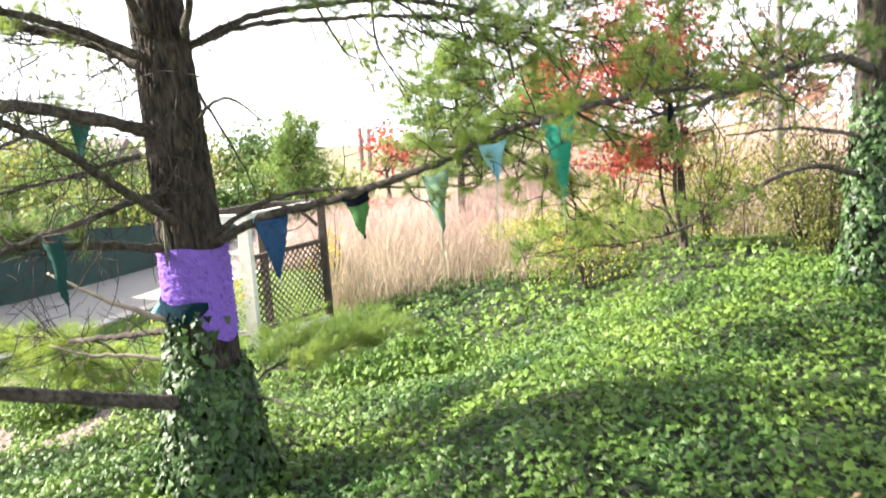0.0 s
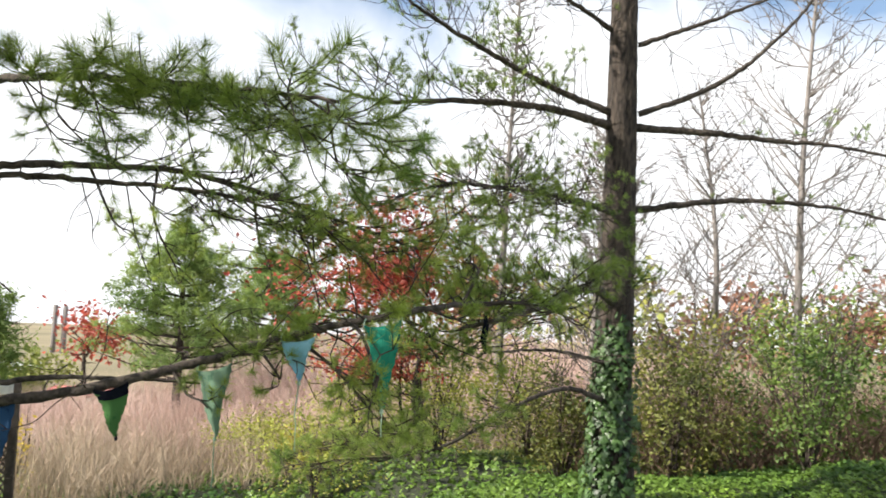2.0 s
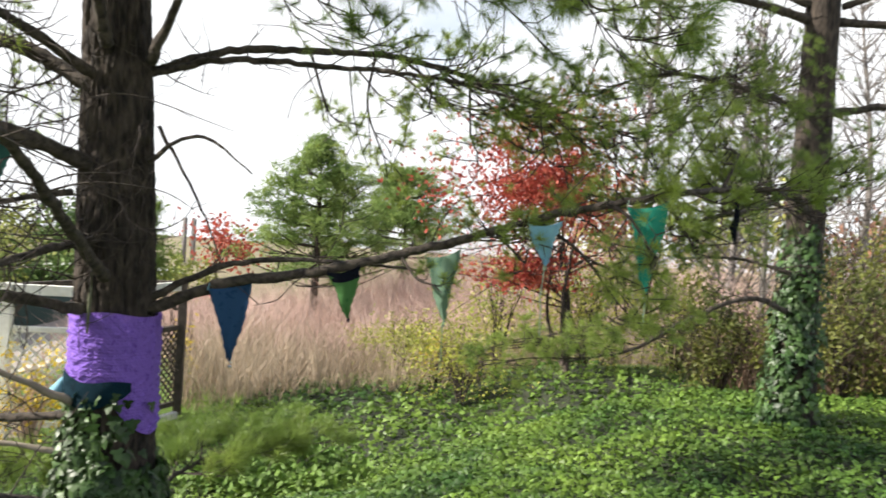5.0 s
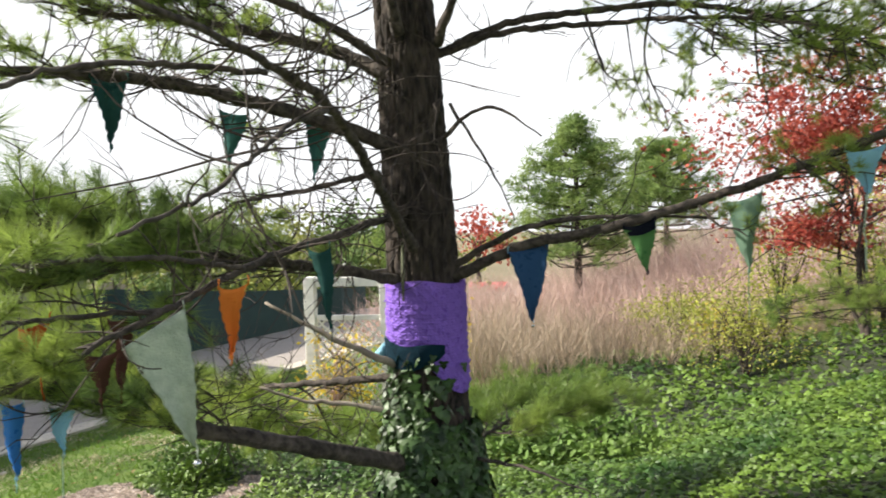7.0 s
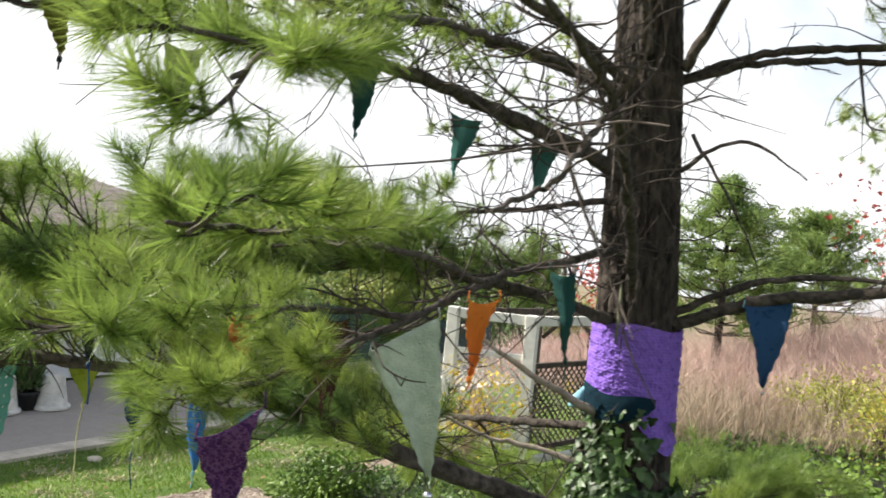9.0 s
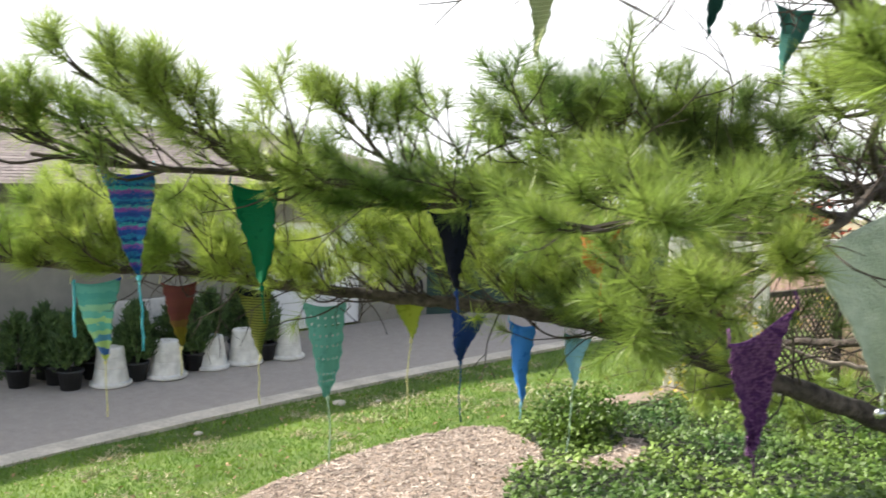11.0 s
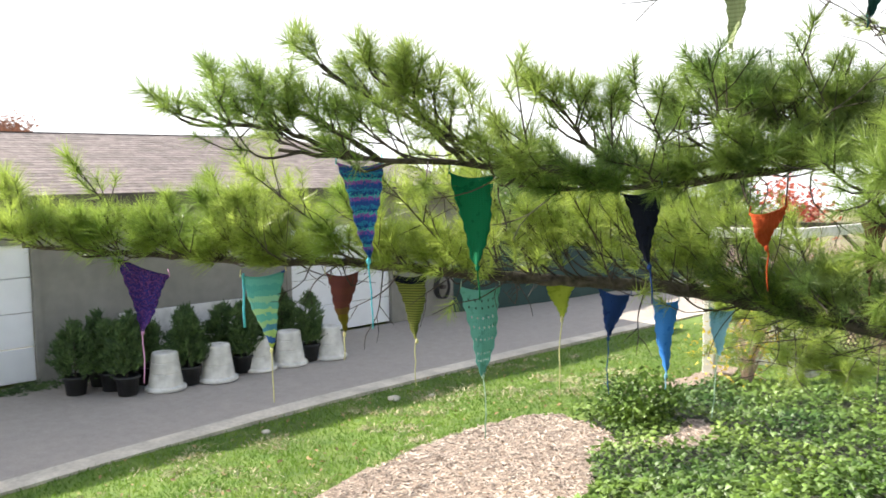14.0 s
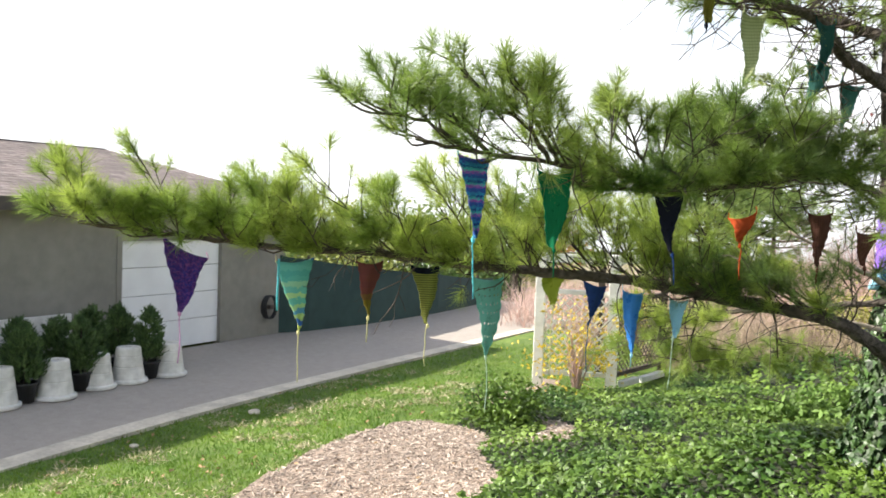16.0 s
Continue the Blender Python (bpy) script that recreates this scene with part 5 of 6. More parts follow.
def flag(top, width, drop, material, label, yaw=30.0, tip=0.0, slope=0.0, tail=0.25, tail_mat=None, seed=1, sag=0.02, holes=(), curl=0.03, knot=True, end=None, stout=0.62, band=None):
    """A knitted pennant hung by its top corners, with a cord from its point."""
    r = np.random.default_rng(seed)
    ob = empty("knitted_pennant", top, label + " in knitted wool" if len(label.split()) < 7 else label, "pennant", "knitted pennants on the pine")
    ob.rotation_euler = (0, 0, radians(yaw))
    nu, nv = (22, 36) if holes else (11, 18)
    ph = r.uniform(0, 6.28, 4)
    pts = []
    for j in range(nv + 1):
        t = j / nv
        half = 0.5 * width * (1 - t) ** (0.55 + stout * 0.6) + 0.006
        cx = tip * t + 0.006 * math.sin(t * 7 + ph[0])
        for i in range(nu + 1):
            u = 2 * i / nu - 1
            edge = 0.004 * math.sin(t * 40 + ph[1]) * abs(u)
            x = cx + (half + edge) * u
            z = -drop * t - slope * 0.5 * u * (1 - t) - sag * (1 - u * u) * (1 - t)
            y = curl * (math.sin(u * 2.2 + ph[2] + t * 1.5) * 0.6 + 0.4 * math.sin(t * 6 + ph[3])) + 0.02 * t
            pts.append((x, y, z))
    n = (nu + 1) * (nv + 1)
    faces = []
    skip = set(holes)
    for j in range(nv):
        for i in range(nu):
            if (j, i) in skip:
                continue
            a = j * (nu + 1) + i
            faces.append((a, a + 1, a + nu + 2, a + nu + 1))
    back = [(x, y + 0.005, z) for x, y, z in pts]
    bf = [tuple(q + n for q in f[::-1]) for f in faces]
    rim = []
    for j in range(nv):
        a, b = j * (nu + 1), (j + 1) * (nu + 1)
        rim += [(a, b, b + n, a + n), (a + nu + n, b + nu + n, b + nu, a + nu)]
    for i in range(nu):
        rim.append((i + n, i + 1 + n, i + 1, i))
    mesh_object("cloth", pts + back, faces + bf + rim, material, ob, True)
    if band:
        tall, band_mat = band
        bp = [(p[0] * 1.02, p[1] - s, p[2] + 0.012) for s in (0.006, -0.011) for p in pts[:(nu + 1) * (tall + 1)]]
        m = (nu + 1) * (tall + 1)
        bq = [(j * (nu + 1) + i + o, j * (nu + 1) + i + 1 + o, (j + 1) * (nu + 1) + i + 1 + o, (j + 1) * (nu + 1) + i + o) for o in (0, m) for j in range(tall) for i in range(nu)]
        mesh_object("band", bp, bq, band_mat, ob, True, "contrasting knitted top edge")
    tm = tail_mat or material
    end_at = (pts[-1][0] - 0.5 * 0.012, pts[-1][1], -drop)
    if tail:
        cord(ob, (tip, pts[-6][1], -drop + 0.01), tail, 0.0035, tm, seed + 50)
        if knot:
            bm = bmesh.new()
            bmesh.ops.create_icosphere(bm, subdivisions=1, radius=0.011, matrix=Matrix.Translation((tip, pts[-6][1], -drop - 0.012)) @ Matrix.Diagonal((1, 1, 1.5, 1)))
            part("knot", bm, tm, ob)
    for u in (0, nu):
        p = pts[u]
        v, f = tube_data([(p[0], p[1], p[2] - 0.01), (p[0] * 0.98, p[1], p[2] + 0.015), (p[0] * 0.95, p[1] + 0.015, p[2] + 0.03)], [0.0028] * 3, 5)
        mesh_object("tie", v, f, tm, ob, True)
    if end:
        bm = bmesh.new()
        bmesh.ops.create_uvsphere(bm, u_segments=14, v_segments=9, radius=end, matrix=Matrix.Translation((tip, pts[-6][1], -drop - tail - end)))
        part("bell", bm, M_BELL, ob, "small shiny silver bell")
    return ob


Y_MULTI = yarn("purple_multicolour_yarn", [(0.030, 0.018, 0.12), (0.055, 0.025, 0.17), (0.03, 0.035, 0.20), (0.16, 0.055, 0.20), (0.03, 0.018, 0.11), (0.05, 0.025, 0.15)], 0, fleck=60)
Y_STRIPE = yarn("teal_lime_stripe_yarn", [(0.12, 0.40, 0.36), (0.05, 0.12, 0.42), (0.50, 0.60, 0.16), (0.06, 0.16, 0.45), (0.42, 0.60, 0.24), (0.10, 0.30, 0.46), (0.36, 0.58, 0.28), (0.14, 0.46, 0.40), (0.40, 0.62, 0.30), (0.16, 0.48, 0.42), (0.30, 0.56, 0.38), (0.12, 0.42, 0.38), (0.10, 0.38, 0.36), (0.14, 0.44, 0.40)], 2.2, 0.16)
Y_MAROON = yarn("maroon_olive_yarn", [(0.14, 0.045, 0.04), (0.17, 0.14, 0.015), (0.18, 0.15, 0.018), (0.17, 0.13, 0.018), (0.155, 0.085, 0.03), (0.14, 0.045, 0.04), (0.13, 0.042, 0.04), (0.14, 0.045, 0.04), (0.13, 0.042, 0.04), (0.14, 0.045, 0.04)], 2.6, 0.06)
Y_PEACOCK = yarn("blue_purple_green_yarn", [(0.03, 0.09, 0.34), (0.26, 0.08, 0.36), (0.05, 0.36, 0.38), (0.02, 0.05, 0.20), (0.03, 0.22, 0.40), (0.03, 0.07, 0.28)], 15, 0.9, fleck=120)
Y_BLACKOLIVE = yarn("black_olive_stripe_yarn", [(0.01, 0.012, 0.01), (0.20, 0.22, 0.05)], 70, 0.1)
Y_EMERALD = yarn("emerald_yarn", [(0.002, 0.09, 0.038), (0.006, 0.13, 0.055)], 0)
Y_SEA = yarn("sea_green_yarn", [(0.10, 0.30, 0.25), (0.14, 0.38, 0.32)], 0)
Y_LIME = yarn("olive_lime_yarn", [(0.24, 0.30, 0.03), (0.32, 0.38, 0.05)], 0)
Y_OLIVE = yarn("dark_olive_yarn", [(0.10, 0.10, 0.02), (0.16, 0.15, 0.03)], 0)
Y_POCKET = yarn("dark_peacock_yarn", [(0.003, 0.014, 0.024), (0.006, 0.026, 0.042)], 0)
Y_BLACK = yarn("blue_black_yarn", [(0.004, 0.005, 0.010), (0.008, 0.010, 0.020)], 0)
Y_NAVY = yarn("navy_yarn", [(0.012, 0.03, 0.12), (0.02, 0.05, 0.18)], 0)
Y_BLUE = yarn("bright_blue_yarn", [(0.02, 0.14, 0.48), (0.05, 0.22, 0.60)], 0)
Y_SKY = yarn("pale_blue_yarn", [(0.20, 0.48, 0.62), (0.30, 0.58, 0.72)], 0)
Y_RED = yarn("orange_red_yarn", [(0.30, 0.035, 0.012), (0.42, 0.07, 0.02)], 0)
Y_ORANGE = yarn("orange_yarn", [(0.62, 0.16, 0.02), (0.74, 0.22, 0.04)], 0)
Y_GREYGREEN = yarn("grey_green_yarn", [(0.10, 0.19, 0.13), (0.17, 0.27, 0.19)], 0)
Y_SAGE = mat("pale_sage_felt", (0.34, 0.40, 0.31), (0.46, 0.52, 0.41), 24, 0.95, 0.6, 110, big=0.12)
Y_STRAP = yarn("grey_green_yarn", [(0.14, 0.15, 0.10), (0.20, 0.21, 0.14)], 0)
Y_BROWN = yarn("dark_brown_yarn", [(0.05, 0.025, 0.02), (0.09, 0.04, 0.03)], 0)
Y_DKTEAL = yarn("dark_teal_yarn", [(0.012, 0.048, 0.043), (0.02, 0.07, 0.062)], 0)
Y_TEAL = yarn("mid_teal_yarn", [(0.035, 0.115, 0.105), (0.05, 0.155, 0.135)], 0)
Y_PURPLE = yarn("plum_yarn", [(0.075, 0.025, 0.10), (0.15, 0.065, 0.16), (0.06, 0.02, 0.085)], 0, fleck=70)
Y_STEEL = yarn("steel_blue_yarn", [(0.02, 0.058, 0.14), (0.034, 0.088, 0.19)], 0)
Y_GREEN = yarn("leaf_green_yarn", [(0.05, 0.16, 0.05), (0.09, 0.22, 0.07)], 0)
Y_SEAGREEN = yarn("bright_teal_green_yarn", [(0.015, 0.20, 0.14), (0.03, 0.27, 0.19)], 0)
Y_BEIGE = yarn("pale_olive_yarn", [(0.26, 0.30, 0.14), (0.38, 0.42, 0.24)], 60, 0.2)
Y_TURQ = yarn("turquoise_yarn", [(0.05, 0.40, 0.50), (0.12, 0.52, 0.60)], 0)
Y_CREAM = yarn("cream_yellow_yarn", [(0.55, 0.52, 0.22), (0.66, 0.62, 0.32)], 0)
Y_MINT = yarn("pale_mint_yarn", [(0.32, 0.46, 0.35), (0.42, 0.56, 0.43)], 0)
Y_PINK = yarn("pink_lilac_yarn", [(0.45, 0.22, 0.40), (0.55, 0.30, 0.50)], 0)
Y_VIOLET = yarn("violet_sleeve_yarn", [(0.17, 0.085, 0.43), (0.25, 0.14, 0.56)], 0, rows=70)

EYELETS = [(j, i) for j in (4, 7, 11, 15, 20, 26, 29) for i in (3, 7, 11, 15, 18)]
flag((-6.40, 3.86, 2.57), 0.25, 0.36, Y_MULTI, "purple pennant flecked with blue and pink", 50, -0.02, 0.12, 0.30, Y_PINK, 1)
striped = flag((-5.90, 4.23, 2.51), 0.23, 0.43, Y_STRIPE, "teal and lime striped pennant", 44, 0.04, -0.02, 0.32, Y_CREAM, 2)
cord(striped, (-0.10, 0.01, 0.0), 0.30, 0.007, Y_TURQ, 61, "strand", 0.01)
flag((-5.51, 4.43, 2.51), 0.17, 0.34, Y_MAROON, "maroon pennant turning olive towards its point", 40, 0.01, 0.0, 0.17, Y_CREAM, 3)
flag((-4.72, 3.47, 3.09), 0.18, 0.39, Y_PEACOCK, "blue, purple and green banded pennant", 42, 0.03, 0.0, 0.30, Y_TURQ, 4)
flag((-5.22, 4.68, 2.47), 0.17, 0.36, Y_BLACKOLIVE, "black and olive striped pennant", 38, 0.03, 0.0, 0.28, Y_CREAM, 5, band=(2, Y_BLACK))
flag((-4.37, 3.76, 3.04), 0.17, 0.38, Y_EMERALD, "emerald green pennant", 36, 0.02, 0.01, 0.16, Y_EMERALD, 6, stout=0.25)
flag((-4.83, 4.78, 2.42), 0.21, 0.50, Y_SEA, "sea-green pennant with rows of eyelets", 33, 0.01, 0.0, 0.38, Y_MINT, 7, holes=EYELETS, stout=0.15)
flag((-4.46, 5.0, 2.44), 0.16, 0.20, Y_LIME, "small olive-lime pennant", 28, 0.01, 0.0, 0.45, Y_CREAM, 8)
flag((-3.80, 4.23, 2.96), 0.15, 0.32, Y_BLACK, "blue-black pennant", 24, 0.03, -0.03, 0.18, Y_NAVY, 9)
flag((-4.18, 5.10, 2.39), 0.17, 0.26, Y_NAVY, "navy pennant folded along its edge", 24, -0.03, 0.04, 0.34, Y_STEEL, 10, curl=0.05)
flag((-3.95, 5.26, 2.34), 0.13, 0.42, Y_BLUE, "bright blue narrow pennant", 20, 0.01, 0.01, 0.10, Y_SKY, 11, stout=0.4)
flag((-3.66, 5.29, 2.30), 0.12, 0.26, Y_SKY, "pale blue pennant", 16, -0.01, 0.02, 0.36, Y_MINT, 12)
flag((-3.36, 4.68, 2.86), 0.15, 0.17, Y_RED, "orange-red pennant twisted in the twigs", -4, -0.01, -0.04, 0.22, Y_RED, 13, curl=0.06)
flag((-2.94, 4.73, 2.89), 0.12, 0.32, Y_BROWN, "dark brown pennant", -8, 0.0, 0.0, 0.1, Y_BROWN, 14)
flag((-2.95, 4.79, 3.98), 0.15, 0.30, Y_DKTEAL, "dark grey-green pennant", 30, -0.01, 0.01, 0.05, Y_DKTEAL, 16)
flag((-2.78, 5.73, 3.91), 0.16, 0.30, Y_TEAL, "teal pennant", 22, -0.04, 0.04, 0.06, Y_TEAL, 17)
flag((-2.45, 6.24, 3.86), 0.16, 0.32, Y_TEAL, "teal pennant close to the trunk", 16, -0.05, 0.05, 0.06, Y_TEAL, 18)
flag((-3.42, 4.2, 3.90), 0.14, 0.36, Y_BEIGE, "pale olive pennant high on a bough", 31, -0.02, 0.0, 0.05, Y_BEIGE, 19)
flag((-3.68, 3.83, 3.99), 0.11, 0.22, Y_OLIVE, "small dark olive pennant", 40, 0.02, 0.0, 0.06, Y_BLACK, 20)
flag((-2.05, 5.00, 3.17), 0.10, 0.36, Y_DKTEAL, "dark teal narrow pennant", 16, 0.04, 0.0, 0.10, Y_DKTEAL, 21, curl=0.05)
flag((-2.24, 4.46, 3.06), 0.10, 0.29, Y_ORANGE, "orange pennant", 22, -0.02, -0.01, 0.06, Y_ORANGE, 22)
flag((-2.38, 4.09, 2.94), 0.215, 0.47, Y_SAGE, "large pale sage pennant with a silver bell", 27, 0.125, -0.13, 0.05, Y_SAGE, 23, sag=0.0, end=0.017, knot=False)
flag((-2.78, 4.35, 2.80), 0.13, 0.19, Y_BROWN, "small dark brown pennant", 31, -0.01, -0.02, 0.06, Y_BROWN, 24)
flag((-2.50, 3.28, 2.79), 0.135, 0.28, Y_PURPLE, "plum purple pennant on a low bough", 30, 0.0, -0.08, 0.08, Y_PURPLE, 26)
flag((-1.18, 6.31, 3.08), 0.24, 0.46, Y_STEEL, "steel blue pennant", 4, 0.01, -0.06, 0.02, Y_SKY, 27, end=0.010, knot=False)
flag((-0.54, 6.14, 3.21), 0.17, 0.27, Y_GREEN, "leaf green pennant with a black top edge", -3, 0.04, -0.05, 0.02, Y_BLACK, 28, band=(4, Y_BLACK))
flag((0.01, 6.09, 3.35), 0.19, 0.40, Y_GREYGREEN, "grey-green pennant", -10, 0.03, -0.06, 0.3, Y_GREYGREEN, 29)
flag((0.43, 5.40, 3.57), 0.16, 0.22, Y_SKY, "light blue pennant", -17, 0.01, -0.03, 0.36, Y_MINT, 30)
flag((0.78, 4.93, 3.68), 0.17, 0.40, Y_SEAGREEN, "bright teal-green pennant", -24, 0.01, -0.04, 0.14, Y_MINT, 31)
strap = empty("knitted_strap", (-1.96, 6.27, 3.06), "narrow grey-green knitted strap hanging on the bark", "pennant")
v, f = tube_data([(0, 0, 0.06), (0.005, -0.02, -0.1), (0.0, -0.02, -0.3)], [0.008, 0.011, 0.008], 6)
mesh_object("cloth", v, f, Y_STRAP, strap, True)
hang = empty("dark_tassel", (1.42, 5.43, 3.72), "dark woollen tassel hanging from the bough", "tassel")
v, f = tube_data([(0, 0, 0.03), (0.01, 0, -0.05), (0.0, 0.01, -0.12), (0.01, 0, -0.2)], [0.006, 0.016, 0.02, 0.006], 7)
mesh_object("wool", v, f, Y_BLACK, hang, True)

# sleeve round the trunk: rows of raised stitches
sleeve = empty("knitted_sleeve", (-1.876, 6.53, 0), "bright purple knitted sleeve buttoned round the trunk", "yarn sleeve")
rng = np.random.default_rng(21)
rows, cols = 64, 150
pts = []
for j in range(rows + 1):
    t = j / rows
    for i in range(cols):
        a = 2 * math.pi * i / cols
        right = 0.5 + 0.5 * math.cos(a + 0.35)
        z0 = 2.46 - 0.31 * max(0, right - 0.66) / 0.34
        z1 = 2.865 + 0.015 * math.sin(a * 3)
        z = z1 + (z0 - z1) * t
        r = float(np.interp(z, [1.8, 2.4, 3.0], [0.275, 0.248, 0.240])) + 0.012
        r += 0.007 * math.sin(t * rows * 1.57) * math.sin(i * 1.57) + rng.normal(0, 0.002) + 0.013 * noise.noise((a * 7, z * 26, 0)) + 0.007 * noise.noise((a * 16, z * 60, 5))
        pts.append((r * math.cos(a), r * math.sin(a), z))
fc = [(j * cols + i, (j + 1) * cols + i, (j + 1) * cols + (i + 1) % cols, j * cols + (i + 1) % cols) for j in range(rows) for i in range(cols)]
mesh_object("knit", pts, fc, Y_VIOLET, sleeve, True, "thick purple wool stitches")
# folded teal pocket at its lower edge
v = []
for j in range(9):
    t = j / 8
    for i in range(15):
        u = i / 14
        a = radians(184 + 122 * u)
        w = math.sin(math.pi * u) ** 0.6
        r = 0.272 + 0.012 * w * math.sin(math.pi * t) + 0.008 * noise.noise((u * 6, t * 3, 2))
        z = 2.50 - 0.03 * u - t * (0.05 + 0.11 * w + 0.025 * noise.noise((u * 9, 1, 0))) + 0.012 * math.sin(u * 9)
        v.append((r * math.cos(a), r * math.sin(a), z))
f = [(j * 15 + i, (j + 1) * 15 + i, (j + 1) * 15 + i + 1, j * 15 + i + 1) for j in range(8) for i in range(14)]
mesh_object("pocket", v, f, Y_POCKET, sleeve, True, "teal knitted fold")
v, f = tube_data([(-0.25, -0.08, 2.47), (-0.275, -0.10, 2.41), (-0.30, -0.11, 2.37), (-0.335, -0.11, 2.35)], [0.012, 0.035, 0.04, 0.010], 8)
mesh_object("tassel", v, f, Y_SKY, sleeve, True, "light blue wool end")

# ---------------------------------------------------------------- dry grasses and thickets behind
def blades(x, y, tall, width, rng, lean=0.25, segs=3):
    n = len(x)
    base = np.stack([x, y, height(x, y) - 0.03], -1)
    d = np.stack([rng.normal(0, lean, n), rng.normal(0, lean, n), np.ones(n)], -1)
    d /= np.linalg.norm(d, axis=1)[:, None]
    bend = np.stack([rng.normal(0, 0.3, n), rng.normal(0, 0.3, n), -np.abs(rng.normal(0, 0.18, n))], -1)
    side = np.cross(d, rng.standard_normal((n, 3)))
    side /= np.linalg.norm(side, axis=1)[:, None]
    vs = []
    for k in range(segs + 1):
        t = k / segs
        p = base + d * (tall * t)[:, None] + bend * (tall * t ** 2.2)[:, None]
        w = (width * (1 - t) ** 0.7)[:, None]
        vs += [p - side * w] if k == segs else [p - side * w, p + side * w]
    v = np.stack(vs, 1)
    k = v.shape[1]
    f = []
    for s in range(segs - 1):
        f.append([2 * s, 2 * s + 1, 2 * s + 3, 2 * s + 2])
    quads = (np.array(f)[None] + (np.arange(n) * k)[:, None, None]).reshape(-1, 4)
    tris = (np.array([[2 * segs - 2, 2 * segs - 1, 2 * segs]])[None] + (np.arange(n) * k)[:, None, None]).reshape(-1, 3)
    return v.reshape(-1, 3), quads.tolist() + tris.tolist()


rng = np.random.default_rng(24)
heap = Heap()
x, y = rng.uniform(5.5, 14, 3200), rng.uniform(11.5, 16.5, 3200)
heap.add(*blades(x, y, rng.uniform(0.7, 2.3, 3200), np.full(3200, 0.011), rng, 0.4))
tagged(heap.make("brown_brush", mat("brown_stems", (0.07, 0.045, 0.03), (0.16, 0.10, 0.065), 1, 0.9, spread=0.3)), "tangle of thin brown stems under the shrubs", "brush", kind="stuff")
rng = np.random.default_rng(22)
heap = Heap()
n = 16000
x, y = rng.uniform(-3.6, 8.0, n), rng.uniform(15.5, 24, n)
keep = (y > np.interp(x, [-4, -3.1, -2.4, 0, 3, 8], [17.4, 15.9, 15.6, 16.6, 17.2, 16.0]))
x, y = x[keep], y[keep]
heap.add(*blades(x, y, rng.uniform(0.5, 1.55, len(x)) * np.interp(x, [-3, -1, 3], [1.15, 1.0, 0.85]), rng.uniform(0.004, 0.011, len(x)), rng, 0.26))
tagged(heap.make("dry_reeds", M_REED), "tall dry straw-coloured ornamental grasses", "reeds", kind="stuff")
heap = Heap()
n = 26000
x, y = rng.uniform(-7, 14, n), rng.uniform(20.5, 34, n)
heap.add(*blades(x, y, rng.uniform(0.6, 1.0, n) * np.interp(x, [-7, -3, 0, 3.5, 14], [2.0, 2.4, 3.3, 4.6, 5.0]) * np.interp(y, [20.5, 32], [0.6, 1.1]), rng.uniform(0.004, 0.012, n), rng, 0.34))
tagged(heap.make("bare_thicket", M_PINKTWIG), "leafless pinkish-brown brushwood thicket", "thicket", kind="stuff")


def shrub(name, at, size, leaf, n, material, seed, label, category="shrub", stems=9, stem_mat=None, clumps=16, tight=0.3, lift=0.55):
    r = np.random.default_rng(seed)
    x, y = at
    z = float(height(x, y))
    ob = empty(name, (x, y, z), label, category)
    hw = Heap()
    for k in range(stems):
        a = r.uniform(0, 6.28)
        q = np.array([math.cos(a) * size[0] * r.uniform(0.2, 0.9), math.sin(a) * size[1] * r.uniform(0.2, 0.9), size[2] * r.uniform(0.6, 1.0)])
        ln = curve_points([(0, 0, -0.05), q * np.array([0.35, 0.35, 0.5]) + r.normal(0, 0.05, 3), q], 0.12)
        hw.add(*tube_data(ln, np.linspace(0.018, 0.004, len(ln)), 5))
        for s in range(5):
            j = r.integers(len(ln) // 3, len(ln) - 1)
            e = ln[j] + r.normal(0, 0.25, 3) * np.array(size) * 0.7 + np.array([0, 0, 0.1])
            hw.add(*tube_data([ln[j], (ln[j] + e) / 2 + r.normal(0, 0.03, 3), e], [0.006, 0.005, 0.002], 4))
    hw.make("stem_mass", stem_mat or M_TWIG, ob, kind="stuff")
    hl = Heap()
    hl.add(*leaf_cloud((0, 0, size[2] * lift), (size[0], size[1], size[2] * 0.55), n, leaf, r, clumps, tight))
    hl.make("foliage", material, ob, kind="stuff")
    return ob


M_FRESH = mat("fresh_green_shrub_leaf", (0.05, 0.10, 0.018), (0.18, 0.25, 0.042), 0.9, 0.6, spread=0.45, through_light=0.3)
M_GSHRUB = mat("green_shrub_leaf", (0.068, 0.088, 0.017), (0.217, 0.214, 0.038), 0.9, 0.6, spread=0.45, through_light=0.3)
for k, (x, y, w, h) in enumerate([(6.6, 11.6, 1.2, 2.1), (8.2, 10.9, 1.3, 2.2), (9.8, 10.2, 1.4, 2.3), (7.6, 12.9, 1.5, 3.0), (9.6, 12.2, 1.5, 3.2), (11.3, 10.2, 1.5, 2.9), (5.6, 13.2, 1.1, 2.0), (11.0, 8.2, 1.4, 2.2)]):
    shrub("green_shrub", (x - 0.55, y), (w, 1.0, h), 0.07, 3400, M_FRESH if x > 8 else M_GSHRUB, 60 + k, "loose shrub with fresh green leaves" if x > 8 else "loose shrub with yellowing green leaves", stems=16, clumps=34, tight=0.17, lift=0.48)
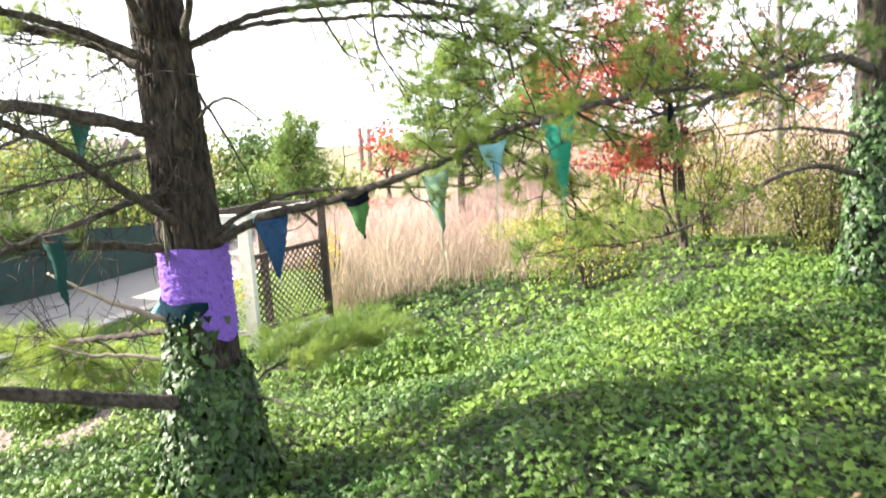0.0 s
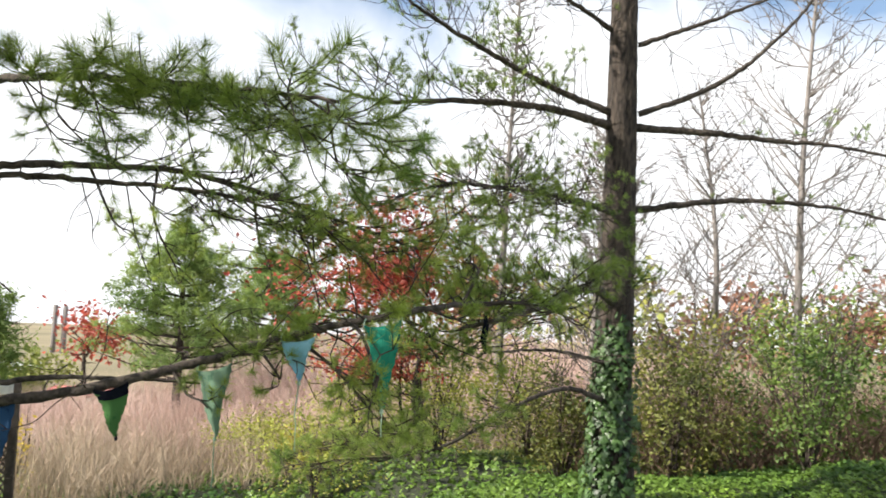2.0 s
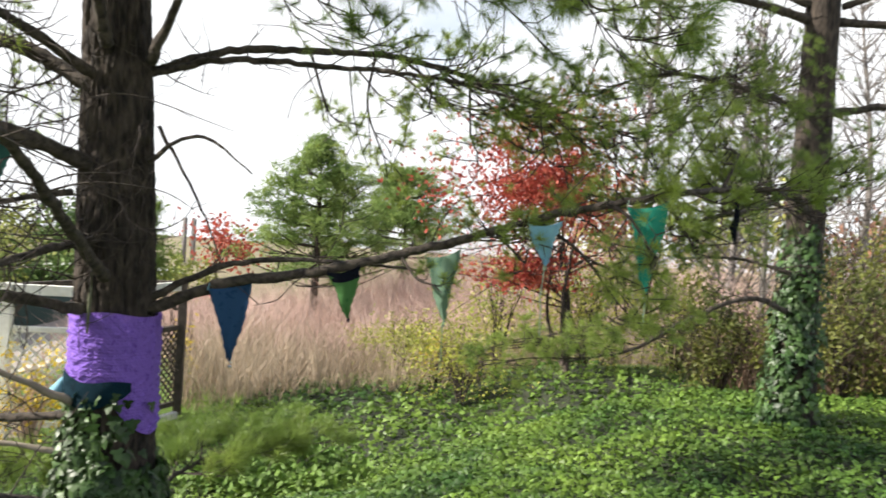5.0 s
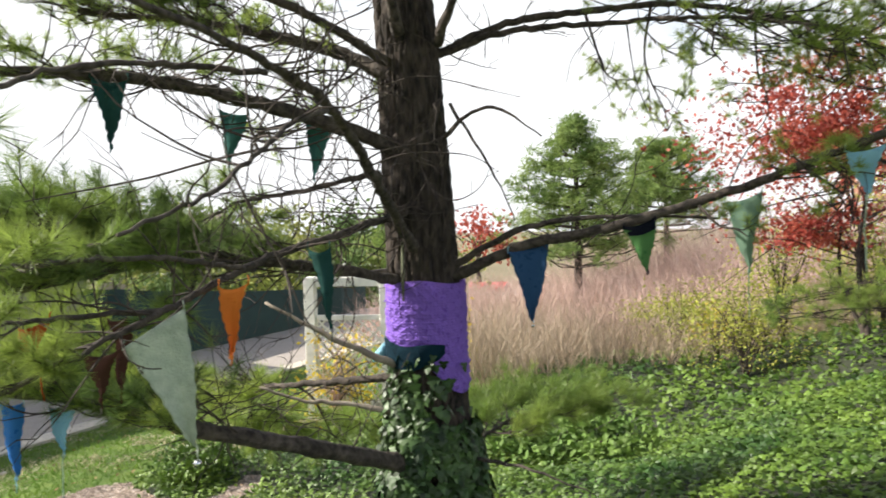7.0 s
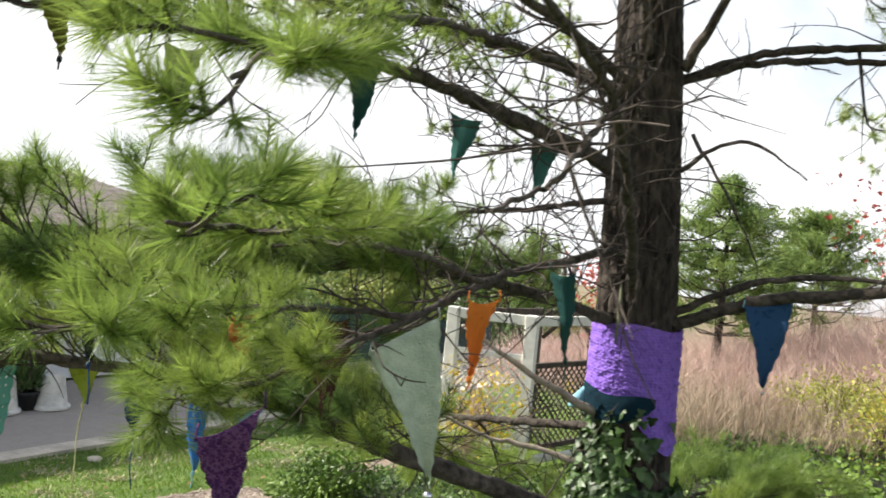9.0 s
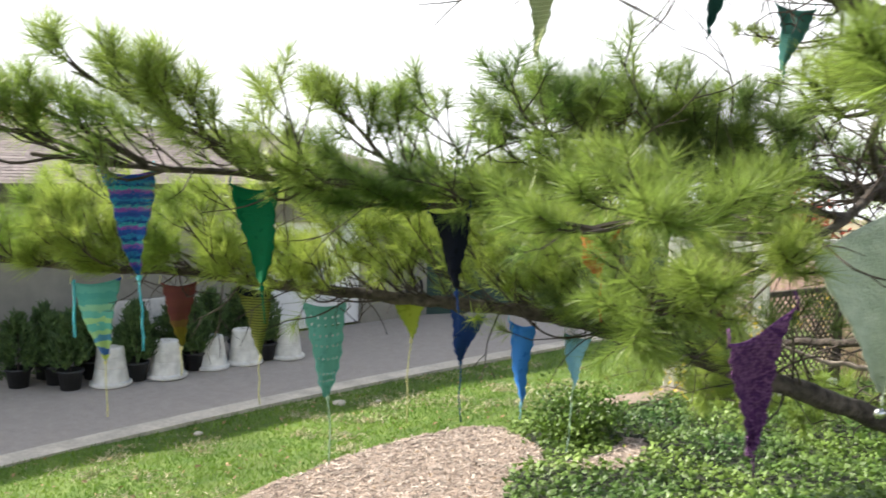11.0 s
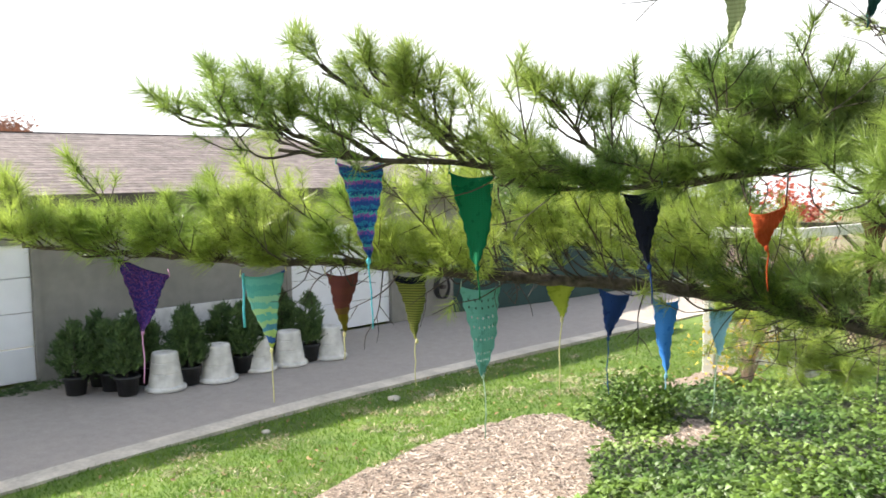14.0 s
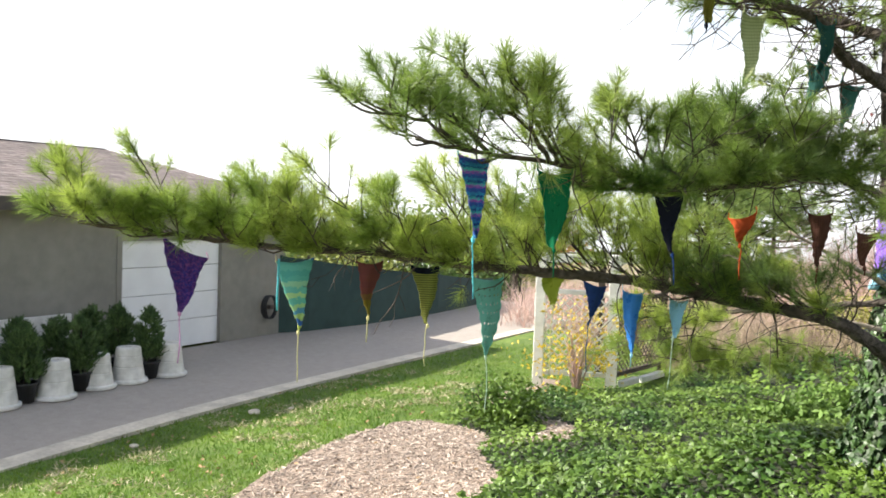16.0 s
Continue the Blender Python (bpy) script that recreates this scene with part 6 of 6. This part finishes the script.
for k, (x, y, w, h) in enumerate([(2.3, 15.9, 1.1, 1.5), (4.6, 16.2, 1.2, 1.9), (6.0, 15.4, 1.2, 2.0), (3.2, 17.5, 1.2, 2.6), (5.2, 18.2, 1.4, 3.0), (1.4, 18.6, 1.0, 1.3)]):
    shrub("yellowing_shrub", (x - 0.7, y), (w, 0.9, h), 0.06, 3000, M_YGREEN, 80 + k, "thin autumn shrub with sparse yellow-green leaves", stems=14)
M_LOWGREEN = mat("low_evergreen", (0.09, 0.17, 0.03), (0.17, 0.27, 0.05), 2, 0.7, spread=0.35, through_light=0.25)
shrub("spreading_evergreen", (-1.2, 11.2), (1.3, 0.8, 0.45), 0.10, 3200, M_LOWGREEN, 95, "low spreading bright green evergreen", stems=8, clumps=26, tight=0.25)
shrub("yellow_shrub", (-4.66, 13.05), (0.85, 0.6, 1.4), 0.07, 850, M_YELLOW, 96, "bare-stemmed shrub with clear yellow leaves", stems=20, stem_mat=M_PINKTWIG, clumps=22, tight=0.22)
shrub("yellow_shrub", (-3.6, 17.6), (0.6, 0.5, 1.5), 0.07, 300, M_YELLOW, 97, "sparse yellow-leaved shrub among the reeds", stems=10, clumps=9, tight=0.25)
shrub("yellow_shrub", (1.3, 17.2), (0.5, 0.5, 1.1), 0.07, 260, M_YELLOW, 98, "small yellow-leaved shrub among the reeds", stems=8, clumps=9, tight=0.25)
shrub("ivy_mound", (-5.45, 10.08), (0.62, 0.5, 0.46), 0.062, 3000, M_IVY, 99, "rounded mound of glossy green ivy at the bed's edge", "ivy", stems=4)


def leafy_tree(name, at, trunk_top, crowns, material, leaf, seed, label, r0=0.09, stems=3, base=None, narrow=0.28, clumps=22, tight=0.26):
    r = np.random.default_rng(seed)
    x, y = at
    z = float(height(x, y)) if base is None else base
    ob = empty(name, (x, y, z), label, "tree")
    for s in range(stems):
        ln = curve_points([(r.normal(0, 0.05), r.normal(0, 0.05), -0.1), tuple(np.array(trunk_top) * 0.5 + r.normal(0, 0.22, 3)), tuple(np.array(trunk_top) + r.normal(0, 0.4, 3))], 0.1)
        v, f = tube_data(ln, np.linspace(r0, r0 * 0.3, len(ln)), 7)
        mesh_object("stem" if stems > 1 else "trunk", v, f, M_TWIG, ob, True)
    hw, hl = Heap(), Heap()
    for c, rad, n in crowns:
        for s in range(14):
            e = np.array(c) + r.normal(0, 0.6, 3) * np.array(rad)
            b = np.array(trunk_top) * r.uniform(0.45, 1.0)
            mid = (b + e) / 2 + r.normal(0, 0.15, 3)
            hw.add(*tube_data([b, mid, e], [r0 * 0.28, r0 * 0.16, 0.004], 5))
        hl.add(*leaf_cloud(c, rad, n, leaf, r, clumps, tight, narrow))
    hw.make("branch_mass", M_TWIG, ob, kind="stuff")
    hl.make("crown", material, ob, kind="stuff")
    return ob


M_FARPINE = mat("far_pine_needles", (0.12, 0.20, 0.05), (0.28, 0.37, 0.10), 1.2, 0.8, spread=0.35, through_light=0.3)
leafy_tree("red_tree", (3.3, 15.1), (-0.3, 0.1, 2.6), [((-0.7, 0.3, 3.5), (1.6, 1.0, 1.1), 8600), ((-0.9, 0.2, 1.7), (1.5, 0.8, 0.5), 1900)], M_RED, 0.088, 101, "small multi-stemmed tree with bright red autumn leaves", 0.05, 4)


def far_pine(at, foot, top, wide, seed, label):
    """A bushy pine: whorls of boughs ended with upturned needle clumps."""
    r = np.random.default_rng(seed)
    z = float(height(*at))
    ob = empty("far_pine", (at[0], at[1], z), label, "tree")
    tr = curve_points([(0, 0, -0.1), (0.05, 0, top * 0.5), (0, 0, top - z)], 0.3)
    v, f = tube_data(tr, np.linspace(0.16, 0.02, len(tr)), 8)
    mesh_object("trunk", v, f, M_TWIG, ob, True)
    hw, hl = Heap(), Heap()
    for k in range(15):
        u = k / 14
        zz = (foot - z) + (top - foot) * u
        reach = wide * (1 - u) ** 0.55 + 0.10
        for b in range(8 if u < 0.8 else 5):
            a = r.uniform(0, 6.28)
            ln = reach * r.uniform(0.55, 1.12)
            e = np.array([math.cos(a) * ln, math.sin(a) * ln, zz + 0.22 * ln + r.normal(0, 0.1)])
            hw.add(*tube_data([(0, 0, zz - 0.1), (e[0] * 0.5, e[1] * 0.5, zz), tuple(e)], [0.03, 0.02, 0.008], 5))
            for q, s in ((1.0, 0.34), (0.72, 0.30), (0.45, 0.26)):
                c = e * np.array([q, q, 1]) + np.array([0, 0, -0.15 * (1 - q)]) + r.normal(0, 0.08, 3)
                hl.add(*leaf_cloud(c, (s, s, s * 0.75), 64, 0.22, r, 5, 0.35, 0.07))
    hw.make("branch_mass", M_TWIG, ob, kind="stuff")
    hl.make("crown", M_FARPINE, ob, kind="stuff")
    return ob


far_pine((-1.5, 27.0), 1.2, 5.45, 2.5, 102, "bushy green pine beyond the reeds")
far_pine((1.6, 33.6), 1.9, 5.1, 3.0, 131, "pale green pine farther behind the reeds")
leafy_tree("far_pine", (-8.3, 33), (0, 0, 4.2), [((0, 0, 3.8), (1.1, 1.0, 1.3), 2600), ((0, 0, 2.5), (1.6, 1.3, 1.2), 2400)], M_FARPINE, 0.30, 103, "dark green conifer behind the trellis", 0.14, 1, narrow=0.08, clumps=26, tight=0.2)


def bare_tree(at, tall, r0, seed, label, spread=0.5):
    r = np.random.default_rng(seed)
    x, y = at
    z = float(height(x, y))
    ob = empty("bare_tree", (x, y, z - 0.2), label, "tree")
    tr = curve_points([(0, 0, 0), (r.normal(0, 0.15), r.normal(0, 0.15), tall * 0.5), (r.normal(0, 0.4), r.normal(0, 0.4), tall)], 0.4)
    v, f = tube_data(tr, np.linspace(r0, 0.02, len(tr)), 8)
    mesh_object("trunk", v, f, M_GREYBARK, ob, True)
    hp = Heap()
    for k in range(80):
        j = r.integers(int(len(tr) * 0.18), len(tr) - 1)
        a = r.uniform(0, 6.28)
        ln = tall * spread * (1.05 - j / len(tr)) * r.uniform(0.5, 1.1)
        d = np.array([math.cos(a), math.sin(a), r.uniform(0.5, 1.5)])
        d /= np.linalg.norm(d)
        c = curve_points([tr[j], tr[j] + d * ln * 0.5 + r.normal(0, 0.12, 3), tr[j] + d * ln + np.array([0, 0, 0.18 * ln])], 0.4)
        hp.add(*tube_data(c, np.linspace(r0 * 0.18, 0.006, len(c)), 5))
        for s in range(7):
            q = c[r.integers(1, len(c))]
            e = d + r.normal(0, 0.6, 3)
            e /= np.linalg.norm(e)
            sl = ln * r.uniform(0.2, 0.5)
            hp.add(*tube_data([q, q + e * sl * 0.5 + r.normal(0, 0.05, 3), q + e * sl], [0.016, 0.011, 0.005], 3))
    hp.make("branch_mass", M_GREYBARK, ob, kind="stuff")
    return ob


M_GREYBARK = mat("grey_bark", (0.13, 0.115, 0.105), (0.24, 0.215, 0.20), 6, 0.9, 0.4, 30)
bare_tree((14.1, 19.8), 14, 0.13, 110, "tall leafless grey-barked tree", 0.42)
bare_tree((6.7, 21.6), 12, 0.13, 111, "slender leafless tree behind the pine", 0.30)
bare_tree((19.5, 19.0), 13, 0.2, 112, "leafless tree with wide limbs", 0.6)
bare_tree((10.2, 24.0), 10, 0.14, 113, "leafless tree behind the shrubs", 0.4)
bare_tree((9.0, 19.5), 8, 0.09, 114, "thin leafless tree behind the shrubs", 0.45)
bare_tree((14.9, 25.5), 12, 0.16, 115, "leafless tree far behind the shrubs", 0.5)

# distant belt of trees and buildings
M_BROWNLEAF = mat("brown_autumn_leaf", (0.20, 0.09, 0.06), (0.34, 0.17, 0.11), 0.3, 0.8, spread=0.3, through_light=0.2)
M_OLIVELEAF = mat("olive_autumn_leaf", (0.182, 0.224, 0.056), (0.420, 0.420, 0.112), 0.3, 0.8, spread=0.3, through_light=0.25)


def far_tree(x, y, w, h, material, seed, label, base=-3.2, n=900, leaf=0.5):
    return leafy_tree("far_tree", (x, y), (0, 0, h * 0.6), [((0, 0, h * 0.62), (w * 0.5, w * 0.5, h * 0.36), n)], material, leaf, seed, label, 0.2, 1, base)


rng = np.random.default_rng(23)
for k in range(6):
    far_tree(-128 + 5.0 * k + rng.uniform(-2, 2), 48 + 4.5 * k, 12, rng.uniform(13.5, 15.5), M_BROWNLEAF, 200 + k, "distant russet woodland tree", n=9000, leaf=0.55)
for k in range(7):
    far_tree(-38 + 3.6 * k + rng.uniform(-1, 1), 45 + rng.uniform(-3, 6), 6.0, rng.uniform(5.8, 7.2), (M_FARGREEN, M_OLIVELEAF)[k % 2], 230 + k, "distant green garden tree", n=2200, leaf=0.36)
for k in range(9):
    far_tree(-21 + 1.7 * k, 36.5 + rng.uniform(-2, 2), 3.6, rng.uniform(3.9, 5.0), (M_OLIVELEAF, M_FARGREEN)[k % 2], 250 + k, "rounded yellow-green tree beyond the fence", n=1800, leaf=0.24)
far_tree(-9.6, 62, 5.5, 5.6, M_RED, 270, "distant tree with red leaves", n=700, leaf=0.4)
for k in range(7):
    far_tree(16 + 7 * k, 55 + rng.uniform(-6, 6), 9, rng.uniform(8, 11), (M_BROWNLEAF, M_OLIVELEAF)[k % 2], 280 + k, "distant tree in autumn colours", n=700, leaf=0.7)
stall = empty("red_roofed_stall", (-7.2, 46, -3.75), "small white stall with a bright red roof", "stall")
bm = bmesh.new()
box(bm, -1.2, 1.2, -1, 1, 0, 2.0)
part("wall", bm, M_WHITE, stall)
bm = bmesh.new()
box(bm, -1.45, 1.45, -1.2, 1.2, 2.0, 2.3, 0.06)
part("roof", bm, mat("red_paint", (0.55, 0.03, 0.03), (0.62, 0.05, 0.04), 3, 0.5), stall, "bright red roof")
# far poles in pale grey bark colour, which stands in for haze
for x, h in ((-24.2, 0.6), (-22.9, 0.45)):
    pole = empty("tall_pole", (x, 126, -9.0), "tall thin pole far away, greyed as by haze", "pole")
    v, f = tube_data([(0, 0, 0), (0, 0, h + 9.0)], [0.38, 0.32], 10)
    mesh_object("shaft", v, f, M_GREYBARK, pole, True)
pavilion = empty("far_pavilion", (-15.3, 40, -3.1), "distant low pavilion with a flat grey-green roof", "pavilion")
bm = bmesh.new()
box(bm, -7.0, 7.0, -2.5, 2.5, 2.95, 3.2, 0.04)
part("roof", bm, mat("grey_green_roof", (0.30, 0.32, 0.27), (0.40, 0.41, 0.35), 2, 0.85, 0.3, 20, big=0.2), pavilion, "flat grey-green roof")
bm = bmesh.new()
box(bm, -6.6, 6.6, 1.8, 2.1, 0, 2.95)
part("wall", bm, M_POT, pavilion)
for x in np.linspace(-6.6, 6.6, 7):
    bm = bmesh.new()
    box(bm, x - 0.09, x + 0.09, -2.3, -2.12, 0, 2.95)
    part("post", bm, M_BROWNWOOD, pavilion)
house = empty("far_house", (-32, 58, -3.0), "distant house with a brown roof", "house")
bm = bmesh.new()
box(bm, -4, 4, -3, 3, 0, 3.6)
part("wall", bm, M_WALL, house)
bm = bmesh.new()
vs = [bm.verts.new(c) for c in ((-4.5, -3.5, 3.6), (4.5, -3.5, 3.6), (4.5, 3.5, 3.6), (-4.5, 3.5, 3.6), (-4.5, 0, 5.6), (4.5, 0, 5.6))]
for q in ((0, 1, 5, 4), (2, 3, 4, 5), (1, 2, 5), (3, 0, 4), (3, 2, 1, 0)):
    bm.faces.new([vs[i] for i in q])
part("roof", bm, M_ROOF, house)

# ---------------------------------------------------------------- small things by the drive
for k, (x, y, s) in enumerate([(-9.0, 10.5, 0.09), (-9.62, 8.5, 0.06), (-8.6, 10.85, 0.05)]):
    bm = bmesh.new()
    bmesh.ops.create_icosphere(bm, subdivisions=2, radius=s)
    for q in bm.verts:
        q.co *= 1 + 0.25 * noise.noise(q.co * 14 + Vector((k, 0, 0)))
        q.co.z *= 0.5
    ob = part("stone", bm, M_KERB)
    ob.matrix_world = pose(x, y, float(height(x, y)) + 0.02)
    tagged(ob, "small pale flat stone lying on the lawn", "stone")
reel = empty("hose_reel", tuple(on_wall(8.75, 0.02, 0.62)), "black garden hose coiled on a wall bracket", "hose")
reel.rotation_euler = (0, 0, math.atan2(WALL_D[1], WALL_D[0]))
for k in range(5):
    ln = [(0.21 * math.cos(a) * (1 - 0.05 * k), -0.06 - 0.025 * k, 0.25 * math.sin(a)) for a in np.linspace(0, 2 * math.pi, 25)]
    v, f = tube_data(ln, [0.014] * 25, 6)
    mesh_object("coil", v, f, M_BLACKPOT, reel, True)
bm = bmesh.new()
box(bm, -0.05, 0.05, -0.18, -0.0, -0.04, 0.04, 0.005)
part("bracket", bm, M_FASCIA, reel)
for k, (s0, s1, out) in enumerate([(1.8, 3.95, 0.34)]):
    slab = empty("white_board", tuple(on_wall((s0 + s1) / 2, out * 0.5, 0.0)), "pale board leaning behind the pots", "board")
    slab.rotation_euler = (0, 0, math.atan2(WALL_D[1], WALL_D[0]))
    bm = bmesh.new()
    box(bm, -(s1 - s0) / 2, (s1 - s0) / 2, -0.04, 0.02, 0.02, 0.92, 0.01)
    part("panel", bm, M_POT, slab)
bed = sheet("bark_strip", -11.2, -6.5, 16.6, 29, 0.15, mat("red_bark_mulch", (0.12, 0.05, 0.035), (0.22, 0.10, 0.07), 40, 0.95, 0.8, 70), 0.10, in_poly([(-10.8, 17.0), (-9.7, 16.75), (-8.75, 20.3), (-7.5, 26), (-7.3, 29), (-8.1, 29), (-8.3, 25), (-9.0, 22), (-10.0, 19)]), None, "strip of reddish bark mulch below the fence", "mulch")
path = sheet("mulch_path", -6.6, -4.5, 10.4, 14.6, 0.05, M_MULCH, 0.02, MULCH_PATH, None, "narrow pale mulch path along the lawn", "path")


# trimmed sprigs swept together beside the garage door
rng = np.random.default_rng(43)
n = 900
p = np.stack([rng.normal(0, 0.42, n), rng.normal(0, 0.13, n), np.abs(rng.normal(0, 0.035, n))], -1)
d = np.stack([rng.normal(0, 1, n), rng.normal(0, 1, n), rng.uniform(0, 0.5, n)], -1)
heap = Heap()
heap.add(*scatter(np.array([(-0.16, 0, 0), (0, 0.1, 0.5), (0.16, 0, 0), (0, 0, 1.15)]), [(0, 2, 1), (0, 1, 3), (1, 2, 3)], p, frames_from(d, rng), rng.uniform(0.05, 0.11, n)))
sprigs = heap.make("cut_sprigs", M_CONIFER)
sprigs.matrix_world = pose(-13.88, 8.29, -0.035, 0, 0, 72)
tagged(sprigs, "loose heap of trimmed green conifer sprigs", "clippings", kind="stuff")
# fallen leaves on lawn, drive and ivy
rng = np.random.default_rng(40)
M_FALLEN = mat("fallen_leaf", (0.22, 0.13, 0.06), (0.42, 0.28, 0.15), 4, 0.85, spread=0.4)
n = 800
x, y = rng.uniform(-10.4, -3.5, n), rng.uniform(3, 14, n)
keep = ~IVY(x, y)
x, y = x[keep], y[keep]
x2, y2 = rng.uniform(0.4, 3.0, 260), rng.uniform(3.2, 5.0, 260)
x, y = np.concatenate([x, x2]), np.concatenate([y, y2])
lift = np.where(IVY(x, y), 0.19, 0.035)
d = np.stack([rng.normal(0, 0.5, len(x)), rng.normal(0, 0.5, len(x)), np.ones(len(x))], -1)
heap = Heap()
heap.add(*scatter(np.array([(-0.5, 0, 0), (0, -0.3, 0.12), (0.55, 0, 0), (0, 0.3, 0.12)]), [(0, 1, 2), (0, 2, 3)], np.stack([x, y, height(x, y) + lift], -1), frames_from(d, rng), rng.uniform(0.03, 0.075, len(x))))
tagged(heap.make("fallen_leaves", M_FALLEN), "scattered dry brown fallen leaves", "leaves", kind="stuff")


# worn straw-coloured patches in the lawn
rng = np.random.default_rng(41)
M_STRAW = mat("dead_grass", (0.36, 0.31, 0.18), (0.58, 0.52, 0.36), 6, 0.9, spread=0.35)
cx, cy = rng.uniform(-10.0, -5.8, 130), rng.uniform(5.0, 14.5, 130)
k = rng.integers(0, 130, 7600)
x, y = cx[k] + rng.normal(0, 0.16, 7600) * rng.uniform(0.4, 1.3, 130)[k], cy[k] + rng.normal(0, 0.10, 7600)
keep = ~MULCH(x, y) & ~IVY(x, y) & (x > np.interp(y, KERB[:, 1], KERB[:, 0]) + 0.5)
x, y = x[keep], y[keep]
d = np.stack([rng.normal(0, 1.2, len(x)), rng.normal(0, 1.2, len(x)), np.full(len(x), 0.7)], -1)
heap = Heap()
heap.add(*scatter(np.array([(-0.006, 0, 0), (0.006, 0, 0), (0.002, 0.006, 0.08)]), [(0, 1, 2)], np.stack([x, y, height(x, y) + 0.02], -1), frames_from(d, rng), rng.uniform(0.5, 1.1, len(x))))
tagged(heap.make("dead_grass", M_STRAW), "thin straw-coloured dead patches in the lawn", "grass", kind="stuff")
